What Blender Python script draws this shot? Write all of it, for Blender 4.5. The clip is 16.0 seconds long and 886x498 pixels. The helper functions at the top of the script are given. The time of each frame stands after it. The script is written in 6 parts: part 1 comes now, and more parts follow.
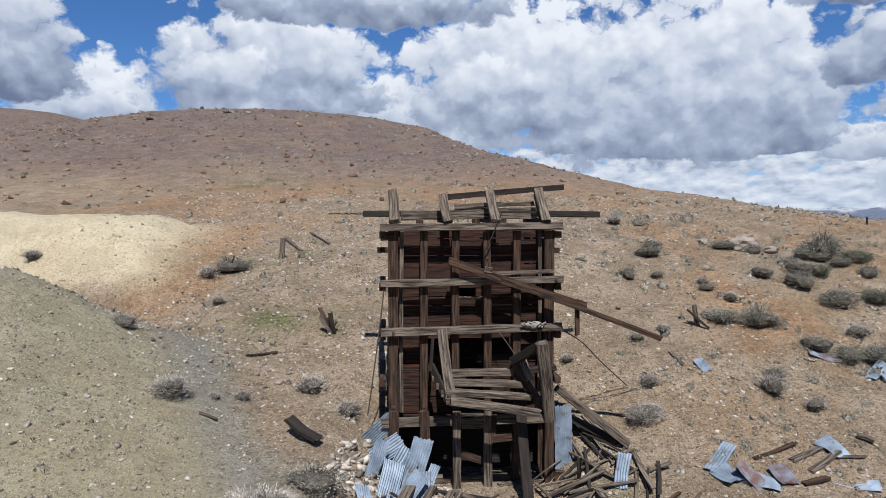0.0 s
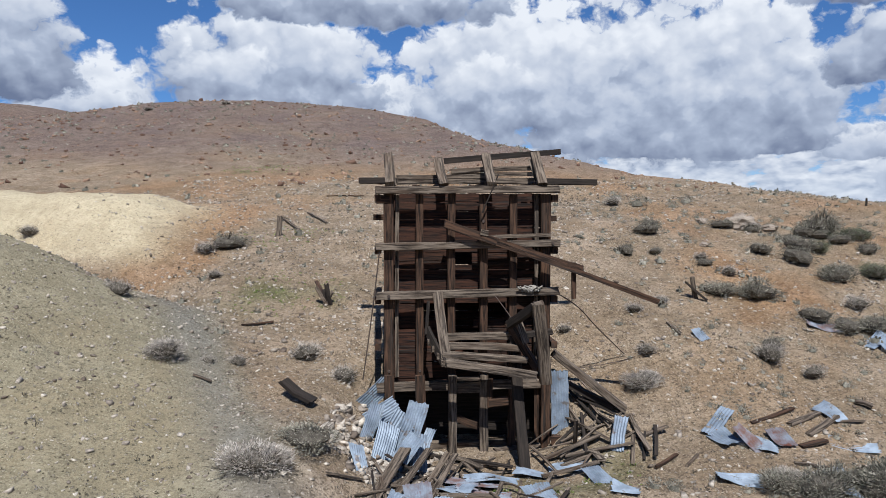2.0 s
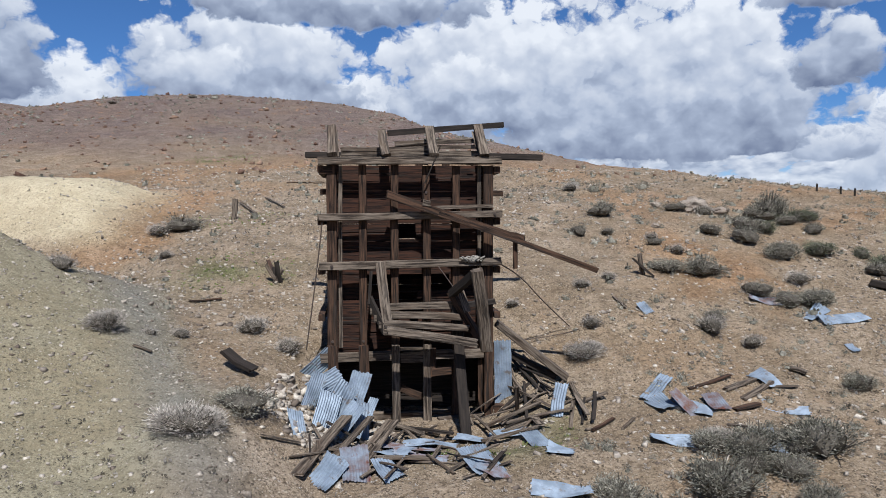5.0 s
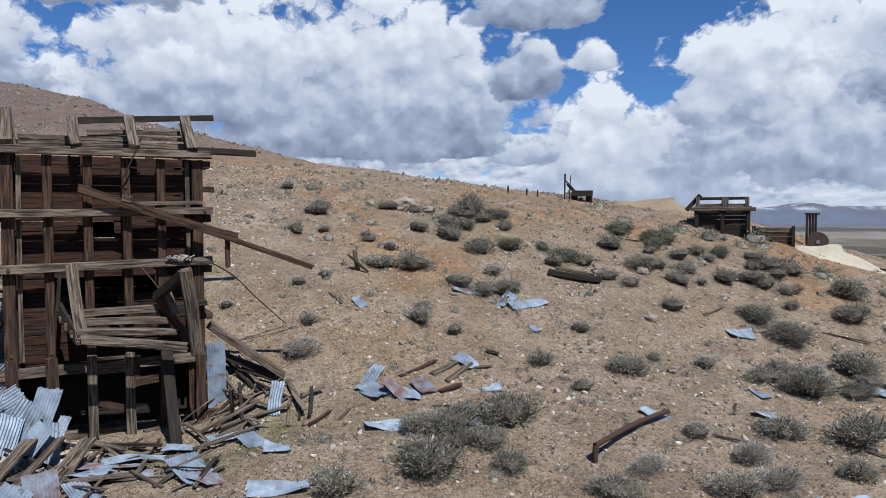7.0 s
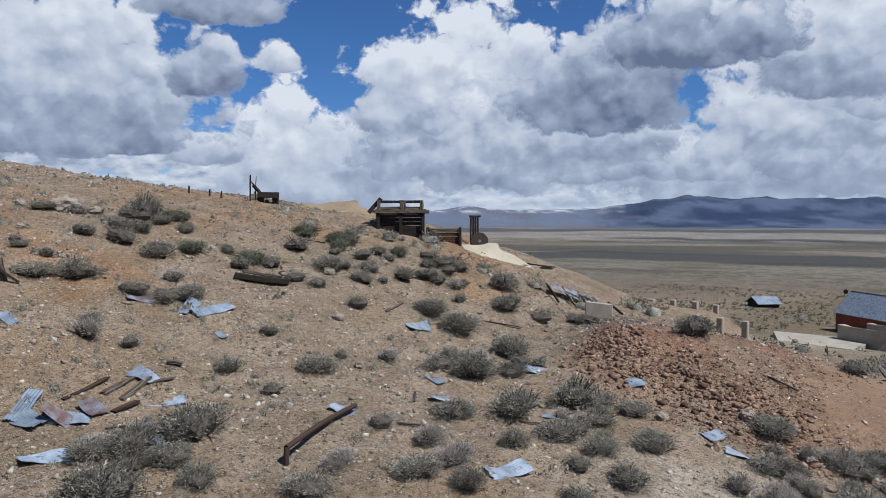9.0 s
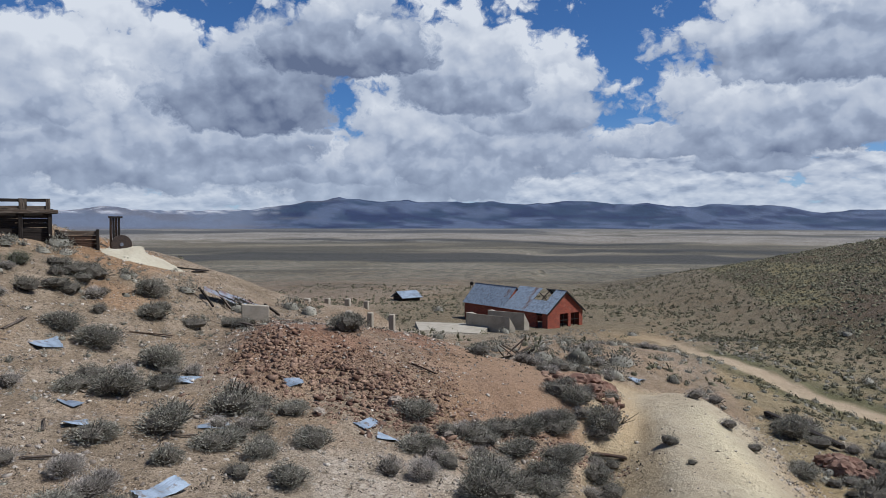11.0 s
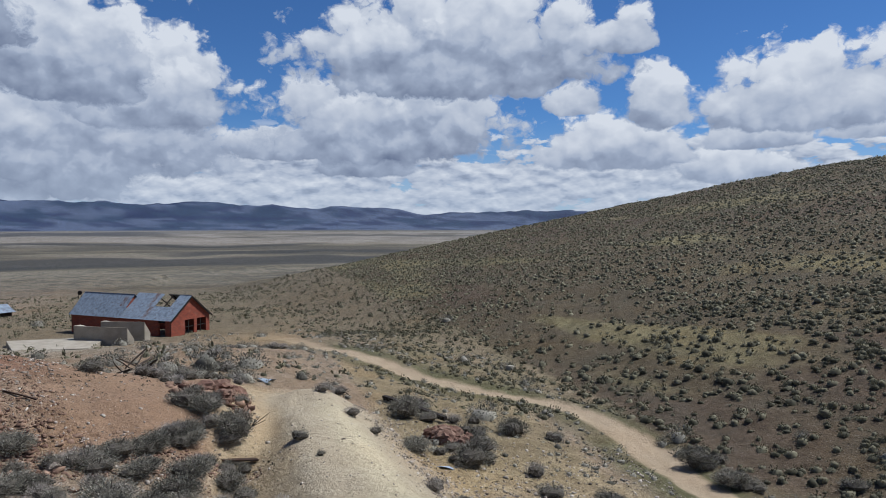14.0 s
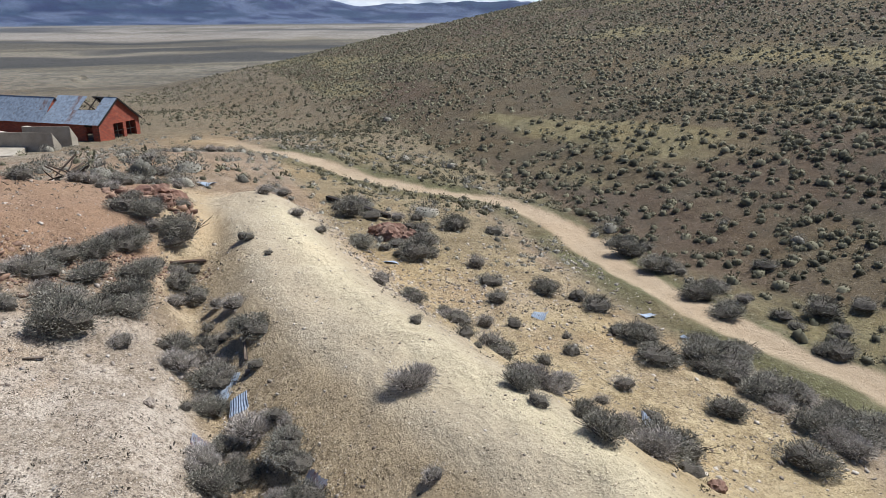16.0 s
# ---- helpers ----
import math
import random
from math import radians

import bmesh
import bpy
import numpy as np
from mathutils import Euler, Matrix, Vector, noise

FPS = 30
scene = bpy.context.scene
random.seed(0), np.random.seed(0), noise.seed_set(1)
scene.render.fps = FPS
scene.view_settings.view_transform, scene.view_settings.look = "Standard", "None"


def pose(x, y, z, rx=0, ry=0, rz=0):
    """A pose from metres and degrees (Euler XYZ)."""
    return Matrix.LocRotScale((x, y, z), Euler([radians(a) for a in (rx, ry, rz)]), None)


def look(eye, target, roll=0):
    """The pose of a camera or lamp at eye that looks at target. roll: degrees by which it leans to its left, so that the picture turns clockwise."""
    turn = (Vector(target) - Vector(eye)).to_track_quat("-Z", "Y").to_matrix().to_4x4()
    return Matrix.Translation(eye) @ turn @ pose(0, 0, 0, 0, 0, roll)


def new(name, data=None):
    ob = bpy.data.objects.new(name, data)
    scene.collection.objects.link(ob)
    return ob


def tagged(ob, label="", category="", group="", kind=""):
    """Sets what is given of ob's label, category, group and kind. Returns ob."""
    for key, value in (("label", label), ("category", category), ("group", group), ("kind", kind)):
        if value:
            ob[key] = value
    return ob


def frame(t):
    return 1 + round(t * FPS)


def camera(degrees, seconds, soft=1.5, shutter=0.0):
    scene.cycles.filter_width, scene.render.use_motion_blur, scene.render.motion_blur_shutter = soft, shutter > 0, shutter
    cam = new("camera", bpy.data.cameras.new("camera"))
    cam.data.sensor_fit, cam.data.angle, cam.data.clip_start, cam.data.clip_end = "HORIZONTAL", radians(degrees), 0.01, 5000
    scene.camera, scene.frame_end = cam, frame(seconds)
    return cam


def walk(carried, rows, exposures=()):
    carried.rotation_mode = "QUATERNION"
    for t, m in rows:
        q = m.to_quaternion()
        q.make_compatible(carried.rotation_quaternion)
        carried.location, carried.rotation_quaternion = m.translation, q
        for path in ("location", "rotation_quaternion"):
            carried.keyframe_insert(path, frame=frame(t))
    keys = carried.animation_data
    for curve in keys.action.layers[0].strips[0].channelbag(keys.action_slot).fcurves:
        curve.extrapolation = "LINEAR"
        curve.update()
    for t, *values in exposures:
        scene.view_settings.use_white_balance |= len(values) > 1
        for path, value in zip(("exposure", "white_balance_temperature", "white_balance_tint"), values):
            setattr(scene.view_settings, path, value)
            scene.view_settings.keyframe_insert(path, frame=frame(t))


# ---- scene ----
# camera path
cam = camera(64.4, 16.0, 0.85)
PATH = [
    (0.0, 0.000, 0.000, 9.250, 87.56, 0.02, -0.00),
    (0.5, 0.046, 0.051, 8.949, 87.57, -0.02, 0.01),
    (1.0, 0.088, 0.085, 8.643, 87.59, 0.00, 0.04),
    (1.5, 0.121, 0.100, 8.327, 87.55, 0.00, 0.01),
    (2.0, 0.146, 0.096, 8.005, 87.51, -0.03, 0.01),
    (2.5, 0.159, 0.075, 7.680, 87.50, -0.07, 0.04),
    (3.0, 0.164, 0.044, 7.355, 87.50, -0.06, 0.07),
    (3.2, 0.168, 0.035, 7.226, 87.50, -0.05, 0.06),
    (5.3, 1.415, -0.215, 6.965, 87.60, 0.20, -3.05),
    (5.5, 1.444, -0.258, 6.957, 87.60, 0.20, -5.69),
    (6.0, 1.512, -0.377, 6.940, 87.54, 0.08, -11.92),
    (6.5, 1.512, -0.377, 6.940, 87.47, 0.06, -17.92),
    (7.0, 1.512, -0.377, 6.940, 87.40, 0.04, -24.25),
    (7.5, 1.512, -0.377, 6.940, 87.46, 0.02, -30.60),
    (8.0, 1.512, -0.377, 6.940, 87.50, 0.02, -36.85),
    (8.5, 1.512, -0.377, 6.940, 87.56, 0.02, -43.06),
    (9.0, 1.512, -0.377, 6.940, 87.55, -0.01, -49.33),
    (9.5, 1.512, -0.377, 6.940, 87.56, 0.03, -56.57),
    (10.0, 1.512, -0.377, 6.940, 87.59, 0.01, -64.08),
    (12.5, 1.512, -0.377, 6.940, 87.68, -0.10, -92.17),
    (13.0, 1.512, -0.377, 6.940, 87.67, -0.11, -96.93),
    (13.5, 1.512, -0.377, 6.940, 87.75, -0.07, -101.74),
    (14.0, 1.512, -0.377, 6.940, 87.79, -0.00, -106.59),
    (14.5, 1.512, -0.377, 6.940, 87.75, 0.04, -110.02),
    (15.0, 1.512, -0.377, 6.940, 83.12, 0.14, -111.34),
    (15.5, 1.512, -0.377, 6.940, 77.05, 0.20, -111.43),
    (16.0, 1.512, -0.377, 6.940, 71.52, 0.28, -111.42),
]
walk(cam, [(t, pose(x, y, z, rx, ry, rz)) for t, x, y, z, rx, ry, rz in PATH],
     [(0.0, 0.38, 6150, 10), (3.0, 0.38, 6150, 10), (7.0, 0.30, 6000, 10), (9.5, 0.14, 5980, 10), (12.5, 0.08, 6000, 10), (14.5, 0.08, 5980, 10), (15.0, 0.14, 6000, 10), (16.0, 0.57, 6150, 10)])

# ---------------------------------------------------------------- light
SUN_AZ, SUN_EL = 174.0, 56.0          # degrees clockwise from +y, and up
sun_dir = Vector((math.sin(radians(SUN_AZ)) * math.cos(radians(SUN_EL)),
                  math.cos(radians(SUN_AZ)) * math.cos(radians(SUN_EL)),
                  math.sin(radians(SUN_EL))))
sun = new("sun", bpy.data.lights.new("sun", "SUN"))
sun.data.energy, sun.data.angle, sun.data.color = 5.0, radians(0.6), (1.0, 0.97, 0.92)
sun.matrix_world = look(tuple(sun_dir * 80), (0, 0, 0))


class Nodes:
    """A small helper to wire shader nodes."""

    def __init__(self, tree):
        self.t = tree
        tree.nodes.clear()

    def node(self, kind, **sets):
        n = self.t.nodes.new(kind)
        for key, value in sets.items():
            if key == "op":
                n.operation = value
            elif key == "blend":
                n.blend_type = value
            elif key == "dtype":
                n.data_type = value
        return n

    def put(self, socket, value):
        if isinstance(value, bpy.types.NodeSocket):
            self.t.links.new(value, socket)
        else:
            socket.default_value = value

    def math(self, op, a, b=0.0, c=0.0, clamp=False):
        n = self.node("ShaderNodeMath", op=op)
        n.use_clamp = clamp
        for s, v in zip(n.inputs, (a, b, c)):
            self.put(s, v)
        return n.outputs[0]

    def vec(self, op, a, b=(0, 0, 0)):
        n = self.node("ShaderNodeVectorMath", op=op)
        self.put(n.inputs[0], a)
        self.put(n.inputs[1], b)
        return n.outputs["Value"] if op in ("DOT_PRODUCT", "LENGTH", "DISTANCE") else n.outputs["Vector"]

    def noise(self, vector, scale, detail=4.0, rough=0.55, distort=0.0, out="Fac"):
        n = self.node("ShaderNodeTexNoise")
        self.put(n.inputs["Vector"], vector)
        self.put(n.inputs["Scale"], scale)
        n.inputs["Detail"].default_value, n.inputs["Roughness"].default_value = detail, rough
        n.inputs["Distortion"].default_value = distort
        return n.outputs[out]

    def ramp(self, value, low, high, smooth=True):
        n = self.node("ShaderNodeMapRange")
        n.interpolation_type = "SMOOTHSTEP" if smooth else "LINEAR"
        n.clamp = True
        self.put(n.inputs["Value"], value)
        self.put(n.inputs["From Min"], low)
        self.put(n.inputs["From Max"], high)
        return n.outputs["Result"]

    def mix(self, fac, a, b, blend="MIX"):
        n = self.node("ShaderNodeMix", dtype="RGBA", blend=blend)
        n.clamp_factor = True
        ins = [s for s in n.inputs if s.enabled]
        for s, v in zip(ins, (fac, a, b)):
            self.put(s, v if isinstance(v, (bpy.types.NodeSocket, float, int)) else (*v, 1.0)[:4])
        return [s for s in n.outputs if s.enabled][0]


# world: clear spring sky with broken cumulus
world = bpy.data.worlds.new("world")
scene.world = world
world.use_nodes = True
W = Nodes(world.node_tree)
sky = W.node("ShaderNodeTexSky")
sky.sky_type, sky.sun_disc = "NISHITA", False
sky.sun_elevation, sky.sun_rotation = radians(SUN_EL), radians(SUN_AZ)
sky.altitude, sky.air_density, sky.dust_density, sky.ozone_density = 1900, 1.0, 0.3, 2.0
dirn = W.vec("NORMALIZE", W.node("ShaderNodeTexCoord").outputs["Generated"])


# clouds, far ones first: heading, height of the base, half-width and height in degrees, and how much lighter than usual
LOW_CLOUDS = [(42.4, 2.2, 5.5, 6.2, 0), (36.4, 2.3, 4.6, 8.8, 0.08), (71.4, 2.3, 10.3, 3.9, 0), (129, 3.5, 4.5, 2.4, 0.1), (69, 3.7, 4.7, 3.1, 0.05), (54.7, 3.8, 11.9, 4.1, -0.05), (140.6, 4.1, 2.2, 1, 0.1), (100.2, 4.3, 4.3, 2.8, 0), (21.7, 4.8, 2.8, 1.8, 0.12), (30.6, 4.8, 3.1, 2.4, 0.05), (120, 5, 5.9, 3.5, 0.1), (25.2, 5.2, 3.6, 2.1, -0.12), (16.4, 5.4, 7.2, 3, -0.1), (52.8, 5.4, 10.8, 11.9, 0.05), (75.7, 5.4, 6.7, 6.8, 0.06), (78.9, 5.5, 10.9, 12.2, 0.08), (94.3, 5.6, 5.5, 2.7, 0.05)]
MID_CLOUDS = [(63, 5.7, 4.6, 4.5, 0.05), (130.6, 5.9, 3.9, 2.1, 0.12), (138.5, 6.3, 4, 1.8, 0.12), (102, 6.6, 10.5, 7.2, 0.03), (-3.9, 6.7, 12.4, 5.8, 0.08), (-26.6, 7.4, 5.5, 4.4, 0.1), (17.6, 7.4, 14.6, 11.5, 0), (134.5, 7.9, 8.9, 4.9, 0.1), (46.2, 8.3, 4.4, 6.4, 0.1), (123.3, 8.4, 2.6, 4, 0.12), (83.8, 8.5, 6.8, 6.1, 0.1), (61.8, 8.6, 7.5, 6.7, -0.16), (5.3, 9, 9.1, 8.7, 0.05), (117, 9.1, 2.4, 2.5, 0.12), (-13.7, 9.5, 9.1, 7.7, -0.05), (63.7, 9.5, 5.3, 7.7, -0.2), (-30.9, 9.7, 4.1, 6.4, -0.2)]
HIGH_CLOUDS = [(78.5, 10.2, 5.6, 6.5, -0.05), (30.9, 10.4, 2.9, 4.1, -0.2), (115.3, 11.1, 1.3, 2.4, 0.12), (102, 11.4, 4.9, 3.5, -0.2), (36.2, 11.9, 1.7, 2, 0.1), (107.7, 12, 12.8, 7.5, 0), (69, 12.9, 6.9, 5.8, -0.22), (120.9, 13.7, 2.7, 2.9, 0.1), (31.3, 15.6, 5.2, 3.7, -0.1), (-6.6, 16.2, 11.8, 4.6, -0.1), (168, 9, 14, 9, 0), (195, 12, 18, 10, 0), (228, 8, 16, 9, 0.05), (262, 10, 20, 11, 0), (296, 7, 15, 10, 0.05), (322, 10, 12, 9, 0)]

sepz = W.node("ShaderNodeSeparateXYZ")
W.put(sepz.inputs[0], dirn)
heading = W.math("MULTIPLY", W.math("ARCTAN2", sepz.outputs[0], sepz.outputs[1]), 57.29578)
heading = W.math("ADD", heading, W.math("MULTIPLY", W.math("LESS_THAN", heading, -60.0), 360.0))
rise = W.math("MULTIPLY", W.math("ARCSINE", sepz.outputs[2]), 57.29578)


def sky_plane(wide, tall, right=0.0, up=0.0):
    """Heading and height in units of the given degrees, looked at a little to the side and higher up."""
    com = W.node("ShaderNodeCombineXYZ")
    W.put(com.inputs[0], W.math("DIVIDE", W.math("ADD", heading, right), wide))
    W.put(com.inputs[1], W.math("DIVIDE", W.math("ADD", rise, up), tall))
    return com.outputs[0]


def billow(p, soft=0.35, detail=4.0):
    """Cauliflower heads: round cells on round cells, their seams bent by finer noise."""
    bend = W.vec("MULTIPLY", W.vec("SUBTRACT", W.noise(p, 1.6, 3.0, 0.55, 0.0, "Color"), (0.5, 0.5, 0.5)), (0.7, 0.7, 0.0))
    puff = W.node("ShaderNodeTexVoronoi")
    puff.voronoi_dimensions, puff.feature, puff.normalize = "2D", "SMOOTH_F1", True
    W.put(puff.inputs["Vector"], W.vec("ADD", p, bend))
    for key, value in (("Scale", 1.0), ("Detail", detail), ("Roughness", 0.5), ("Lacunarity", 2.2), ("Smoothness", soft)):
        puff.inputs[key].default_value = value
    return W.math("MULTIPLY", W.math("SUBTRACT", 0.36, puff.outputs["Distance"]), 1.7)


def cloud_colour(lit):
    c = W.mix(W.ramp(lit, 0.0, 0.5, False), (0.165, 0.205, 0.31), (0.46, 0.52, 0.635))
    return W.mix(W.ramp(lit, 0.45, 1.0, False), c, (0.87, 0.89, 0.92))


plane = sky_plane(3.1, 2.6)
heads = billow(plane)
swell, swell_up = billow(plane, 0.55, 1.6), billow(sky_plane(3.1, 2.6, 0.45, 0.95), 0.55, 1.6)
fray = W.math("SUBTRACT", W.noise(plane, 2.4, 8.0, 0.62), 0.5)
mottle = W.math("SUBTRACT", W.noise(plane, 0.55, 3.5, 0.5), 0.5)
relief = W.math("ADD", W.math("MULTIPLY", W.math("SUBTRACT", swell, swell_up), 0.42), W.math("MULTIPLY", mottle, 0.42))
relief = W.math("ADD", relief, W.math("MULTIPLY", heads, 0.16))
rim = W.math("ADD", W.math("MULTIPLY", heads, 0.85), W.math("MULTIPLY", fray, 0.40))
clear = W.mix(1.0, sky.outputs[0], (0.046, 0.071, 0.100), "MULTIPLY")
whole = W.mix(W.math("MULTIPLY", W.ramp(rise, 9.0, 0.0), 0.5), clear, (0.50, 0.62, 0.76))
# ranks of small clouds towards the horizon
low_plane = sky_plane(2.9, 1.25)
low = billow(low_plane)
low_swell, low_up = billow(low_plane, 0.5, 2.0), billow(sky_plane(2.9, 1.25, 0.2, 0.42), 0.5, 2.0)
low_fray = W.math("SUBTRACT", W.noise(low_plane, 2.2, 7.0, 0.62), 0.5)
rank = W.math("ADD", W.math("ADD", low, W.math("MULTIPLY", low_fray, 0.5)), W.math("MULTIPLY", W.math("SUBTRACT", W.noise(sky_plane(9.0, 2.4), 1.0, 3.0, 0.5), 0.5), 1.2))
rank = W.math("ADD", rank, W.math("MULTIPLY", W.ramp(rise, 7.5, 3.0), 0.55))
rank_lit = W.math("ADD", W.math("ADD", W.math("MULTIPLY", W.math("SUBTRACT", low_swell, low_up), 0.85), 0.66), W.math("MULTIPLY", low_fray, 0.15), clamp=True)
whole = W.mix(W.math("MULTIPLY", W.ramp(rank, 0.22, 0.40), W.ramp(rise, 9.0, 6.0)), whole, cloud_colour(rank_lit))


def pile_cloud(cover, tone, head, base, wide, tall, lift, melt):
    """One heap before those behind it: a ragged dome on a flat base, light above and grey below. melt: its foot fades into the cloud behind."""
    u = W.math("MULTIPLY_ADD", heading, 1 / wide, -head / wide)
    v = W.math("MULTIPLY_ADD", rise, 1 / tall, -base / tall)
    down = W.math("MAXIMUM", v, W.math("MULTIPLY", v, -1.5 if melt else -3.5))
    body = W.math("SUBTRACT", ragged, W.math("SQRT", W.math("MULTIPLY_ADD", u, u, W.math("MULTIPLY", down, down))))
    here = W.math("MULTIPLY", body, 4.0 if melt else 5.5, clamp=True)
    if melt:
        here = W.math("MULTIPLY", here, W.math("MULTIPLY_ADD", v, 1.6, 0.2, clamp=True))
    lit = W.math("MULTIPLY_ADD", v, 0.50 if melt else 0.68, (0.50 if melt else 0.39) + lift)
    tone = W.math("MULTIPLY_ADD", W.math("SUBTRACT", lit, tone), here, tone)
    return (cover if melt else W.math("MAXIMUM", cover, here)), tone


BIG = 6.5          # degrees: clouds wider than this carry heads on their front
rng = random.Random(12)
ragged = W.math("ADD", rim, 0.98)
cover, tone = 0.0, 0.5
for head, base, wide, tall, lift in LOW_CLOUDS + MID_CLOUDS + HIGH_CLOUDS:
    cover, tone = pile_cloud(cover, tone, head, base, wide, tall, lift, False)
    if wide > BIG and -40 < head < 150:
        for high in (0.36, 0.10):
            side = rng.choice((-1, 1)) * rng.uniform(0.1, 0.55)
            cover, tone = pile_cloud(cover, tone, head + side * wide, base + high * tall, wide * rng.uniform(0.34, 0.5), tall * rng.uniform(0.36, 0.5), lift * 0.6 + rng.uniform(-0.08, 0.06), True)
whole = W.mix(cover, whole, cloud_colour(W.math("ADD", tone, relief, clamp=True)))
haze = W.ramp(rise, 5.5, 0.0)
whole = W.mix(W.math("MULTIPLY", haze, 0.34), whole, (0.60, 0.69, 0.80))
bg = W.node("ShaderNodeBackground")
W.put(bg.inputs[0], whole)
bg.inputs[1].default_value = 0.75
world.cycles.sampling_method, world.cycles.sample_map_resolution = "MANUAL", 256
W.put(W.node("ShaderNodeOutputWorld").inputs[0], bg.outputs[0])

# ---------------------------------------------------------------- ground
def vnoise(x, y, seed=0):
    """Smooth value noise, -1 to 1."""
    xi, yi = np.floor(x), np.floor(y)
    xf, yf = x - xi, y - yi
    xf, yf = xf * xf * (3 - 2 * xf), yf * yf * (3 - 2 * yf)

    def h(i, j):
        v = np.sin(i * 127.1 + j * 311.7 + seed * 74.7) * 43758.5453
        return v - np.floor(v)

    a, b, c, d = h(xi, yi), h(xi + 1, yi), h(xi, yi + 1), h(xi + 1, yi + 1)
    return 2 * (a + (b - a) * xf + (c - a) * yf + (a - b - c + d) * xf * yf) - 1


def fbm(x, y, octaves=4, seed=0, gain=0.5):
    out, amp = 0.0, 1.0
    for k in range(octaves):
        out = out + amp * vnoise(x * 2 ** k + 13.7 * k, y * 2 ** k - 7.1 * k, seed + k)
        amp *= gain
    return out


def curve(v, xs, ys):
    """A profile through its knots, rounded a little."""
    return (np.interp(v - 1.5, xs, ys) + np.interp(v, xs, ys) * 2 + np.interp(v + 1.5, xs, ys)) / 4


def smin(a, b, k):
    h = np.clip(0.5 + 0.5 * (b - a) / k, 0, 1)
    return b + (a - b) * h - k * h * (1 - h)


def smax(a, b, k):
    return -smin(-a, -b, k)


def step(v, low, high):
    t = np.clip((v - low) / (high - low), 0, 1)
    return t * t * (3 - 2 * t)


def along(x, y, line):
    """Distance from a polyline, and how far along it."""
    best, where, run = np.full(np.shape(x), 1e9), np.zeros(np.shape(x)), 0.0
    for (ax, ay), (bx, by) in zip(line, line[1:]):
        dx, dy = bx - ax, by - ay
        n = math.hypot(dx, dy)
        t = np.clip(((x - ax) * dx + (y - ay) * dy) / (n * n), 0, 1)
        d = np.hypot(x - ax - t * dx, y - ay - t * dy)
        where = np.where(d < best, run + t * n, where)
        best = np.minimum(best, d)
        run += n
    return best, where


ROAD = [(4, -32), (14, -29.4), (20.2, -27.6), (25.3, -25.4), (35.4, -25.6), (45.2, -27.6), (50.4, -26.8), (53.9, -24.7), (57.7, -20.6), (62, -16.5), (69, -12.8), (82, -9.5), (98, -7), (112, -3)]
RIDGE = [(-4, -9.5), (12.4, -7.5), (18.6, -6), (25.9, -4.9), (36, -4.6), (45, -4.4)]
FOOT = [(4, -33.5), (14, -31), (20, -29.3), (25, -27.2), (35, -27.4), (45, -29.3), (50, -29), (60, -29.5), (300, -29.5)]
HILL_ROAD = [(-70, 47), (-30, 49.5), (-6, 49.5), (12, 52), (40, 60)]


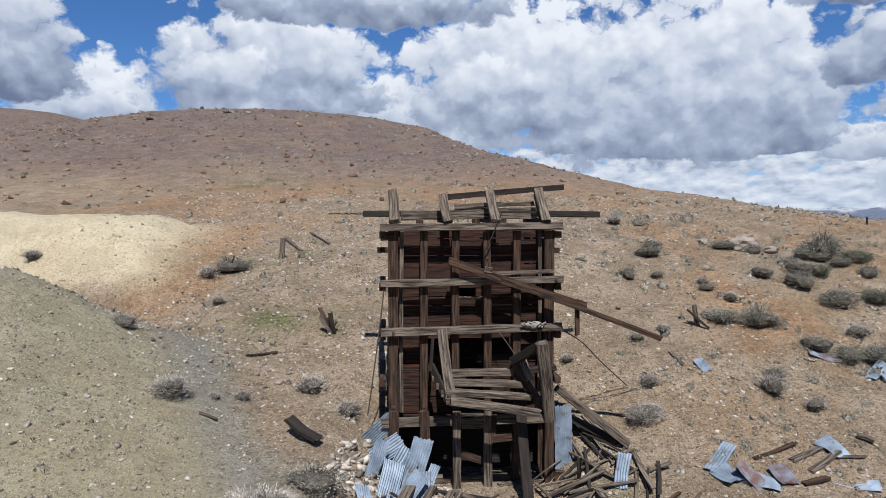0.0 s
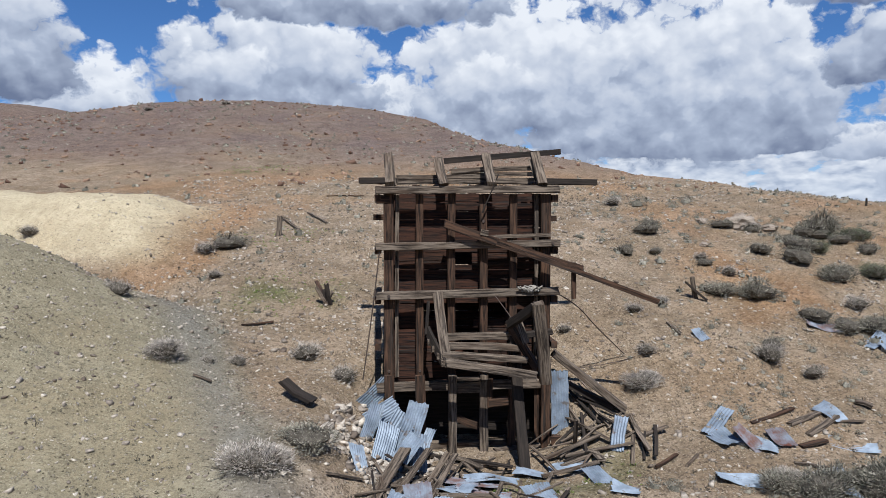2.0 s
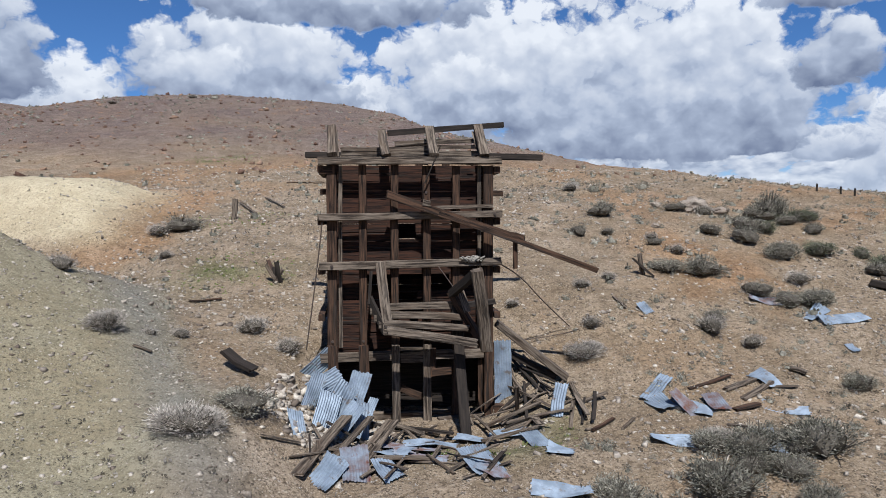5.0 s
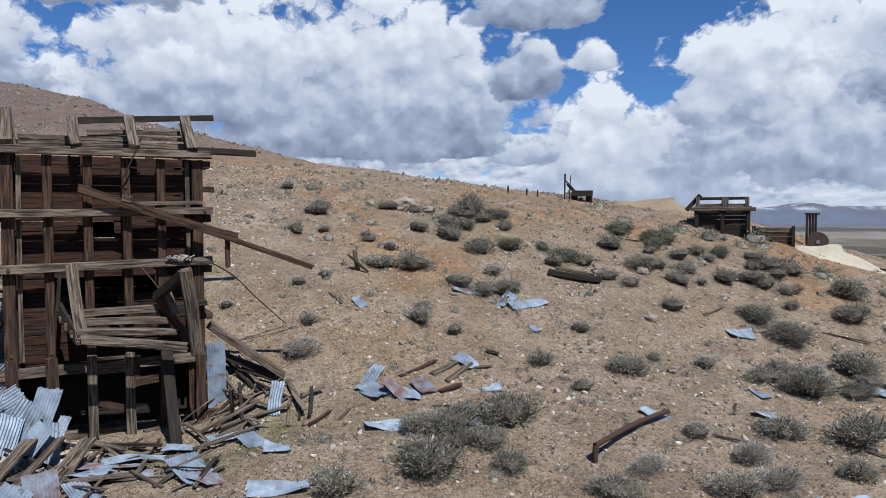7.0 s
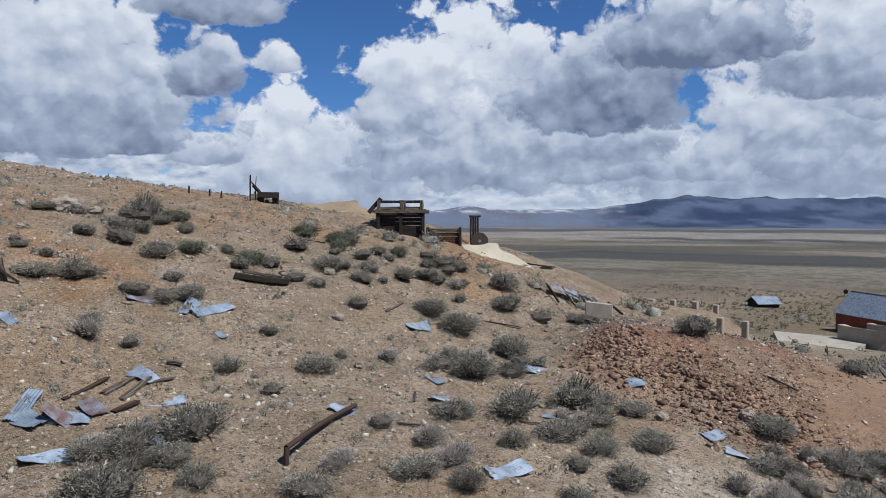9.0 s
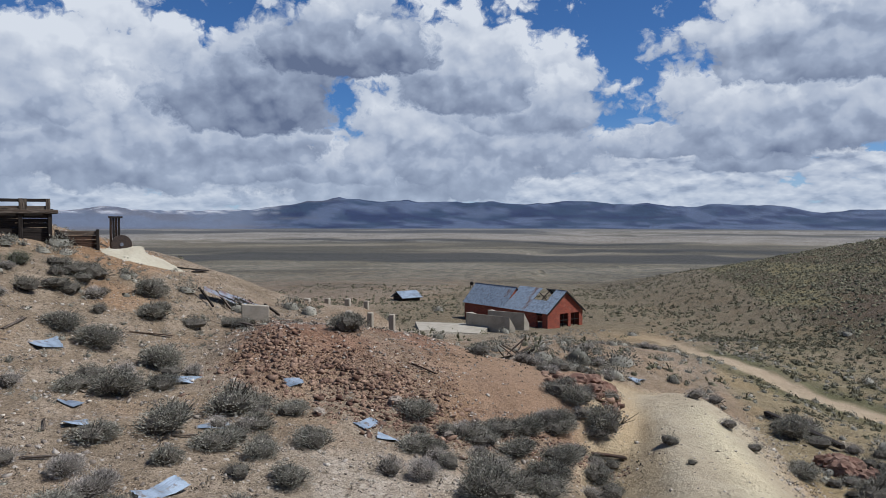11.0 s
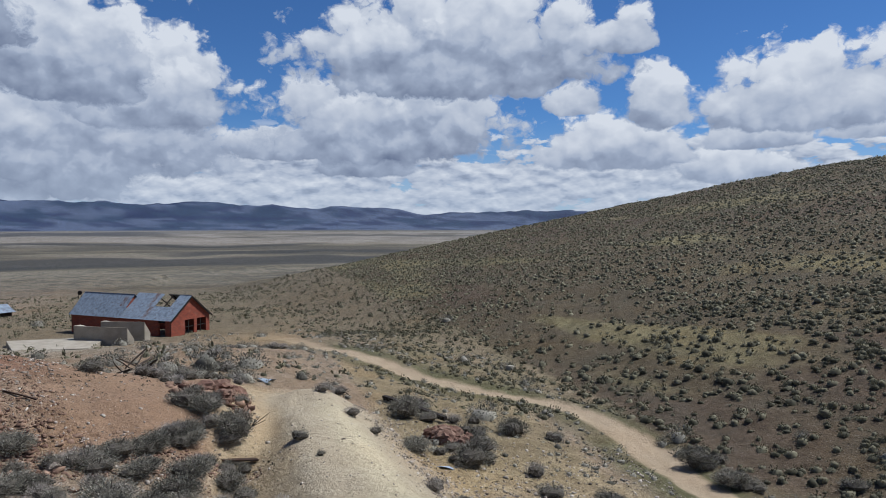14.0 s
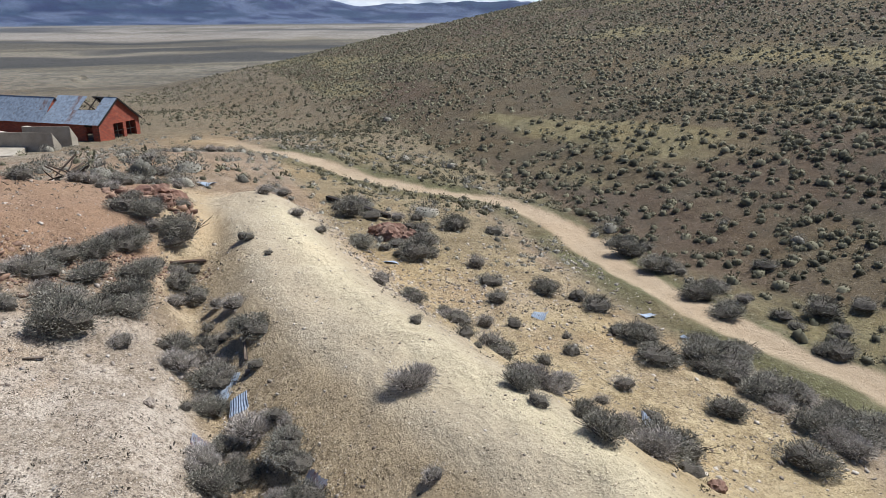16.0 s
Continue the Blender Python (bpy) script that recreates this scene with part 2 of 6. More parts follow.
def height(x, y):
    x, y = np.asarray(x, float), np.asarray(y, float)
    far = np.hypot(x - 1.5, y + 0.4)
    # the hillside behind the ore bin rises to the north
    north = curve(y, [-60, -30, -15, -8, 0, 11, 18.7, 22.5, 26.6, 29.3, 32.7, 40, 44, 49, 65, 119, 200, 400],
                  [-9.5, -8.5, -6.6, -5.4, -3.4, -1.1, 0.0, 0.5, 2.1, 3.4, 4.75, 7.1, 7.9, 9.2, 12.1, 23.6, 38, 60])
    cap = curve(x, [-400, -160, -90, -45, -20, -4, 5, 16, 28, 36, 43, 50, 54, 60, 75, 86, 110, 150, 200, 400],
                [70, 34, 27, 28, 27, 23.6, 18.5, 13.6, 10.3, 9.1, 7.7, 5, 1.2, -2.6, -6.0, -7.6, -10.2, -12.5, -15.5, -25])
    h = smin(north, cap, 2.0)
    h -= 1.7 * step(x, 43.5, 50) * (1 - step(y, 14, 19)) * step(y, 3, 8) * (1 - step(x, 58, 75))
    h += 4.0 * np.exp(-((x + 36) / 34) ** 2 - ((y - 122) / 34) ** 2)
    west = 0.92 * np.exp(-((x + 150) / 90) ** 2 - ((y - 250) / 90) ** 2)
    h = smax(h, 57 * west - 5 - 70 * (1 - step(west, 0.0, 0.2)), 4)
    # bank west of the bin, the grey waste dump and the pale dump behind it
    h += 1.7 * step(-x, 0.8, 4.4) * np.exp(-((y - 20) / 6.5) ** 2)
    cone = 9.0 - 0.5 * np.hypot(x + 20, (y - 27) * 1.0)
    cone = smin(cone, np.full_like(x, 7.6), 1.0)
    h = smax(h, np.where(y < 34, cone, -20.0), 0.8)
    gully = np.exp(-((y - 33) / 3.5) ** 2) * step(-x, 9, 16)
    h -= 1.6 * gully
    pale = step(-x, 13.5, 18.5) * step(y, 36.0, 42.5) * (1 - step(y, 44.5, 47)) * (1 - step(-x, 50, 60))
    h = h * (1 - pale) + np.maximum(h, 9.45 - 0.02 * (x + 25) + 0.1 * fbm(x * 0.5, y * 0.5, 2, 3)) * pale
    d, _ = along(x, y, HILL_ROAD)
    h -= 0.25 * np.exp(-(d / 2.0) ** 2)
    # red waste rock terrace east of the bin
    edge = 36 + 1.5 * fbm(x * 0.15, y * 0.15, 2, 9)
    head = np.degrees(np.arctan2(x - 1.5, y + 0.4))
    terr = step(far, edge - 7, edge) * step(head, 57, 65) * (1 - step(head, 89, 93)) * (1 - step(far, 37.5, 50))
    h += 1.9 * terr * (1 - 0.45 * step(head, 70, 80))
    # ridge of the long dump, and the gully on its north side
    d, s = along(x, y, RIDGE)
    top = curve(s, [0, 16, 30, 50], [-2.2, -2.4, -2.7, -3.6])
    side = smin(top, top + 0.35 - 0.62 * np.maximum(d - 1.0, 0), 0.5)
    h -= 1.1 * np.exp(-((y + 0.8) / 1.6) ** 2) * step(x, 8, 13) * (1 - step(x, 30, 40))
    h = smax(h, side, 0.4)
    # hollow in front of the bin
    h -= 0.95 * np.exp(-((x - 1.4) / 3.6) ** 4 - ((y - 23.6) / 2.6) ** 2)
    pit = step(x, -2.0, -1.5) * (1 - step(x, 3.7, 4.2)) * step(y, 22.4, 23.6) * (1 - step(y, 26.6, 27.2))
    h = h * (1 - pit) + np.minimum(h, -0.05) * pit
    # flat by the creek road and the hill to the south
    south = -8.6 + 0.27 * (-29.5 - y + 3 * fbm(x * 0.02, y * 0.02, 2, 5))
    crest = np.interp(x, [-300, 40, 118, 149, 194, 238, 290, 420], [40, 34, 25, 21, 9.6, -6, -18, -40])
    h = smax(h, smin(south, crest, 4.0), 1.5)
    d, _ = along(x, y, ROAD)
    h -= 0.22 * np.exp(-(d / 1.9) ** 4)
    h -= 80 * step(far, 380, 800) * step(x, 120, 260)
    # the basin far below
    basin = np.interp(far, [0, 60, 85, 120, 200, 400, 800, 1500, 3000, 4800], [-30, -18, -15, -12.5, -16, -24, -36, -45, -36, -26])
    h = smax(h, basin, 1.5)
    # ranges on the far side of the basin
    turn = np.degrees(np.arctan2(x - 1.5, y + 0.4))
    tops = np.interp(turn, [20, 45, 56, 62, 66, 72, 80, 90, 98, 106, 111, 117, 124, 150], [70, 70, 62, 80, 138, 138, 125, 112, 98, 58, 66, 82, 60, 50])
    tops = tops * (1 + 0.10 * fbm(turn * 0.35, far * 0, 3, 101)) + 16 * fbm(x * 0.004, y * 0.004, 5, 103, 0.6)
    h += (tops + 26) * step(far, 3500, 4550) * (0.6 + 0.4 * step(far, 4000, 4600))
    # surface relief
    near = 1 - step(far, 150, 600)
    rough = 0.22 * fbm(x * 0.12, y * 0.12, 3, 21) + 0.10 * fbm(x * 0.6, y * 0.6, 3, 31) + 0.035 * fbm(x * 2.7, y * 2.7, 2, 41)
    return h + rough * (0.25 + 0.75 * near) + 1.2 * fbm(x * 0.012, y * 0.012, 3, 51) * (1 - near * 0.7) * step(far, 90, 200)


def ground_at(x, y):
    return float(height(np.array([x]), np.array([y]))[0])


def zone_colour(x, y, z):
    """Soil colours by place, with cloud shade and far haze painted in: rgb, and in alpha how much scrub darkens the far
    ground.
    """
    far = np.hypot(x - 1.5, y + 0.4)
    head = np.degrees(np.arctan2(x - 1.5, y + 0.4))
    n1, n2, n3 = fbm(x * 0.05, y * 0.05, 3, 61), fbm(x * 0.22, y * 0.22, 3, 71), fbm(x * 0.015, y * 0.015, 3, 81)

    def rgb(r, g, b):
        return np.array([r, g, b])[None, :]

    def lay(c, mask, colour):
        m = np.clip(mask, 0, 1)[:, None]
        return c * (1 - m) + rgb(*colour) * m

    c = np.repeat(rgb(0.405, 0.315, 0.23), len(x), 0)
    c = lay(c, step(n1 + 0.5 * n2, 0.1, 0.7) * 0.55, (0.44, 0.30, 0.185))                  # warmer soil
    c = lay(c, step(n2 - 0.3 * n1, 0.25, 0.8) * 0.6, (0.46, 0.36, 0.27))                    # pale, stony
    c = lay(c, step(n2 + n1, 0.5, 1.0) * step(y, 24, 30) * (1 - step(y, 60, 70)) * 0.45, (0.44, 0.25, 0.13))  # ochre stain
    c = lay(c, step(n2 + 0.7 * n1 + 0.3 * fbm(x * 0.6, y * 0.6, 2, 131), 0.05, 0.7) * step(x, 9, 14) * step(y, 8, 12) * (1 - step(y, 34, 40)) * 0.5, (0.46, 0.275, 0.15))  # iron-stained soil
    c = lay(c, step(y, 58, 75) * 0.6 * step(n1, -0.6, 0.2), (0.37, 0.275, 0.215))             # mauve rubble on the hill
    c = lay(c, step(y + 4 * n1, 64, 84) * (0.8 + 0.2 * n2) * step(-x, -30, -5), (0.245, 0.185, 0.172))
    d, _ = along(x, y, HILL_ROAD)
    c = lay(c, np.exp(-(d / 1.6) ** 4) * 0.7, (0.45, 0.345, 0.25))
    pale = step(-x, 13.0, 17) * step(y, 33.0, 37.0) * (1 - step(y, 45.5, 48)) * (1 - step(-x, 52, 60))
    c = lay(c, pale * (0.92 + 0.2 * n2) * step(z, 5.2, 6.4), (0.76, 0.65, 0.46))
    dump = step(-x - 0.55 * (y - 24) + 0.5 * n2, 6.0, 7.5) * (1 - step(y + 0.3 * n2, 29, 31)) * step(-x, 3, 6)
    c = lay(c, dump, (0.42, 0.37, 0.26))
    c = lay(c, dump * step(fbm(x * 0.16, y * 0.16, 3, 151), 0.1, 0.6) * 0.6, (0.35, 0.32, 0.27))
    rim = np.exp(-((-x - 0.55 * (y - 24) - 7.9) / 1.3) ** 2) * (1 - step(y, 29, 31)) * step(y, 12, 18)
    c = lay(c, rim * 0.7, (0.30, 0.29, 0.27))
    red = step(far, 30, 33) * (1 - step(far, 44, 52)) * step(head, 58, 64) * (1 - step(head, 88, 93))
    c = lay(c, red * (0.75 + 0.5 * n2), (0.36, 0.205, 0.135))
    c = lay(c, red * step(head, 74, 79) * 0.7, (0.43, 0.29, 0.19))
    white = step(x, 8, 14) * (1 - step(x, 24, 30)) * step(y, -1.5, 0.5) * (1 - step(y, 8, 12))
    c = lay(c, white * (0.8 + 0.3 * n2), (0.62, 0.53, 0.44))
    d, s = along(x, y, RIDGE)
    side = y - np.interp(x, [p[0] for p in RIDGE], [p[1] for p in RIDGE])
    north_side = step(side + 0.3 * n2, 1.5, 2.5)
    c = lay(c, (1 - step(d, 3.5, 5.5)) * 0.95, (0.62, 0.52, 0.375))
    c = lay(c, (1 - step(d, 4.5, 6)) * north_side * (0.85 + 0.3 * n2), (0.58, 0.45, 0.285))
    c = lay(c, np.exp(-((side + 1.0) / 0.9) ** 2) * step(x, 6, 12) * (1 - step(x, 38, 45)) * (0.85 + 0.4 * n2), (0.84, 0.72, 0.50))
    floor_ = step(-y, 8.5, 10.5) * (1 - step(-y + 1.5 * n2, 19, 22)) * (1 - step(x, 60, 75)) * step(x, -10, 8)
    c = lay(c, floor_ * (0.9 + 0.4 * n2), (0.60, 0.475, 0.285))
    c = lay(c, floor_ * step(x + 4 * n1, 30, 42) * 0.8, (0.36, 0.285, 0.17))
    c = lay(c, step(x, 46, 58) * (1 - step(x, 100, 125)) * step(-y, 13, 19) * (0.75 + 0.4 * n2), (0.30, 0.25, 0.145))     # dry grass below the hill
    # scrub country beyond: thinner soil between sage
    south = step(np.interp(x, [p[0] for p in FOOT], [p[1] for p in FOOT]) - y + 0.6 * n2, 0, 1.6) * (1 - step(x, 260, 330))
    # hillside soil set darker, partly standing in for cloud shade
    c = lay(c, south * 0.95, (0.172, 0.132, 0.077))
    run = y + 62 - 0.22 * (x - 60)
    c = lay(c, south * step(fbm(x * 0.02, run * 0.09, 3, 161), -0.15, 0.25) * 0.9, (0.34, 0.29, 0.15))
    c = lay(c, south * step(-fbm(x * 0.025, y * 0.05, 3, 171), 0.25, 0.7) * 0.6, (0.15, 0.10, 0.07))
    c = lay(c, step(far, 75, 120) * (1 - step(y, 40, 60)) * (1 - south) * 0.8, (0.25, 0.205, 0.13))
    plain = step(far, 160, 420) * step(x, 70, 110) * (1 - 0.9 * south)
    band = fbm(head * 0.06, np.log(far + 1) * 7.0, 3, 91)
    c = lay(c, plain * 0.95, (0.215, 0.19, 0.145))
    c = lay(c, plain * step(band, 0.1, 0.5) * 0.7, (0.36, 0.325, 0.265))
    c = lay(c, plain * step(-band, 0.08, 0.35) * 0.85, (0.115, 0.108, 0.09))
    playa = step(far, 1500, 1900) * (1 - step(far, 2900, 3300)) * step(n3 + 0.35, 0.0, 0.6)
    c = lay(c, playa * plain * 0.75, (0.50, 0.465, 0.43))
    # cloud shadows on the plain, painted into the ground colour as dark strips
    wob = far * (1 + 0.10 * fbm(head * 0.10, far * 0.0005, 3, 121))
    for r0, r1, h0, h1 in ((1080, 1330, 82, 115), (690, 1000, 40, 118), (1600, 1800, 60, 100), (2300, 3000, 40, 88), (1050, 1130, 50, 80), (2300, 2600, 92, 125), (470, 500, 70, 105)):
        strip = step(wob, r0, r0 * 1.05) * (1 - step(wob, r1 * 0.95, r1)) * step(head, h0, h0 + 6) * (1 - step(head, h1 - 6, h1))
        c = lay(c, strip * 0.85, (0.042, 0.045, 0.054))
    c = lay(c, plain * step(wob, 1750, 1850) * (1 - step(wob, 2300, 2500)) * 0.6, (0.42, 0.385, 0.35))
    # distance haze painted as a blue wash over the far ground
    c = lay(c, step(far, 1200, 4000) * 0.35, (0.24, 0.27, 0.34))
    d, _ = along(x, y, ROAD)
    edge = d + 0.35 * n2
    c = lay(c, (1 - step(edge, 3.0, 5.6)) * (0.9 + 0.3 * n2) * (1 - step(x, 84, 95)) * step(-y, 5, 12) * (1 - south), (0.175, 0.165, 0.08))
    c = lay(c, (1 - step(edge, 1.25, 1.75)) * (1 - step(x, 100, 114)), (0.56, 0.43, 0.295))
    c = lay(c, np.exp(-((d - 0.75) / 0.25) ** 2) * 0.5 * (1 - step(x, 95, 110)), (0.66, 0.52, 0.37))
    yard = np.exp(-((x - 100) / 16) ** 2 - ((y + 4) / 6) ** 2)
    c = lay(c, yard * 0.8, (0.47, 0.34, 0.19))
    pad = np.exp(-((x - 100) / 9) ** 2 - ((y - 22) / 8) ** 2)
    c = lay(c, pad * 0.9, (0.50, 0.45, 0.37))
    grass = step(n2 + 0.6 * fbm(x * 0.5, y * 0.5, 2, 95), 0.1, 0.7)
    for gx, gy, gw in ((-9, 40.5, 3.0), (5.5, 21.3, 2.0), (2.5, 20.6, 1.4), (-17, 66, 4), (-7, 32, 3)):
        c = lay(c, grass * np.exp(-((x - gx) / gw) ** 2 - ((y - gy) / (gw * 0.7)) ** 2) * 0.85, (0.15, 0.17, 0.06))
    c = c * 0.62 * np.array([0.985, 1.0, 0.975])[None, :]
    # ranges take the blue of haze as base colour; last layer is snow
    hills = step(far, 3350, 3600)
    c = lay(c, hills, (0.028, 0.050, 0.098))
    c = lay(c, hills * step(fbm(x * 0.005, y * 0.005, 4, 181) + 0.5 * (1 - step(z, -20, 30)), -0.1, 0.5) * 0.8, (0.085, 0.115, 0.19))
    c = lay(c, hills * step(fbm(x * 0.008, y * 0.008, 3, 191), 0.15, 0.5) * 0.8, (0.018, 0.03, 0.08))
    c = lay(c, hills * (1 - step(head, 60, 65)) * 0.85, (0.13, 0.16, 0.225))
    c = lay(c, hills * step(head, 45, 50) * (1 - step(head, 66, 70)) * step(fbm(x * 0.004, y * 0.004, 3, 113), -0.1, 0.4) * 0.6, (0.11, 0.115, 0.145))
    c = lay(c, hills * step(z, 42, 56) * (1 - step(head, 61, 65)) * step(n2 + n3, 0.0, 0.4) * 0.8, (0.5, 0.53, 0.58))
    scrub = np.maximum(plain * (1 - 0.45 * step(far, 500, 1500)), south * 0.3) * (1 - hills)
    return np.concatenate([c, scrub[:, None]], 1)


def calm_ground(x, y):
    """Where the surface is fine and even: the dump's crest, the track, the terrace top, the spoil fans."""
    head, far = np.degrees(np.arctan2(x - 1.5, y + 0.4)), np.hypot(x - 1.5, y + 0.4)
    crest = 1 - step(along(x, y, RIDGE)[0], 2.2, 4.2)
    track = 1 - step(along(x, y, ROAD)[0], 1.2, 2.2)
    fan = step(-x - 0.55 * (y - 24), 6.0, 8.5) * (1 - step(y, 29, 31)) * 0.6
    pale = step(-x, 13.5, 17) * step(y, 35.0, 38.0) * (1 - step(y, 46, 48)) * 0.8
    top = step(far, 32, 34) * (1 - step(far, 46, 52)) * step(head, 76, 80) * (1 - step(head, 90, 93)) * 0.85
    return np.maximum.reduce([crest, track, fan, pale, top])


def material(name, rough=0.9):
    mat = bpy.data.materials.new(name)
    mat.use_nodes = True
    k = Nodes(mat.node_tree)
    b = k.node("ShaderNodeBsdfPrincipled")
    b.inputs["Roughness"].default_value = rough
    b.inputs["Specular IOR Level"].default_value = 0.25
    k.put(k.node("ShaderNodeOutputMaterial").inputs[0], b.outputs[0])
    return mat, k, b


def bump(k, b, value, strength, distance):
    n = k.node("ShaderNodeBump")
    n.inputs["Strength"].default_value, n.inputs["Distance"].default_value = strength, distance
    k.put(n.inputs["Height"], value)
    k.put(b.inputs["Normal"], n.outputs[0])


def soil_material():
    mat, k, b = material("soil", 0.95)
    pos = k.node("ShaderNodeNewGeometry").outputs["Position"]
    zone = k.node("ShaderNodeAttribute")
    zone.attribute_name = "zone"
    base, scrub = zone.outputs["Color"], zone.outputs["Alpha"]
    grit = k.noise(pos, 6.0, 8.0, 0.7)
    fine = k.noise(pos, 19.0, 5.0, 0.75)
    close = k.ramp(k.vec("LENGTH", pos), 600.0, 250.0)
    patch = k.noise(pos, 0.55, 6.0, 0.6)
    broad = k.noise(pos, 0.13, 5.0, 0.6)
    tint = lambda r, g, b_: k.mix(1.0, base, (r, g, b_), "MULTIPLY")
    col = k.mix(k.ramp(patch, 0.38, 0.66), tint(0.82, 0.77, 0.70), tint(1.24, 1.22, 1.20))
    col = k.mix(k.math("MULTIPLY", k.ramp(broad, 0.50, 0.64), 0.55), col, tint(1.12, 0.94, 0.76))
    col = k.mix(k.math("MULTIPLY", k.ramp(grit, 0.52, 0.38), 0.85), col, tint(0.42, 0.38, 0.34))
    clod = k.noise(pos, 2.2, 7.0, 0.7)
    col = k.mix(k.math("MULTIPLY", k.ramp(clod, 0.46, 0.36), 0.6), col, tint(0.52, 0.47, 0.40))
    col = k.mix(k.math("MULTIPLY", k.ramp(clod, 0.56, 0.68), 0.6), col, tint(1.38, 1.37, 1.34))
    col = k.mix(k.math("MULTIPLY", k.math("MULTIPLY", k.ramp(fine, 0.47, 0.38), k.ramp(k.noise(pos, 0.9, 3.0, 0.6), 0.34, 0.56)), 0.95), col, tint(0.28, 0.25, 0.22))
    col = k.mix(k.math("MULTIPLY", k.math("MULTIPLY", k.ramp(fine, 0.53, 0.62), k.ramp(k.noise(pos, 0.7, 3.0, 0.6), 0.36, 0.58)), 0.95), col, tint(1.6, 1.6, 1.58))
    calm = k.node("ShaderNodeAttribute")
    calm.attribute_name = "calm"
    col = k.mix(k.math("MULTIPLY", calm.outputs["Fac"], 0.68), col, tint(1.02, 1.01, 1.0))
    # small stones: pale and dark cells at two sizes
    some = 0.0
    for size, least in ((8.5, 0.60), (15.0, 0.52)):
        vor = k.node("ShaderNodeTexVoronoi")
        k.put(vor.inputs["Vector"], k.vec("ADD", pos, k.vec("MULTIPLY", k.noise(pos, size * 1.4, 2.0, 0.5, 0.0, "Color"), (0.6 / size, 0.6 / size, 0.6 / size))))
        vor.inputs["Scale"].default_value = size
        stone = k.ramp(vor.outputs["Distance"], 0.36, 0.28)
        pick = k.node("ShaderNodeSeparateColor")
        k.put(pick.inputs[0], vor.outputs["Color"])
        one = k.math("MULTIPLY", stone, k.math("MULTIPLY", k.ramp(k.math("SUBTRACT", pick.outputs[0], k.math("MULTIPLY", calm.outputs["Fac"], 0.3)), least, least + 0.04), close))
        tone = k.mix(k.ramp(pick.outputs[1], 0.25, 0.75), tint(0.30, 0.27, 0.25), k.mix(0.4, tint(1.6, 1.55, 1.5), (0.46, 0.42, 0.36)))
        col = k.mix(k.math("MULTIPLY", one, 0.85), col, tone)
        some = k.math("ADD", some, one)
    # far scrub as fine dark speckle
    speck = k.noise(pos, 0.16, 7.0, 0.8)
    dots = k.ramp(speck, 0.47, 0.57)
    col = k.mix(k.math("MULTIPLY", k.math("MULTIPLY", dots, scrub), 0.9), col, (0.06, 0.058, 0.045))
    k.put(b.inputs["Base Color"], col)
    relief = k.math("ADD", k.math("MULTIPLY", k.math("ADD", grit, k.math("MULTIPLY", fine, 0.4)), 0.5), k.math("MULTIPLY", some, 0.6))
    bump(k, b, k.math("ADD", relief, k.math("ADD", k.math("MULTIPLY", patch, 0.8), k.math("MULTIPLY", clod, 0.9))), 1.0, 0.16)
    return mat


def wood_material(name, pale, dark, stain):
    """Weathered timber: long grain, checks and sun-bleached patches; grain runs along local x."""
    pale, dark, stain = (tuple(c * 0.70 for c in tone) for tone in (pale, dark, stain))
    mat, k, b = material(name, 0.85)
    pos = k.node("ShaderNodeTexCoord").outputs["Object"]
    uv = k.node("ShaderNodeAttribute")
    uv.attribute_name = "grain"
    g = uv.outputs["Vector"]
    rnd = k.node("ShaderNodeNewGeometry").outputs["Random Per Island"]
    off = k.node("ShaderNodeCombineXYZ")
    k.put(off.inputs[0], k.math("MULTIPLY", rnd, 37.0))
    k.put(off.inputs[1], k.math("MULTIPLY", rnd, 91.0))
    v = k.vec("ADD", g, off.outputs[0])
    fibre = k.noise(k.vec("MULTIPLY", v, (1.1, 15.0, 15.0)), 1.0, 6.0, 0.65)
    blot = k.noise(k.vec("MULTIPLY", v, (0.9, 4.0, 4.0)), 1.0, 4.0, 0.6)
    check = k.ramp(k.noise(k.vec("MULTIPLY", v, (0.5, 11.0, 11.0)), 1.0, 3.0, 0.5), 0.60, 0.66)
    col = k.mix(k.ramp(fibre, 0.36, 0.64), dark, pale)
    col = k.mix(k.math("MULTIPLY", k.ramp(blot, 0.45, 0.7), 0.7), col, stain)
    tone = k.math("ADD", k.math("MULTIPLY", rnd, 0.7), 0.6)
    com = k.node("ShaderNodeCombineColor")
    for s in com.inputs[:3]:
        k.put(s, tone)
    col = k.mix(1.0, col, com.outputs[0], "MULTIPLY")
    col = k.mix(k.math("MULTIPLY", check, 0.75), col, (0.03, 0.024, 0.02))
    k.put(b.inputs["Base Color"], col)
    bump(k, b, k.math("SUBTRACT", fibre, k.math("MULTIPLY", check, 1.5)), 0.7, 0.012)
    return mat


M_SOIL = soil_material()
M_BROWN = wood_material("brown_timber", (0.125, 0.068, 0.041), (0.012, 0.007, 0.005), (0.055, 0.036, 0.025))
M_GREY = wood_material("bleached_timber", (0.27, 0.215, 0.165), (0.03, 0.021, 0.015), (0.105, 0.07, 0.047))
M_BOARD = wood_material("red_brown_board", (0.085, 0.035, 0.02), (0.010, 0.006, 0.005), (0.035, 0.022, 0.016))
M_OLD = wood_material("dark_timber", (0.05, 0.038, 0.03), (0.018, 0.014, 0.012), (0.033, 0.026, 0.021))


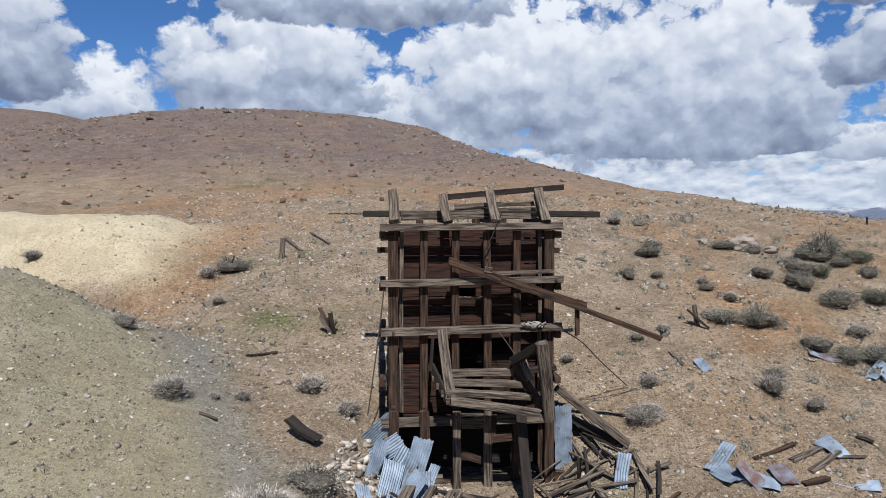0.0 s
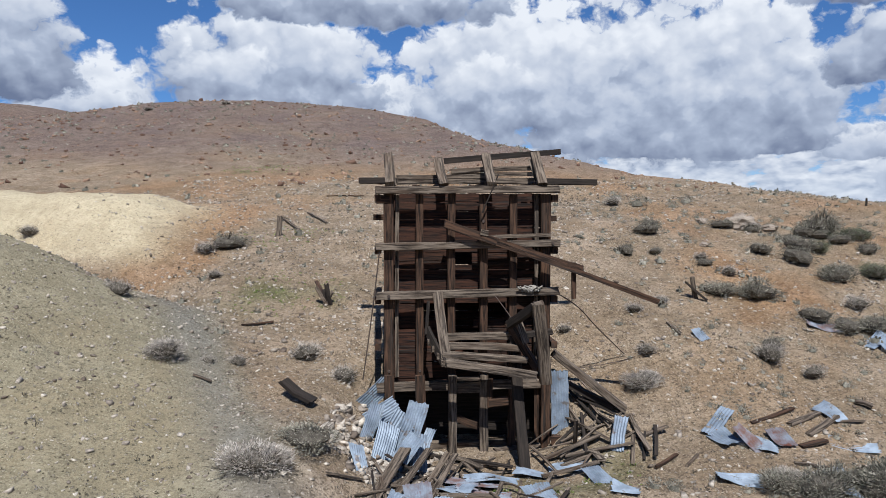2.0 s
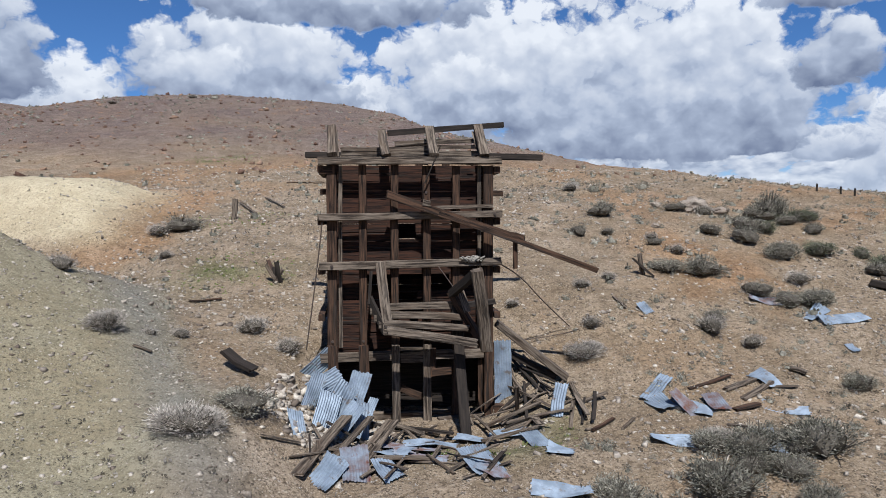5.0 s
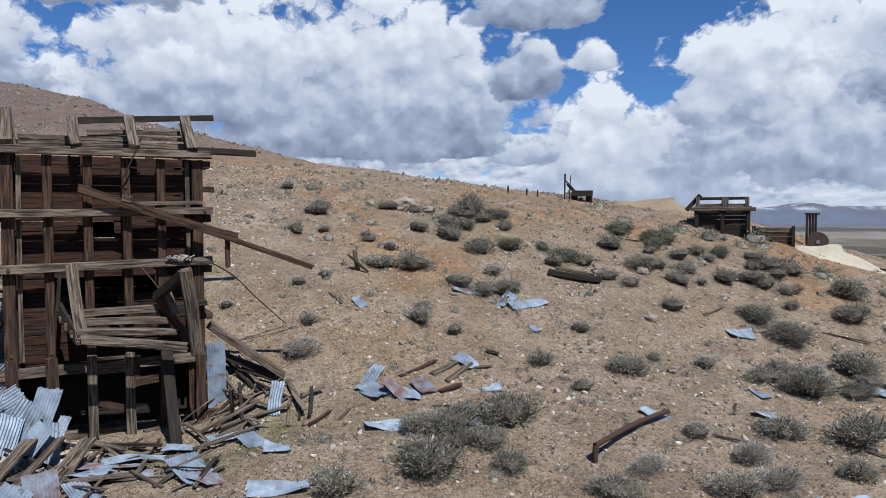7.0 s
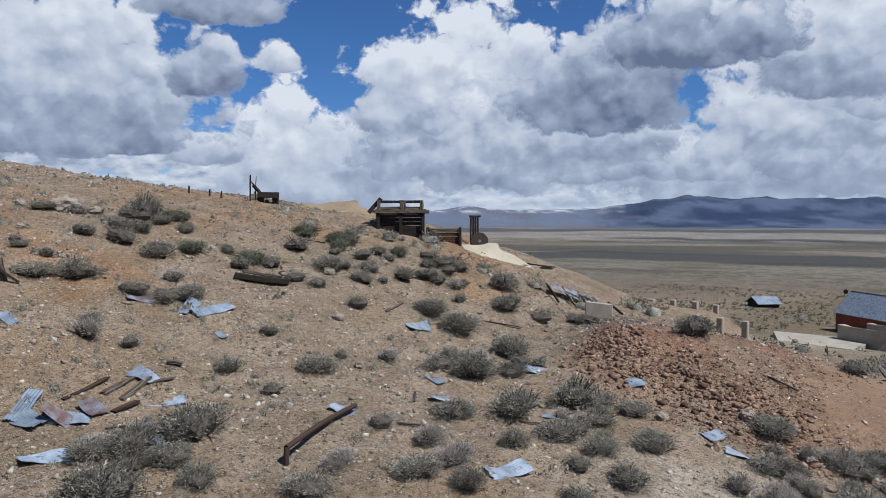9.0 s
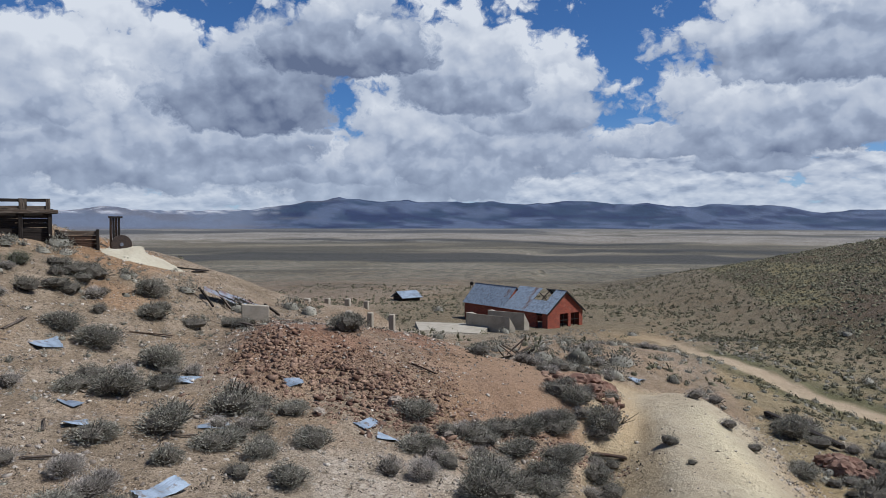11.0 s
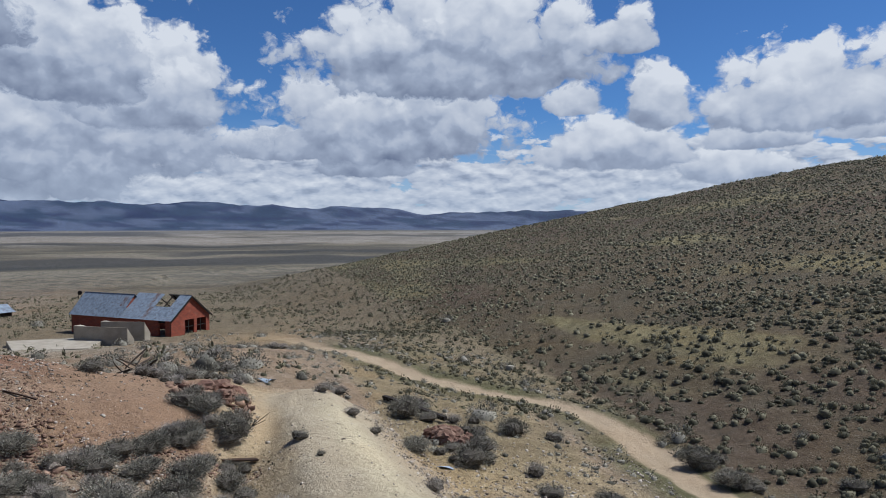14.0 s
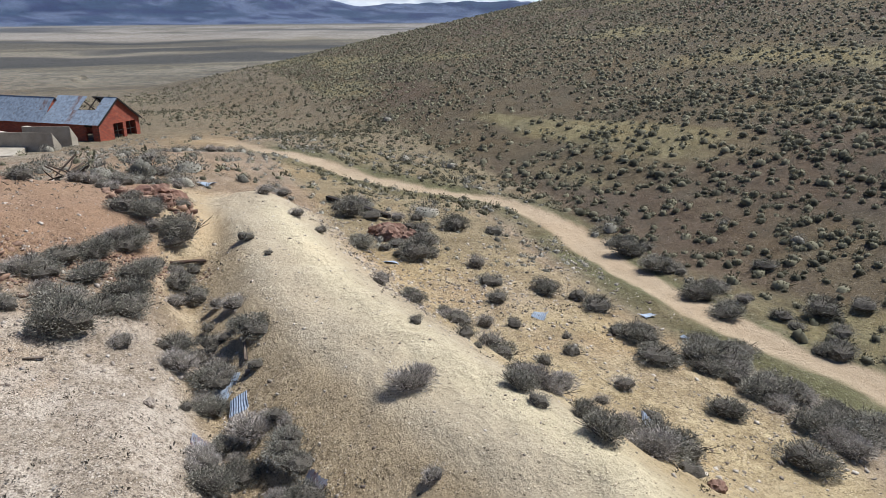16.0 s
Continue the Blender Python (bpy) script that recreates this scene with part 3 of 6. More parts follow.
def plain_material(name, colour, other, scale, rough=0.9, relief=0.3, dist=0.02, metal=0.0, spots=None):
    """A surface with two tones in patches and grain at a finer scale; spots: a third colour in blotches."""
    mat, k, b = material(name, rough)
    pos = k.node("ShaderNodeTexCoord").outputs["Object"]
    rnd = k.node("ShaderNodeObjectInfo").outputs["Random"]
    com = k.node("ShaderNodeCombineXYZ")
    k.put(com.inputs[0], k.math("MULTIPLY", rnd, 31.0))
    k.put(com.inputs[1], k.math("MULTIPLY", rnd, 17.0))
    v = k.vec("ADD", pos, com.outputs[0])
    patch, grain = k.noise(v, scale, 5.0, 0.6), k.noise(v, scale * 9, 4.0, 0.6)
    col = k.mix(k.ramp(patch, 0.35, 0.68), colour, other)
    col = k.mix(k.math("MULTIPLY", k.ramp(grain, 0.55, 0.35), 0.35), col, tuple(0.6 * c for c in colour))
    if spots:
        col = k.mix(k.ramp(k.noise(v, scale * 1.7, 6.0, 0.65), 0.56, 0.66), col, spots)
    k.put(b.inputs["Base Color"], col)
    b.inputs["Metallic"].default_value = metal
    bump(k, b, k.math("ADD", patch, k.math("MULTIPLY", grain, 0.5)), relief, dist)
    return mat


def leaf_material(name, colour, other):
    """Small matt leaves that let some light through, paler on some sprigs than on others."""
    mat, k, b = material(name, 0.8)
    isl = k.node("ShaderNodeNewGeometry").outputs["Random Per Island"]
    rnd = k.node("ShaderNodeObjectInfo").outputs["Random"]
    pos = k.node("ShaderNodeNewGeometry").outputs["Position"]
    col = k.mix(isl, colour, other)
    tone = k.math("MULTIPLY", k.math("ADD", k.math("MULTIPLY", rnd, 0.45), 0.78), k.math("ADD", k.math("ADD", k.math("MULTIPLY", k.noise(pos, 0.9, 3.0, 0.6), 0.9), k.math("MULTIPLY", k.noise(pos, 13.0, 3.0, 0.6), 1.6)), -0.25))
    com = k.node("ShaderNodeCombineColor")
    for s in com.inputs[:3]:
        k.put(s, tone)
    col = k.mix(1.0, col, com.outputs[0], "MULTIPLY")
    k.put(b.inputs["Base Color"], col)
    thin = k.node("ShaderNodeBsdfTranslucent")
    k.put(thin.inputs["Color"], col)
    both = k.node("ShaderNodeMixShader")
    both.inputs[0].default_value = 0.16
    k.put(both.inputs[1], b.outputs[0])
    k.put(both.inputs[2], thin.outputs[0])
    k.put([n for n in mat.node_tree.nodes if n.type == "OUTPUT_MATERIAL"][0].inputs[0], both.outputs[0])
    return mat


# zinc grey tinted bluer, the sky's reflection put partly into the base colour
M_ZINC = plain_material("galvanised_iron", (0.25, 0.30, 0.36), (0.13, 0.16, 0.20), 1.6, 0.6, 0.2, 0.01, 0.25, (0.13, 0.115, 0.11))
M_RUST = plain_material("rusted_iron", (0.21, 0.245, 0.29), (0.12, 0.06, 0.045), 1.5, 0.7, 0.2, 0.01, 0.15, (0.13, 0.05, 0.035))
M_SAGE = leaf_material("sage_leaves", (0.085, 0.080, 0.062), (0.33, 0.31, 0.25))
M_GREEN = leaf_material("dark_sage_leaves", (0.075, 0.085, 0.052), (0.20, 0.21, 0.14))
M_HILLSAGE = leaf_material("hillside_sage_leaves", (0.06, 0.056, 0.033), (0.185, 0.17, 0.108))
M_DRY = leaf_material("dry_twigs", (0.20, 0.178, 0.152), (0.54, 0.49, 0.43))
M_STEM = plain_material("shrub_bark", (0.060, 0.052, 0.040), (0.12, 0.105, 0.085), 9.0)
M_STONE = plain_material("field_stone", (0.21, 0.17, 0.135), (0.31, 0.265, 0.215), 2.0, 0.95, 0.5)
M_REDROCK = plain_material("red_rock", (0.15, 0.080, 0.056), (0.20, 0.13, 0.095), 1.5, 0.95, 0.6, 0.04, 0.0, (0.085, 0.04, 0.03))
M_CONCRETE = plain_material("old_concrete", (0.36, 0.32, 0.255), (0.28, 0.245, 0.19), 0.8, 0.9, 0.3)
M_CABLE = plain_material("rusty_cable", (0.05, 0.04, 0.035), (0.09, 0.06, 0.045), 9.0, 0.7)
M_ROPE = plain_material("frayed_rope", (0.27, 0.25, 0.22), (0.16, 0.145, 0.125), 9.0)
M_PALE = plain_material("pale_tailings", (0.42, 0.38, 0.29), (0.34, 0.30, 0.22), 0.7, 0.95, 0.4)
M_TAN = plain_material("tan_spoil", (0.25, 0.19, 0.12), (0.20, 0.15, 0.10), 0.7, 0.95, 0.4)


def ground_mesh():
    rad = np.concatenate([[0.0], np.geomspace(3.0, 4900, 430)])
    fine = np.arange(-42, 150, 0.5)
    head = np.radians(np.concatenate([fine, np.arange(150, 318, 3.0)]))
    n, m = len(rad), len(head)
    R_, A_ = np.meshgrid(rad, head, indexing="ij")
    X, Y = 1.5 + R_ * np.sin(A_), -0.4 + R_ * np.cos(A_)
    Z = height(X, Y)
    co = np.stack([X, Y, Z], -1).reshape(-1, 3)
    i, j = np.meshgrid(np.arange(n - 1), np.arange(m), indexing="ij")
    k = (j + 1) % m
    quads = np.stack([i * m + j, i * m + k, (i + 1) * m + k, (i + 1) * m + j], -1).reshape(-1, 4)[:, ::-1]
    me = bpy.data.meshes.new("ground")
    me.vertices.add(len(co))
    me.vertices.foreach_set("co", co.ravel())
    me.loops.add(quads.size)
    me.loops.foreach_set("vertex_index", quads.ravel())
    me.polygons.add(len(quads))
    me.polygons.foreach_set("loop_start", np.arange(0, quads.size, 4))
    me.update(calc_edges=True)
    me.validate()
    me.polygons.foreach_set("use_smooth", np.ones(len(me.polygons), bool))
    col = me.color_attributes.new("zone", "FLOAT_COLOR", "POINT")
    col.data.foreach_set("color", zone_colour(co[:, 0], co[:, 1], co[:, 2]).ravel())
    calm = me.attributes.new("calm", "FLOAT", "POINT")
    calm.data.foreach_set("value", calm_ground(co[:, 0], co[:, 1]))
    return me


ground = tagged(new("ground", ground_mesh()), "dry stony tan desert ground rising to a rubble hill", "ground", "", "structure")
ground.data.materials.append(M_SOIL)


# ---------------------------------------------------------------- timber
def link_mesh(name, bm, mat, parent=None, label="", smooth=False):
    me = bpy.data.meshes.new(name)
    bm.to_mesh(me)
    bm.free()
    for m in mat if isinstance(mat, (list, tuple)) else [mat]:
        me.materials.append(m)
    if smooth:
        me.polygons.foreach_set("use_smooth", np.ones(len(me.polygons), bool))
    ob = new(name, me)
    if parent is not None:
        ob.parent = parent
    if label:
        tagged(ob, label)
    return ob


def part(name, bm, mat, parent, label=""):
    return link_mesh(name, bm, mat, parent, label)


def empty(name, x, y, z, turn=0.0, label="", category="", group=""):
    ob = new(name)
    ob.matrix_basis = pose(x, y, z, 0, 0, turn)
    return tagged(ob, label, category, group)


def add_beam(bm, a, b, wide, thick, up=(0, 0, 1), wear=0.012, rng=random):
    """A sawn timber from a to b with worn, slightly bowed faces and chamfered edges."""
    a, b = Vector(a), Vector(b)
    ax = (b - a).normalized()
    up = Vector(up)
    if abs(ax.dot(up)) > 0.98:
        up = Vector((0, 1, 0))
    sx = ax.cross(up).normalized()
    sy = sx.cross(ax).normalized()
    n = max(2, int((b - a).length / 1.1) + 1)
    c = min(wide, thick) * 0.09
    w, t = wide / 2, thick / 2
    prof = [(-w + c, -t), (w - c, -t), (w, -t + c), (w, t - c), (w - c, t), (-w + c, t), (-w, t - c), (-w, -t + c)]
    grain = bm.loops.layers.float_vector.get("grain") or bm.loops.layers.float_vector.new("grain")
    length = (b - a).length
    rings, s0 = [], rng.random() * 50
    bow = (rng.uniform(-1, 1) * wear * 1.5, rng.uniform(-1, 1) * wear * 1.5)
    for i in range(n + 1):
        f = i / n
        arc = math.sin(math.pi * f)
        rings.append([bm.verts.new(a + ax * (length * f + rng.uniform(-wear, wear) * (i in (0, n)) * 2)
                                   + sx * (px + bow[0] * arc + rng.uniform(-wear, wear) * 0.5)
                                   + sy * (py + bow[1] * arc + rng.uniform(-wear, wear) * 0.5)) for px, py in prof])
    for i in range(n):
        for j in range(8):
            k = (j + 1) % 8
            f = bm.faces.new((rings[i][j], rings[i][k], rings[i + 1][k], rings[i + 1][j]))
            for lp, (ii, jj) in zip(f.loops, ((i, j), (i, k), (i + 1, k), (i + 1, j))):
                lp[grain] = (s0 + length * ii / n, prof[jj][0] + s0, prof[jj][1])
    for ring, flip, s in ((rings[0], True, 0), (rings[-1], False, length)):
        f = bm.faces.new(ring[::-1] if flip else ring)
        for lp in f.loops:
            q = lp.vert.co - a
            lp[grain] = (s0 + s + 3 * q.dot(sx), s0 + q.dot(sx) * 0.1, q.dot(sy) * 0.1)
    return bm


def beam(name, a, b, wide, thick, mat, parent=None, label="", up=(0, 0, 1), wear=0.012):
    return link_mesh(name, add_beam(bmesh.new(), a, b, wide, thick, up, wear), mat, parent, label)


# ---------------------------------------------------------------- ore bin
TX, TY, TZ, TURN = -1.98, 24.05, 0.0, 4.5
ore_bin = empty("ore_bin", TX, TY, TZ, TURN, "tall weathered brown timber ore bin leaning over a heap of scrap", "ore bin")
W_, D_ = 5.95, 3.2           # width and depth over the posts
for z, h, y, rise in ((8.96, 0.25, -0.10, 0.06), (7.04, 0.25, -0.12, 0.12), (5.37, 0.27, -0.12, 0.12)):
    beam("wale", (-0.16, y, z), (6.14, y, z + rise), 0.25, h, M_GREY, ore_bin, "sun-bleached horizontal timber", wear=0.02)
beam("wale", (-0.16, 0.08, 2.18), (6.14, 0.08, 2.23), 0.24, 0.32, M_GREY, ore_bin, wear=0.02)
POSTS = [0.27, 1.33, 2.44, 3.52, 4.58, 5.72]
for i, px in enumerate(POSTS):
    edge = i in (0, 5)
    foot = 2.4 if i in (2, 3) else -0.1
    beam("post", (px + random.uniform(-0.03, 0.03), 0.14, foot), (px, 0.14, 8.84), 0.34 if edge else 0.26, 0.26, M_BROWN, ore_bin, up=(0, 1, 0), wear=0.015)
    beam("back_post", (px, D_, 1.2), (px, D_, 9.3), 0.28, 0.26, M_BROWN, ore_bin, up=(0, 1, 0))
for px in (0.55, 5.40):
    beam("batten", (px, 0.24, 2.5), (px + 0.02, 0.24, 8.85), 0.13, 0.08, M_GREY, ore_bin, up=(0, 1, 0))
# plank lining, with a hole broken through above the chute
for i in range(22):
    z = 2.52 + i * 0.295
    dz, lift = random.uniform(-0.025, 0.025), random.uniform(-0.02, 0.02)
    spans = [(0.12, 5.85)]
    if 3.1 < z < 5.1:
        spans = [(0.12, 2.45 + random.uniform(-0.1, 0.15)), (3.55 + random.uniform(-0.3, 0.2), 5.85)]
    if 4.4 < z < 4.95:
        spans = [(0.12, 1.3), (4.4, 5.85)]
    if 6.3 < z < 6.75:
        spans = [(0.12, 2.4), (3.2, 5.85)]
    for s0, s1 in spans:
        beam("board", (s0, 0.56 + lift, z), (s1, 0.56 - lift, z + dz), 0.05, 0.275, M_BOARD, ore_bin, wear=0.008)
    for sx in (0.16, 5.80):
        beam("side_board", (sx, 0.60, z + dz), (sx, D_ - 0.15, z), 0.05, 0.275, M_BOARD, ore_bin, wear=0.008)
    beam("back_board", (0.2, D_ - 0.16, z), (5.76, D_ - 0.16, z), 0.05, 0.285, M_BOARD, ore_bin, wear=0.008)
for i in range(11):
    beam("floor_plank", (0.2, 0.60 + i * 0.24, 2.30), (5.75, 0.60 + i * 0.24, 2.34), 0.245, 0.07, M_BOARD, ore_bin)
# dark boards added behind the legs, only to keep the void below black
for i in range(8):
    beam("back_board", (0.2, 1.75, -0.05 + i * 0.28), (5.76, 1.75, -0.05 + i * 0.28), 0.05, 0.285, M_OLD, ore_bin)
    beam("side_board", (0.16, 0.34, -0.05 + i * 0.28), (0.16, 1.9, -0.05 + i * 0.28), 0.05, 0.27, M_OLD, ore_bin)
    beam("side_board", (5.80, 0.34, -0.05 + i * 0.28), (5.80, 1.9, -0.05 + i * 0.28), 0.05, 0.27, M_OLD, ore_bin)
for z in (3.6, 5.2, 6.9, 8.7):
    beam("side_wale", (6.02, -0.02, z), (6.02, D_ + 0.3, z), 0.22, 0.24, M_BROWN, ore_bin)
    beam("side_wale", (-0.10, -0.02, z), (-0.10, D_ + 0.3, z), 0.22, 0.24, M_BROWN, ore_bin)
beam("back_wale", (-0.3, D_ + 0.2, 8.05), (6.9, D_ + 0.2, 8.0), 0.22, 0.22, M_BROWN, ore_bin)
# deck: sloping stubs, loose rail, breast planks, long rear beam
for a, b in (((0.31, -0.25, 9.17), (0.25, 0.75, 10.25)), ((2.14, -0.25, 9.15), (2.01, 0.70, 10.07)),
             ((3.78, -0.25, 9.18), (3.70, 0.75, 10.25)), ((5.53, -0.25, 9.19), (5.46, 0.75, 10.32))):
    beam("stub", a, b, 0.32, 0.16, M_GREY, ore_bin, "bleached stub timber", up=(0, 1, 0.9), wear=0.02)
    beam("deck_joist", (a[0], -0.15, 9.18), (a[0], D_ + 0.2, 9.22), 0.24, 0.2, M_BROWN, ore_bin)
beam("strip", (0.50, 0.2, 9.13), (0.42, 0.8, 10.1), 0.09, 0.05, M_GREY, ore_bin, up=(0, 1, 0))
beam("strip", (5.42, 0.1, 9.2), (5.28, 0.8, 10.11), 0.09, 0.05, M_GREY, ore_bin, up=(0, 1, 0))
beam("rail", (2.24, 0.86, 10.03), (6.43, 0.95, 10.40), 0.06, 0.20, M_OLD, ore_bin, "dark loose rail board")
for a, b, h in (((0.57, 1.0, 9.47), (3.78, 1.0, 9.53), 0.14), ((0.57, 1.02, 9.29), (5.5, 1.0, 9.35), 0.2), ((2.5, 1.0, 9.68), (5.5, 1.0, 9.82), 0.17), ((2.5, 1.02, 9.53), (5.5, 1.02, 9.60), 0.13)):
    beam("breast_plank", a, b, 0.05, h, M_GREY, ore_bin, wear=0.02)
beam("rear_beam", (-0.85, D_ + 0.05, 9.45), (8.45, D_ + 0.05, 9.43), 0.24, 0.24, M_OLD, ore_bin, wear=0.02)
beam("beam_end", (-0.14, 0.1, 8.66), (0.3, 0.12, 8.66), 0.24, 0.3, M_BROWN, ore_bin)
beam("ledger", (3.6, -0.06, 7.36), (5.85, -0.06, 7.43), 0.08, 0.13, M_GREY, ore_bin)
# loose diagonal pole with a hanging peg
beam("pole", (2.15, -0.36, 7.83), (6.68, -0.5, 6.30), 0.12, 0.27, M_BROWN, ore_bin, "long loose plank slung across the front", wear=0.02)
beam("pole", (3.9, -0.48, 7.18), (9.27, -1.2, 5.22), 0.10, 0.18, M_BROWN, ore_bin, wear=0.02)
beam("peg", (6.53, -0.62, 6.5), (6.55, -0.62, 5.28), 0.15, 0.10, M_BROWN, ore_bin, up=(0, 1, 0))
beam("peg_knot", (6.35, -0.60, 6.42), (6.85, -0.66, 6.28), 0.16, 0.22, M_BROWN, ore_bin, wear=0.03)
beam("cleat", (3.38, -0.45, 7.55), (3.62, -0.45, 7.5), 0.14, 0.2, M_GREY, ore_bin)
# broken loading chute
beam("chute_post", (1.92, -0.35, 5.50), (2.14, -1.3, 3.42), 0.34, 0.12, M_GREY, ore_bin, "bleached leaning chute board", up=(0, 1, 0), wear=0.02)
beam("chute_side", (1.55, -0.5, 4.28), (2.06, -1.35, 3.28), 0.10, 0.3, M_OLD, ore_bin)
beam("chute_side", (1.60, -0.4, 5.2), (1.52, -0.5, 4.1), 0.10, 0.22, M_OLD, ore_bin, up=(0, 1, 0))
for a, b, h in (((2.0, -0.4, 3.97), (4.42, -0.5, 4.02), 0.22), ((2.0, -0.8, 3.76), (4.64, -0.9, 3.66), 0.22), ((2.05, -1.2, 3.54), (4.8, -1.3, 3.34), 0.20), ((2.1, -1.7, 3.37), (5.0, -1.8, 2.91), 0.26)):
    beam("slat", a, b, 0.3, h, M_GREY, ore_bin, wear=0.02)
for i in range(4):
    beam("slat_end", (1.55 + 0.14 * i, -0.62 - 0.25 * i, 3.86 - 0.19 * i), (1.85 + 0.1 * i, -0.62 - 0.25 * i, 3.86 - 0.19 * i), 0.2, 0.22, M_GREY, ore_bin)
beam("chute_arm", (4.9, -2.5, 5.36), (5.35, -1.7, 2.66), 0.38, 0.26, M_GREY, ore_bin, "heavy bleached leaning timber", up=(0, 1, 0), wear=0.025)
beam("chute_brace", (4.31, -0.7, 4.42), (4.88, -2.4, 5.28), 0.22, 0.28, M_OLD, ore_bin)
beam("chute_brace", (4.30, -0.7, 4.50), (5.38, -1.62, 2.64), 0.24, 0.24, M_BROWN, ore_bin, wear=0.02)
beam("splinter", (4.54, -1.0, 4.72), (4.78, -1.3, 3.91), 0.22, 0.05, M_GREY, ore_bin, up=(0, 1, 0), wear=0.03)
beam("floor_edge", (4.6, -0.3, 3.95), (5.9, -0.2, 4.1), 0.25, 0.2, M_OLD, ore_bin)
# gate frame and legs under the bin
for px, foot in ((2.43, -0.25), (3.52, -0.3)):
    beam("gate_leg", (px, -0.28, 2.62), (px + 0.01, -0.28, foot), 0.28, 0.26, M_GREY, ore_bin, up=(0, 1, 0), wear=0.02)
beam("gate_beam", (2.58, -0.26, 2.21), (3.38, -0.26, 2.21), 0.2, 0.36, M_GREY, ore_bin)
beam("gate_cap", (2.58, -0.2, 2.5), (3.36, -0.2, 2.51), 0.3, 0.09, M_GREY, ore_bin)
beam("short_beam", (3.66, -0.32, 1.68), (4.35, -0.34, 1.74), 0.26, 0.28, M_BROWN, ore_bin)
beam("hanger", (3.72, -0.36, 2.5), (3.72, -0.36, 1.55), 0.2, 0.14, M_BROWN, ore_bin, up=(0, 1, 0))
beam("prop", (4.50, -0.55, 4.0), (4.66, -1.9, -0.35), 0.34, 0.32, M_OLD, ore_bin, "near-black leaning prop", up=(0, 1, 0), wear=0.02)
beam("tie", (2.63, 0.3, 1.01), (3.43, 0.3, 0.67), 0.1, 0.26, M_BROWN, ore_bin)
beam("sill", (0.2, 0.5, 0.0), (5.8, 0.45, 0.02), 0.3, 0.25, M_GREY, ore_bin, wear=0.02)
beam("sill", (3.9, -0.35, -0.05), (5.9, 0.1, 0.02), 0.25, 0.25, M_GREY, ore_bin, wear=0.02)
for px in (5.42, 5.52):
    beam("door_strip", (px, 0.2, 0.0), (px, 0.2, 2.1), 0.1, 0.06, M_BROWN, ore_bin, up=(0, 1, 0))
for px, pz in ((0.27, 2.75), (1.33, 2.75), (0.27, 5.37), (3.52, 7.9), (2.43, 2.45), (3.52, 2.45), (4.3, 1.7), (5.9, 7.15)):
    bm = bmesh.new()
    bmesh.ops.create_cone(bm, cap_ends=True, segments=10, radius1=0.055, radius2=0.045, depth=0.05, matrix=Matrix.Translation((px, -0.44 if pz < 2.6 else (-0.27 if pz in (5.37, 7.15) else -0.01), pz)) @ Matrix.Rotation(radians(90), 4, "X"))
    part("bolt", bm, M_CABLE, ore_bin, "rusty iron bolt head")
# lintel blocks where upper and lower posts meet
for px in (0.27, 1.33, 5.72):
    beam("post_foot", (px, -0.10, -0.2), (px, -0.10, 2.62), 0.33, 0.2, M_BROWN, ore_bin, up=(0, 1, 0), wear=0.02)


def tube(name, points, radius, mat, parent=None, label=""):
    """A round cable or pipe through points."""
    cu = bpy.data.curves.new(name, "CURVE")
    cu.dimensions, cu.bevel_depth, cu.bevel_resolution, cu.resolution_u = "3D", radius, 2, 6
    sp = cu.splines.new("NURBS")
    sp.points.add(len(points) - 1)
    for p, q in zip(sp.points, points):
        p.co = (*q, 1)
    sp.use_endpoint_u, sp.order_u = True, 3
    tmp = bpy.data.objects.new(name, cu)
    scene.collection.objects.link(tmp)
    bpy.context.view_layer.update()
    me = bpy.data.meshes.new_from_object(tmp.evaluated_get(bpy.context.evaluated_depsgraph_get()))
    bpy.data.objects.remove(tmp)
    me.materials.clear()
    me.materials.append(mat)
    ob = new(name, me)
    if parent is not None:
        ob.parent = parent
    if label:
        tagged(ob, label)
    return ob


tube("guy_cable", [(-0.04, -0.15, 6.9), (-0.25, -0.15, 5.0), (-0.62, -0.1, 2.5)], 0.022, M_CABLE, ore_bin)
tube("hanging_cable", [(6.1, -0.2, 5.4), (6.9, 0.3, 5.0), (8.0, 1.4, 3.9), (9.4, 2.5, 2.75)], 0.022, M_CABLE, ore_bin)
tube("hanging_cable", [(3.9, -0.2, 5.35), (4.25, -0.5, 4.9), (4.5, -0.8, 4.45)], 0.018, M_CABLE, ore_bin)
tube("bent_rod", [(3.45, -0.2, 8.2), (3.72, -0.28, 8.8), (4.0, -0.2, 9.5)], 0.025, M_OLD, ore_bin)
random.seed(4)
for i in range(7):
    pts = []
    for j in range(9):
        a = j * 1.3 + i
        pts.append((4.75 + 0.14 * j * 0.6 + 0.12 * math.cos(a * 2), -0.25 + 0.12 * math.sin(a), 5.56 + 0.12 * math.sin(a * 1.7) + random.uniform(-0.05, 0.08)))
    tube("rope", pts, 0.03, M_ROPE, ore_bin, "tangle of frayed grey rope" if i == 0 else "")


# ---------------------------------------------------------------- shrubs
def blade(bm, p, d, length, wide, rng):
    """A slim leaf: one sliver, widest past its middle."""
    d = d.normalized()
    s = d.cross(Vector((rng.uniform(-1, 1), rng.uniform(-1, 1), rng.uniform(-1, 1)))).normalized() * wide
    a, b = bm.verts.new(p), bm.verts.new(p + d * length)
    bm.faces.new((a, b, bm.verts.new(p + d * length * 0.6 + s)))


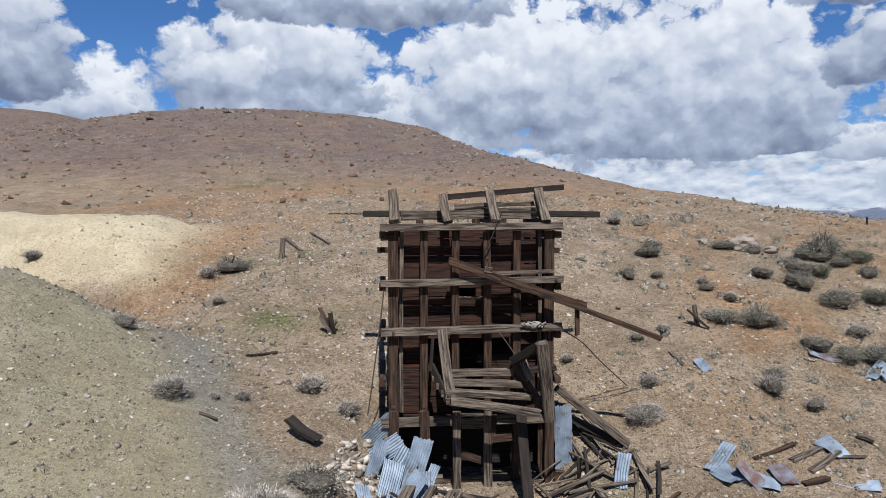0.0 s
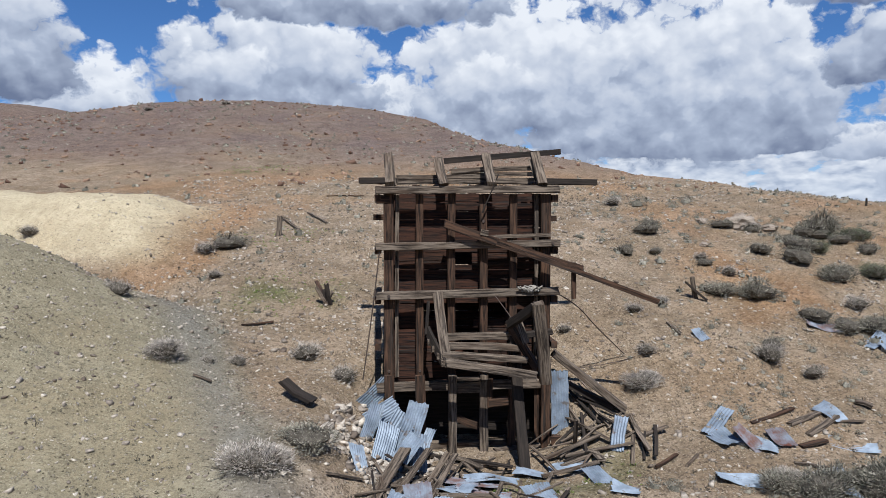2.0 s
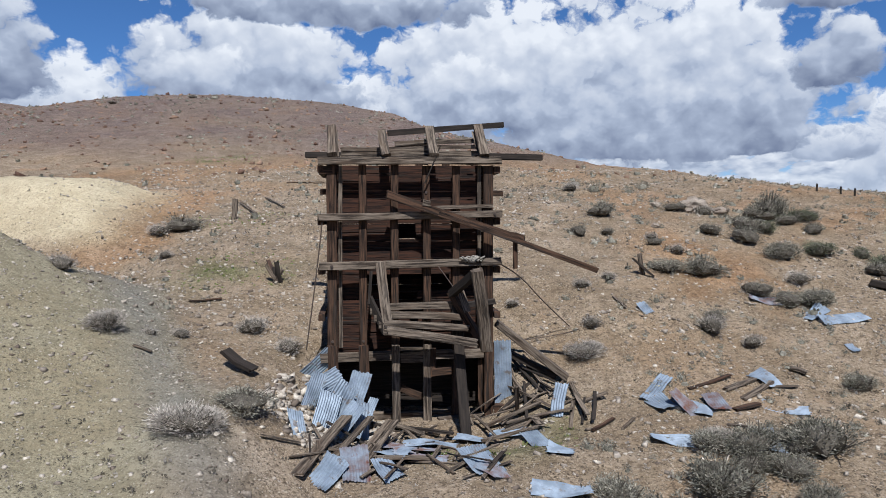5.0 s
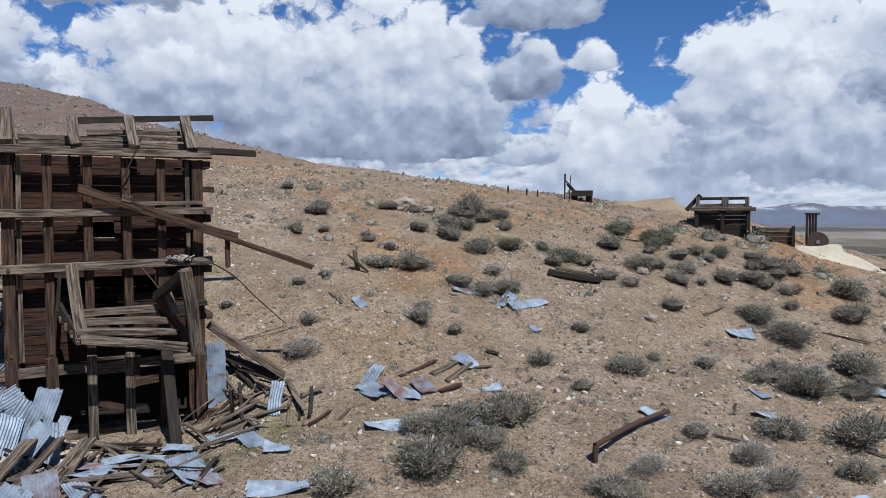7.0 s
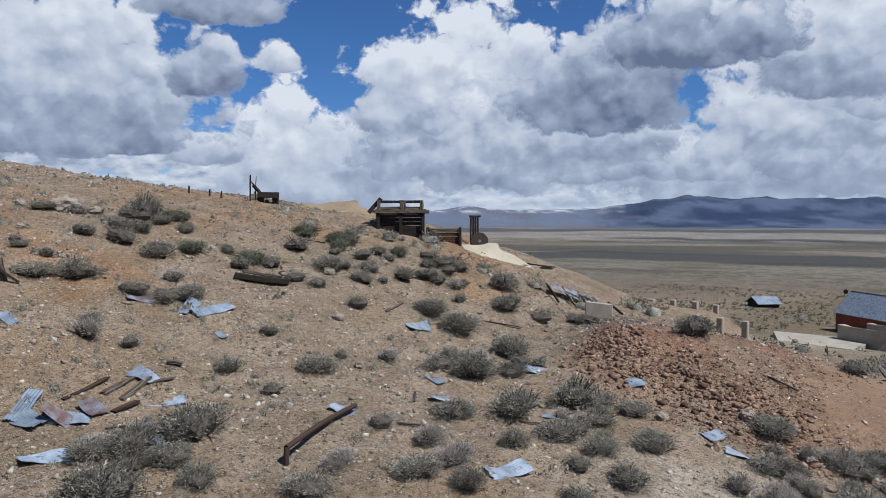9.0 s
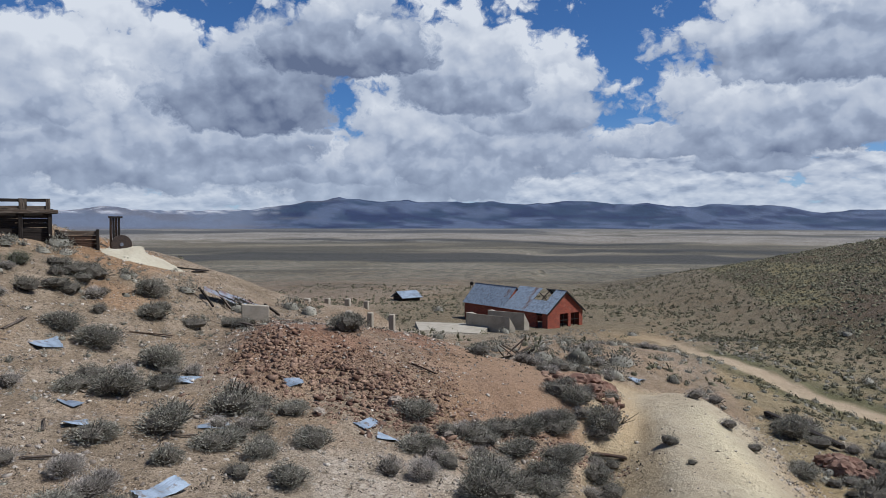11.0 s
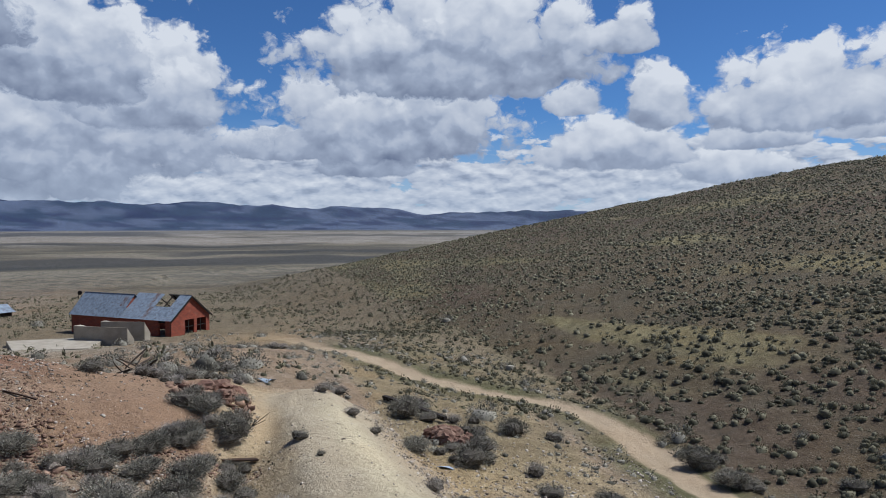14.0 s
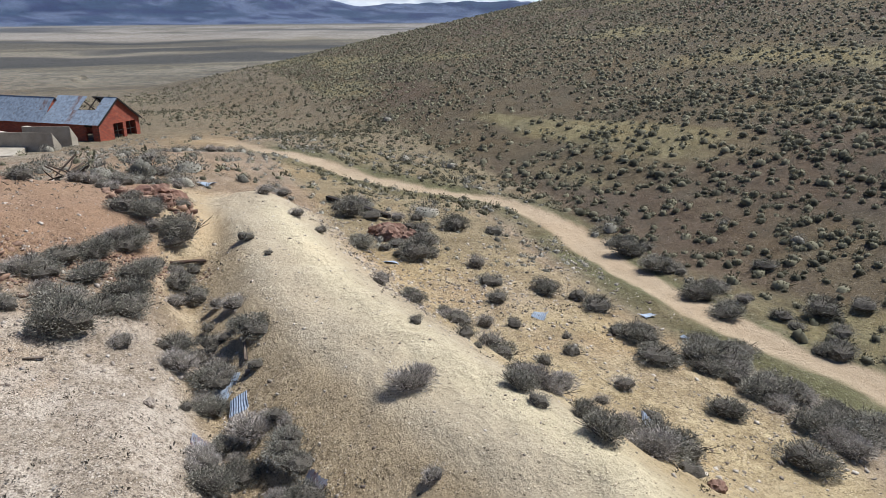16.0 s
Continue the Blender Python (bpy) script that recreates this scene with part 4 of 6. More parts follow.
def shrub(seed, mat, dry=False, flat=0.62, count=900):
    """A sage bush one metre wide: forked woody stems, a ragged crown of leaf tufts and a dark core for its inner shade.
    """
    rng = random.Random(seed)
    stems, crown = bmesh.new(), bmesh.new()
    tips = []
    for i in range(13 if dry else 11):
        a, lean = rng.uniform(0, 6.28), rng.uniform(0.1, 1.25)
        reach = rng.uniform(0.36, 0.52)
        p = Vector((rng.uniform(-0.04, 0.04), rng.uniform(-0.04, 0.04), -0.03))
        d = Vector((math.cos(a) * math.sin(lean), math.sin(a) * math.sin(lean), math.cos(lean) * flat * 1.5))
        q = p + d * reach * 0.5 + Vector((rng.uniform(-0.04, 0.04), rng.uniform(-0.04, 0.04), rng.uniform(0, 0.04)))
        for r0, r1, u, v in ((0.016, 0.011, p, q),):
            add_stick(stems, u, v, r0, r1)
        for k in range(4):
            e = q + (d + Vector((rng.uniform(-0.6, 0.6), rng.uniform(-0.6, 0.6), rng.uniform(-0.1, 0.5)))) * reach * rng.uniform(0.35, 0.6)
            e.z = max(e.z, 0.05)
            add_stick(stems, q, e, 0.009, 0.004)
            tips.append((q.lerp(e, rng.uniform(0.3, 0.6)), d))
            tips.append((e, (e - q).normalized()))
    lobes = []
    for k in range(7):
        a, r = rng.uniform(0, 6.28), rng.uniform(0.08, 0.27)
        lobes.append((Vector((math.cos(a) * r, math.sin(a) * r, rng.uniform(0.16, 0.33) - r * 0.25)), rng.uniform(0.17, 0.27)))
    lobes.append((Vector((0, 0, 0.26)), 0.27))
    # dark core added in place of shade inside the crown: one lumpy dome that fills the lobes
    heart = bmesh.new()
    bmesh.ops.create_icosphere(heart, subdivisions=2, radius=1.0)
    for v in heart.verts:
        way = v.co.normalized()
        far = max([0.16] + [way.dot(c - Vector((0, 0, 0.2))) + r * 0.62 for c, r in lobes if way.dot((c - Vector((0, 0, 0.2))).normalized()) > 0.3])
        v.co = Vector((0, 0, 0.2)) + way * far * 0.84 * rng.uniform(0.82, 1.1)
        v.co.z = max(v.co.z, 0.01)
    for i in range(count * 2):
        c, r = rng.choice(lobes)
        out = Vector((rng.gauss(0, 1), rng.gauss(0, 1), rng.gauss(0.25, 0.9))).normalized()
        p = c + out * r * (rng.random() ** 0.35) * rng.uniform(0.85, 1.12)
        if p.z < 0.02:
            p.z = rng.uniform(0.02, 0.12)
        if dry:
            blade(crown, p, out * 0.8 + Vector((rng.gauss(0, 0.3), rng.gauss(0, 0.3), rng.uniform(0.2, 0.9))), rng.uniform(0.05, 0.11), rng.uniform(0.006, 0.010), rng)
        else:
            blade(crown, p, out * 0.8 + Vector((rng.gauss(0, 0.4), rng.gauss(0, 0.4), rng.uniform(0.1, 0.9))), rng.uniform(0.028, 0.06), rng.uniform(0.010, 0.017), rng)
    return stems, crown, heart


def add_stick(bm, a, b, r0, r1, sides=3):
    ax = (b - a).normalized()
    s = ax.cross(Vector((0.3, 0.5, 0.8))).normalized()
    t = ax.cross(s)
    rings = [[bm.verts.new(c + (s * math.cos(k * 6.283 / sides) + t * math.sin(k * 6.283 / sides)) * r) for k in range(sides)] for c, r in ((a, r0), (b, r1))]
    for k in range(sides):
        j = (k + 1) % sides
        bm.faces.new((rings[0][k], rings[0][j], rings[1][j], rings[1][k]))


def mesh_of(name, bm, mat):
    me = bpy.data.meshes.new(name)
    bm.to_mesh(me)
    bm.free()
    me.materials.append(mat)
    return me


KINDS = []
for i in range(4):
    KINDS.append(("sage", "grey-green sagebrush with a ragged rounded crown on stony soil", M_SAGE, shrub(10 + i, M_SAGE, count=2500)))
for i in range(2):
    KINDS.append(("green", "dark green sagebrush with a dense low crown on the slope", M_GREEN, shrub(20 + i, M_GREEN, count=2400)))
for i in range(3):
    KINDS.append(("dry", "dry silvery grey brush of fine bare twigs", M_DRY, shrub(30 + i, M_DRY, True, 0.6, 2500)))
for i in range(3):
    KINDS.append(("small sage", KINDS[0][1], M_SAGE, shrub(40 + i, M_SAGE, count=850)))
    KINDS.append(("small dry", KINDS[6][1], M_DRY, shrub(50 + i, M_DRY, True, 0.6, 850)))
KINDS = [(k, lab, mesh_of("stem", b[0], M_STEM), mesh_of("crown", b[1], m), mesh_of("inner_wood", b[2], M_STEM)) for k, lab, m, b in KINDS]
BIN_SHRUBS = [(-9.1, 23.3, 1.3), (-12.2, 26.9, 1), (-4.7, 18, 1.5), (-3.7, 19.6, 1.4), (-5, 26.3, 1.1), (-3.4, 25, 0.9), (7.5, 25.7, 1.5), (8.1, 27.5, 1), (14.5, 32, 2.1), (12.7, 32.1, 1.7), (17, 37.5, 1.3), (18.4, 36.1, 1.9), (21.6, 40.3, 3.3), (19.4, 34, 2), (21.3, 34.2, 1.6), (16, 30, 1.5), (17.1, 29.4, 1.6), (18.3, 29.3, 1.7), (18.6, 31.3, 1.3), (12.8, 27.3, 1.3), (14.1, 26.3, 0.9), (16.8, 41.9, 1.6), (13.3, 47.7, 1.8), (12.7, 51.6, 1.5), (16.9, 48.8, 1.7), (15.4, 47, 1.2), (12.4, 41.8, 1.4), (9.8, 37.1, 1.1), (11.3, 37.1, 0.9), (13.3, 35.3, 0.9)]
BIN_SHRUBS_B = [(14, 34.2, 1), (-11.6, 38.4, 1.9), (5.2, 29, 0.7), (-12.5, 37.6, 1.1), (-22.1, 38, 0.9), (-10.9, 33.9, 0.7), (-7.9, 24.1, 0.5), (-7.1, 24.7, 0.6), (-34.4, 112.6, 1.7), (-30.9, 112.8, 1.7), (-22.3, 117, 1.5), (-44, 106.3, 1.3)]
SLOPE_SHRUBS = [(23.3, 34.1, 1), (22.6, 31.9, 1.2), (24.6, 31.8, 1.6), (24.8, 30, 1.4), (27.7, 31.1, 2.1), (26.4, 27, 1.5), (13.3, 28.1, 1), (19.9, 25.6, 1), (16.7, 23.8, 1.4), (20.1, 22.6, 1.8), (22.1, 23.2, 0.9), (17.1, 21.5, 1.1), (23.8, 22.1, 1.2), (13.1, 19.6, 2.7), (9.9, 20.1, 1.5), (9.1, 17.5, 2.3), (11.4, 18.5, 1.4), (11.4, 16.9, 1.1), (6.3, 17.2, 1.6), (30.6, 23.4, 2.4), (30.5, 25.5, 2.2), (34.2, 26.3, 1), (30.6, 20.1, 2.6), (39.1, 26.7, 2.6), (25.7, 18.9, 2.8), (21.4, 16.2, 1.7), (18.6, 17.1, 1.1), (15.2, 15.6, 1.1), (13.4, 14.7, 1.5), (16.5, 13.5, 1.6)]
SLOPE_SHRUBS_B = [(18.8, 15, 1.2), (18, 13.3, 1.3), (23.8, 14.9, 2.5), (20.7, 13, 1.2), (32.3, 29.3, 1.7), (34.2, 29.1, 1.8), (37.8, 29.8, 2.1), (39.3, 33, 2), (36.4, 34.8, 2.4), (34.2, 36.1, 1.8), (32, 37.9, 2), (33.4, 42.3, 1.7), (30.9, 30.7, 1.4), (40.8, 29.8, 1.2), (11.7, 47.9, 1.4), (11.6, 39.9, 1.7), (9.7, 31, 0.8), (8.4, 30.2, 0.9), (13.4, 36.1, 0.8), (39.2, 37.7, 3), (33.4, 45.6, 1.8)]
TERRACE_SHRUBS = [(26.8, 14.2, 2.7), (24, 12.7, 1.3), (24.1, 11.4, 1), (21.3, 10.9, 1), (19.4, 9.8, 1.1), (21.7, 9.3, 1.5), (25.2, 9.9, 1.7), (28, 12.1, 1.7), (28.1, 6.3, 1.4), (26.7, 5.2, 1.1), (25, 7, 1.2), (27.1, 3.7, 2.2), (30.1, 3, 1.9), (30.8, 5.6, 1.3), (36.7, 12.9, 2.3), (118.5, 36.3, 3.6), (43.6, 23.4, 2.7), (37.9, 23, 1.8), (36.6, 24.6, 2.4), (42.2, 26.2, 2), (49.3, 22.3, 2.6), (48.5, 20.5, 2.1), (17, 12.1, 1.2), (40.4, 34.4, 2.3), (147.5, 34.5, 3.6)]
EAST_SHRUBS = [(25.1, 5.8, 1.3), (32.7, 3.1, 1.6), (34.3, 1.8, 1.9), (28.5, 1.7, 1.9), (31.5, 0, 1.5), (36.2, -0.5, 3.2), (55.7, -1.4, 3.6), (52.6, 1.5, 3.6), (51, 3.9, 2.4), (41.9, 6.7, 2), (63.1, 8.9, 3.1), (81.6, 18.9, 2.7), (30.5, -0.7, 1.3), (34.1, -3.2, 1), (45.1, -5.5, 1.3), (50.6, -7.5, 1.4), (54.3, -5.2, 1.7), (46.4, -11.2, 3.5), (38.3, -9.7, 1.9), (37, -12.5, 2.9), (47, -16.9, 3.2), (43.1, -17.6, 2.5), (37.2, -7.3, 0.9), (39.2, -6.5, 1), (43.1, -20.4, 1.7), (35.8, -15.8, 1.3), (61.8, -26.3, 2.4), (67.8, -27.2, 2.1), (124.4, 21, 2.2), (128.9, 23.8, 2.1)]
EAST_SHRUBS_B = [(103.5, 14.1, 2.5), (89.5, 9.6, 2.5), (107.2, -4.1, 2.6), (102.5, -31.1, 2.6), (71.6, -23.5, 2.1)]
VALLEY_SHRUBS = [(17.1, -5.6, 1.3), (13.7, -4.9, 0.6), (24.7, -2.3, 1.8), (31.1, -3.8, 0.5), (24.8, 3.5, 2.7), (24.4, 1.8, 1), (25.3, 0.3, 1.5), (23.2, -0.8, 1.8), (23.8, 0.2, 1.2), (21.5, -0.6, 1.3), (19.2, -1.5, 1.3), (17.7, -2.2, 1.4), (17.2, -0.3, 1.4), (17.6, -1.1, 1), (32.4, 0.8, 1.2), (24.3, -15, 1.1), (23.3, -13.2, 0.8), (32.7, -15.3, 1.6), (30.3, -14.5, 1.3), (27, -13.7, 0.9), (27.2, -12.4, 1), (26.8, -10.7, 1.4), (21.4, -9.4, 0.5), (21.4, -7.2, 0.6), (27.8, -9.2, 1.4), (28.8, -8.2, 1.2), (29.1, -19.4, 1.8), (30.6, -19.2, 1.2), (31.4, -17.8, 1.8), (21.1, -15.4, 1.1)]
VALLEY_SHRUBS_B = [(19.1, -13, 0.7), (18.5, -14.7, 1.1), (13.2, -8.9, 1.2), (14.8, -9.4, 0.9), (16.3, -8.3, 1.1), (15.2, -8.3, 0.7), (13.1, -11.5, 0.8), (14.6, -12.2, 1), (15.3, -18.5, 2), (23.3, -18.5, 2), (23, -21, 2.4), (19.9, -21.2, 2.3), (18.6, -18.2, 1.6), (16.3, -20.9, 2.1), (16.8, -23.3, 2), (27.4, -26.5, 2.2), (30.2, -27, 2.4), (34.8, -27.5, 2.6), (38.6, -28.1, 3.1), (43.9, -30.4, 2.6), (26, -31.3, 2.4), (25, -33.1, 1.7), (32.4, -33.7, 1.9), (39, -36.5, 1.5), (33.5, -37.5, 1.6), (23.6, -30, 1.6), (25.9, -15.7, 0.5), (23.4, -23.3, 1.7), (50.3, -1.1, 2.4), (51.8, -6.8, 1.7)]
ALL_SHRUBS = BIN_SHRUBS + BIN_SHRUBS_B + SLOPE_SHRUBS + SLOPE_SHRUBS_B + TERRACE_SHRUBS + EAST_SHRUBS + EAST_SHRUBS_B + VALLEY_SHRUBS + VALLEY_SHRUBS_B
rng = random.Random(77)
# thickets: (x, y, half-widths, how many)
for cx, cy, rx, ry, n in ((22.5, -1.0, 5.0, 1.2, 24), (17.5, -1.6, 2.0, 1.0, 8), (19.5, -21.6, 4.5, 1.3, 22), (25.5, -19.5, 2.5, 1.2, 7), (36.0, -28.9, 8.0, 0.7, 14), (25.0, -28.6, 4.0, 0.7, 7), (47.8, -13.0, 2.5, 3.0, 10),
                          (23.0, -10.2, 6.0, 1.0, 8), (14.8, -11.6, 1.0, 2.0, 6), (38.0, 0.8, 2.5, 1.6, 7), (57.0, 2.5, 4.0, 3.0, 9), (10.6, 19.6, 1.8, 1.0, 7), (26.0, 12.0, 3.0, 2.0, 9), (29.5, 6.5, 2.5, 2.0, 7), (33.0, 2.2, 3.0, 1.2, 8), (31.0, -0.6, 3.0, 0.9, 7), (36.5, 0.5, 1.5, 1.5, 4), (40.3, 21.4, 0.8, 0.9, 4), (66.0, -3.0, 7.0, 3.0, 10), (74.0, -3.0, 6.0, 4.0, 8), (47.0, 3.0, 5.0, 1.8, 16), (53.0, 1.0, 5.0, 2.0, 14), (40.5, -12.8, 3.4, 2.2, 10), (29.5, 3.5, 4.0, 2.0, 6),
                          (21.3, 39.6, 3.2, 3.0, 13), (34.0, 34.0, 4.5, 2.6, 15), (27.0, 31.5, 4.0, 2.5, 9), (38.0, 29.5, 3.5, 2.5, 9), (27.5, 19.5, 3.0, 2.0, 8)):
    for _ in range(n):
        ALL_SHRUBS.append((cx + rng.uniform(-rx, rx), cy + rng.uniform(-ry, ry), rng.uniform(0.8, 1.9) * (0.62 if cx < 24 and abs(cy) < 3 else 1.0)))
sage_count, far_shrubs = 0, []
for x, y, wide in sorted(ALL_SHRUBS, key=lambda s: math.hypot(s[0] - 1.5, s[1] + 0.4)):
    green = x > 17 and y > 32 and y < 46 and rng.random() < 0.55
    dry = rng.random() < (0.75 if x < 9 and y > 12 else 0.36) and (wide < 1.5 or x < 3)
    dry = dry or (7 < x < 8.6 and 25 < y < 28)
    small = "small " if math.hypot(x, y) / max(wide, 0.45) > 21 else ""
    pick = [k for k in KINDS if k[0] == ("green" if green else small + "dry" if dry else small + "sage")]
    kind, label, stems, crown, heart = rng.choice(pick)
    if green or not dry:
        sage_count += 1
        if sage_count > 285:
            far_shrubs.append((x, y, ground_at(x, y), wide * 0.95))
            continue
    ob = new("dry_brush" if dry and not green else "sagebrush")
    wide = max(wide, 0.45) * (1.45 if x < 0 else 1.2)
    tall = wide * rng.uniform(0.72, 0.95) * (1.0 if wide < 1.6 else 0.8)
    wide = min(wide * 1.08, 2.9)
    ob.matrix_basis = pose(x, y, ground_at(x, y) - 0.03, rng.uniform(-6, 6), rng.uniform(-6, 6), rng.uniform(0, 360)) @ Matrix.Diagonal((wide * 1.02, wide * 0.95, tall, 1))
    tagged(ob, label, "shrub", "desert shrubs")
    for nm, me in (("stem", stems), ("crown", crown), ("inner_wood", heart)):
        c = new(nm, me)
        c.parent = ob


def clumps(name, places, mat, seed, label, blades=16, category="scrub", slim=1.0, long=1.0, heart=0.0):
    """Far scrub nobody could count: low ragged tufts, all in one mesh."""
    rng = np.random.default_rng(seed)
    n = len(places)
    pos = np.repeat(places[:, :3], blades, 0)
    size = np.repeat(places[:, 3], blades)
    m = n * blades
    a, e = rng.uniform(0, 2 * np.pi, m), np.arcsin(rng.uniform(0.02, 1.0, m))
    d = np.stack([np.cos(a) * np.cos(e), np.sin(a) * np.cos(e), np.sin(e)], -1)
    lump = np.repeat(rng.uniform(0.8, 1.2, (n, 3)), blades, 0) * np.array([1, 1, 0.85])
    base = pos + d * lump * (size * (0.48 - 0.14 * long) * rng.uniform(0.05, 1.0, m) ** 0.5)[:, None]
    d = d + rng.normal(size=(m, 3)) * 0.35 + np.array([0, 0, 0.35])
    tip = base + d * (size * long * rng.uniform(0.14, 0.26, m))[:, None]
    side = np.cross(d, rng.normal(size=(m, 3)))
    side /= np.linalg.norm(side, axis=1)[:, None] + 1e-9
    mid = base + (tip - base) * 0.6
    w = (size * slim * rng.uniform(0.09, 0.17, m))[:, None] * side
    co = np.stack([base, mid + w, tip, mid - w], 1).reshape(-1, 3)
    loops, starts = np.arange(len(co)), np.arange(0, len(co), 4)
    if heart:
        ring = np.arange(5) * 2 * np.pi / 5
        dome = np.concatenate([np.stack([np.cos(ring), np.sin(ring), ring * 0], -1), np.stack([0.8 * np.cos(ring + 0.6), 0.8 * np.sin(ring + 0.6), ring * 0 + 0.62], -1), [[0, 0, 0.95]]])
        tris = np.array([t for i in range(5) for t in ((i, (i + 1) % 5, 5 + i), ((i + 1) % 5, 5 + (i + 1) % 5, 5 + i), (5 + i, 5 + (i + 1) % 5, 10))])
        shape = dome[None] * (1 + rng.uniform(-0.28, 0.28, (n, 11, 1))) * rng.uniform(0.8, 1.2, (n, 1, 3)) * (places[:, 3] * heart)[:, None, None]
        turn = rng.uniform(0, 6.28, (n, 1))
        shape = np.stack([shape[..., 0] * np.cos(turn) - shape[..., 1] * np.sin(turn), shape[..., 0] * np.sin(turn) + shape[..., 1] * np.cos(turn), shape[..., 2] - 0.03], -1) + places[:, None, :3]
        more = (tris[None] + (np.arange(n) * 11)[:, None, None]).reshape(-1) + len(co)
        starts = np.concatenate([starts, len(loops) + np.arange(0, len(more), 3)])
        loops = np.concatenate([loops, more])
        co = np.concatenate([co, shape.reshape(-1, 3)])
    me = bpy.data.meshes.new(name)
    me.vertices.add(len(co))
    me.vertices.foreach_set("co", co.ravel())
    me.loops.add(len(loops))
    me.loops.foreach_set("vertex_index", loops.astype(np.int32))
    me.polygons.add(len(starts))
    me.polygons.foreach_set("loop_start", starts)
    me.update(calc_edges=True)
    me.materials.append(mat)
    return tagged(new(name, me), label, category, "", "stuff")


clumps("far_sagebrush", np.array(far_shrubs), M_SAGE, 29, "far grey-green sagebrush thickets around the ruins", 450, slim=0.12, long=0.2, heart=0.27)


def scatter(n, seed, x0, x1, y0, y1, keep, low, high):
    """n places in a stretch of the plan where keep() allows, with sizes."""
    rng = np.random.default_rng(seed)
    x, y = rng.uniform(x0, x1, n), rng.uniform(y0, y1, n)
    ok = keep(x, y, rng)
    x, y = x[ok], y[ok]
    s = low + (high - low) * rng.beta(1.6, 3.0, len(x))
    return np.stack([x, y, height(x, y), s], -1)


def off_road(x, y):
    return along(x, y, ROAD)[0] > 2.3


def hill_cover(x, y, r):
    return (y < np.interp(x, [p[0] for p in FOOT], [p[1] for p in FOOT]) - 0.4) & (fbm(x * 0.05, y * 0.05, 3, 7) + r.uniform(-0.7, 0.7, len(x)) > -0.55)


near_sage = scatter(8000, 5, 8, 110, -75, -27, lambda x, y, r: hill_cover(x, y, r) & (np.hypot(x, y) < 88), 0.4, 1.7)
clumps("hillside_scrub", near_sage, M_HILLSAGE, 1, "grey-green sage scrub on the foot of the southern hillside", 46, slim=0.26, long=0.45, heart=0.32)
far_sage = scatter(44000, 15, 8, 280, -170, -28, lambda x, y, r: hill_cover(x, y, r) & (np.hypot(x, y) < 300) & (np.hypot(x, y) > 84), 0.5, 1.6)
clumps("far_hillside_scrub", far_sage, M_HILLSAGE, 11, "dense grey-green sage scrub high on the southern hillside", 3, slim=0.7, long=0.8, heart=0.29)
mid_sage = scatter(12000, 6, 48, 260, -60, 110, lambda x, y, r: off_road(x, y) & ~hill_cover(x, y, r) & (r.uniform(0, 1, len(x)) < np.clip(0.42 + 0.5 * fbm(x * 0.03, y * 0.03, 3, 17), 0.05, 1)) & (np.hypot(x - 84, y + 6) > 7) & ~((x > 82) & (x < 102) & (y > 10) & (y < 22)) & ~((x > 104) & (x < 138) & (y > 0) & (y < 32)) & (np.hypot(x - 118, y - 1) > 6), 0.5, 1.9)
clumps("basin_scrub", mid_sage, M_HILLSAGE, 2, "scattered sage scrub on the flat below the mine", 8, slim=0.5, heart=0.27)
hill_tufts = scatter(4200, 8, -75, 45, 27, 130, lambda x, y, r: (r.uniform(0, 1, len(x)) < 0.25 + 0.5 * fbm(x * 0.06, y * 0.06, 3, 27)) & ~((x < -13) & (y > 34) & (y < 47)) & ~((np.abs(x - 1) < 5) & (y < 29)), 0.25, 0.95)
clumps("hill_tufts", hill_tufts, M_SAGE, 3, "small low tufts dotted over the rubble hill", 8, heart=0.34)
flat_sage = scatter(3600, 28, 30, 115, -29, 12, lambda x, y, r: (r.uniform(0, 1, len(x)) < 0.35 + 0.6 * fbm(x * 0.07, y * 0.07, 3, 87)) & (along(x, y, ROAD)[0] > 2.0) & (along(x, y, RIDGE)[0] > 4.5) & (np.hypot(x - 1.5, y) > 46 - 8 * (y < -10)) & (np.hypot((x - 100) / 16, (y + 4) / 5) > 1) & ~((x > 96) & (y > 6)), 0.3, 1.3)
clumps("flat_sage", flat_sage, M_SAGE, 23, "sage and dry scrub on the flat beside the track", 40, slim=0.28, long=0.45, heart=0.26)
foot_sage = scatter(1300, 33, 48, 118, -31, -12, lambda x, y, r: (along(x, y, ROAD)[0] > 2.4) & (r.uniform(0, 1, len(x)) < 0.6 + 0.5 * fbm(x * 0.08, y * 0.08, 3, 89)), 0.4, 1.5)
clumps("foot_sage", foot_sage, M_HILLSAGE, 24, "olive sage scrub along the foot of the hill", 40, slim=0.28, long=0.45, heart=0.26)
slope_sage = scatter(2600, 18, 6, 46, 6, 46, lambda x, y, r: (r.uniform(0, 1, len(x)) < 0.32 + 0.6 * fbm(x * 0.09, y * 0.09, 3, 57)) & ~((x < 9) & (y > 21) & (y < 29)), 0.2, 0.85)
clumps("slope_sage", slope_sage, M_SAGE, 13, "low young sage tufts on the stony slope", 90, slim=0.2, long=0.4, heart=0.22)
dark_tufts = scatter(26000, 19, -22, 48, -24, 62, lambda x, y, r: (r.uniform(0, 1, len(x)) < 0.3 + 0.7 * fbm(x * 0.13, y * 0.13, 3, 67)) & off_road(x, y) & (along(x, y, RIDGE)[0] > 2.6) & ~((x < -13) & (y > 34) & (y < 47)) & ~((np.abs(x - 1.2) < 3.6) & (y > 23) & (y < 28)), 0.08, 0.42)
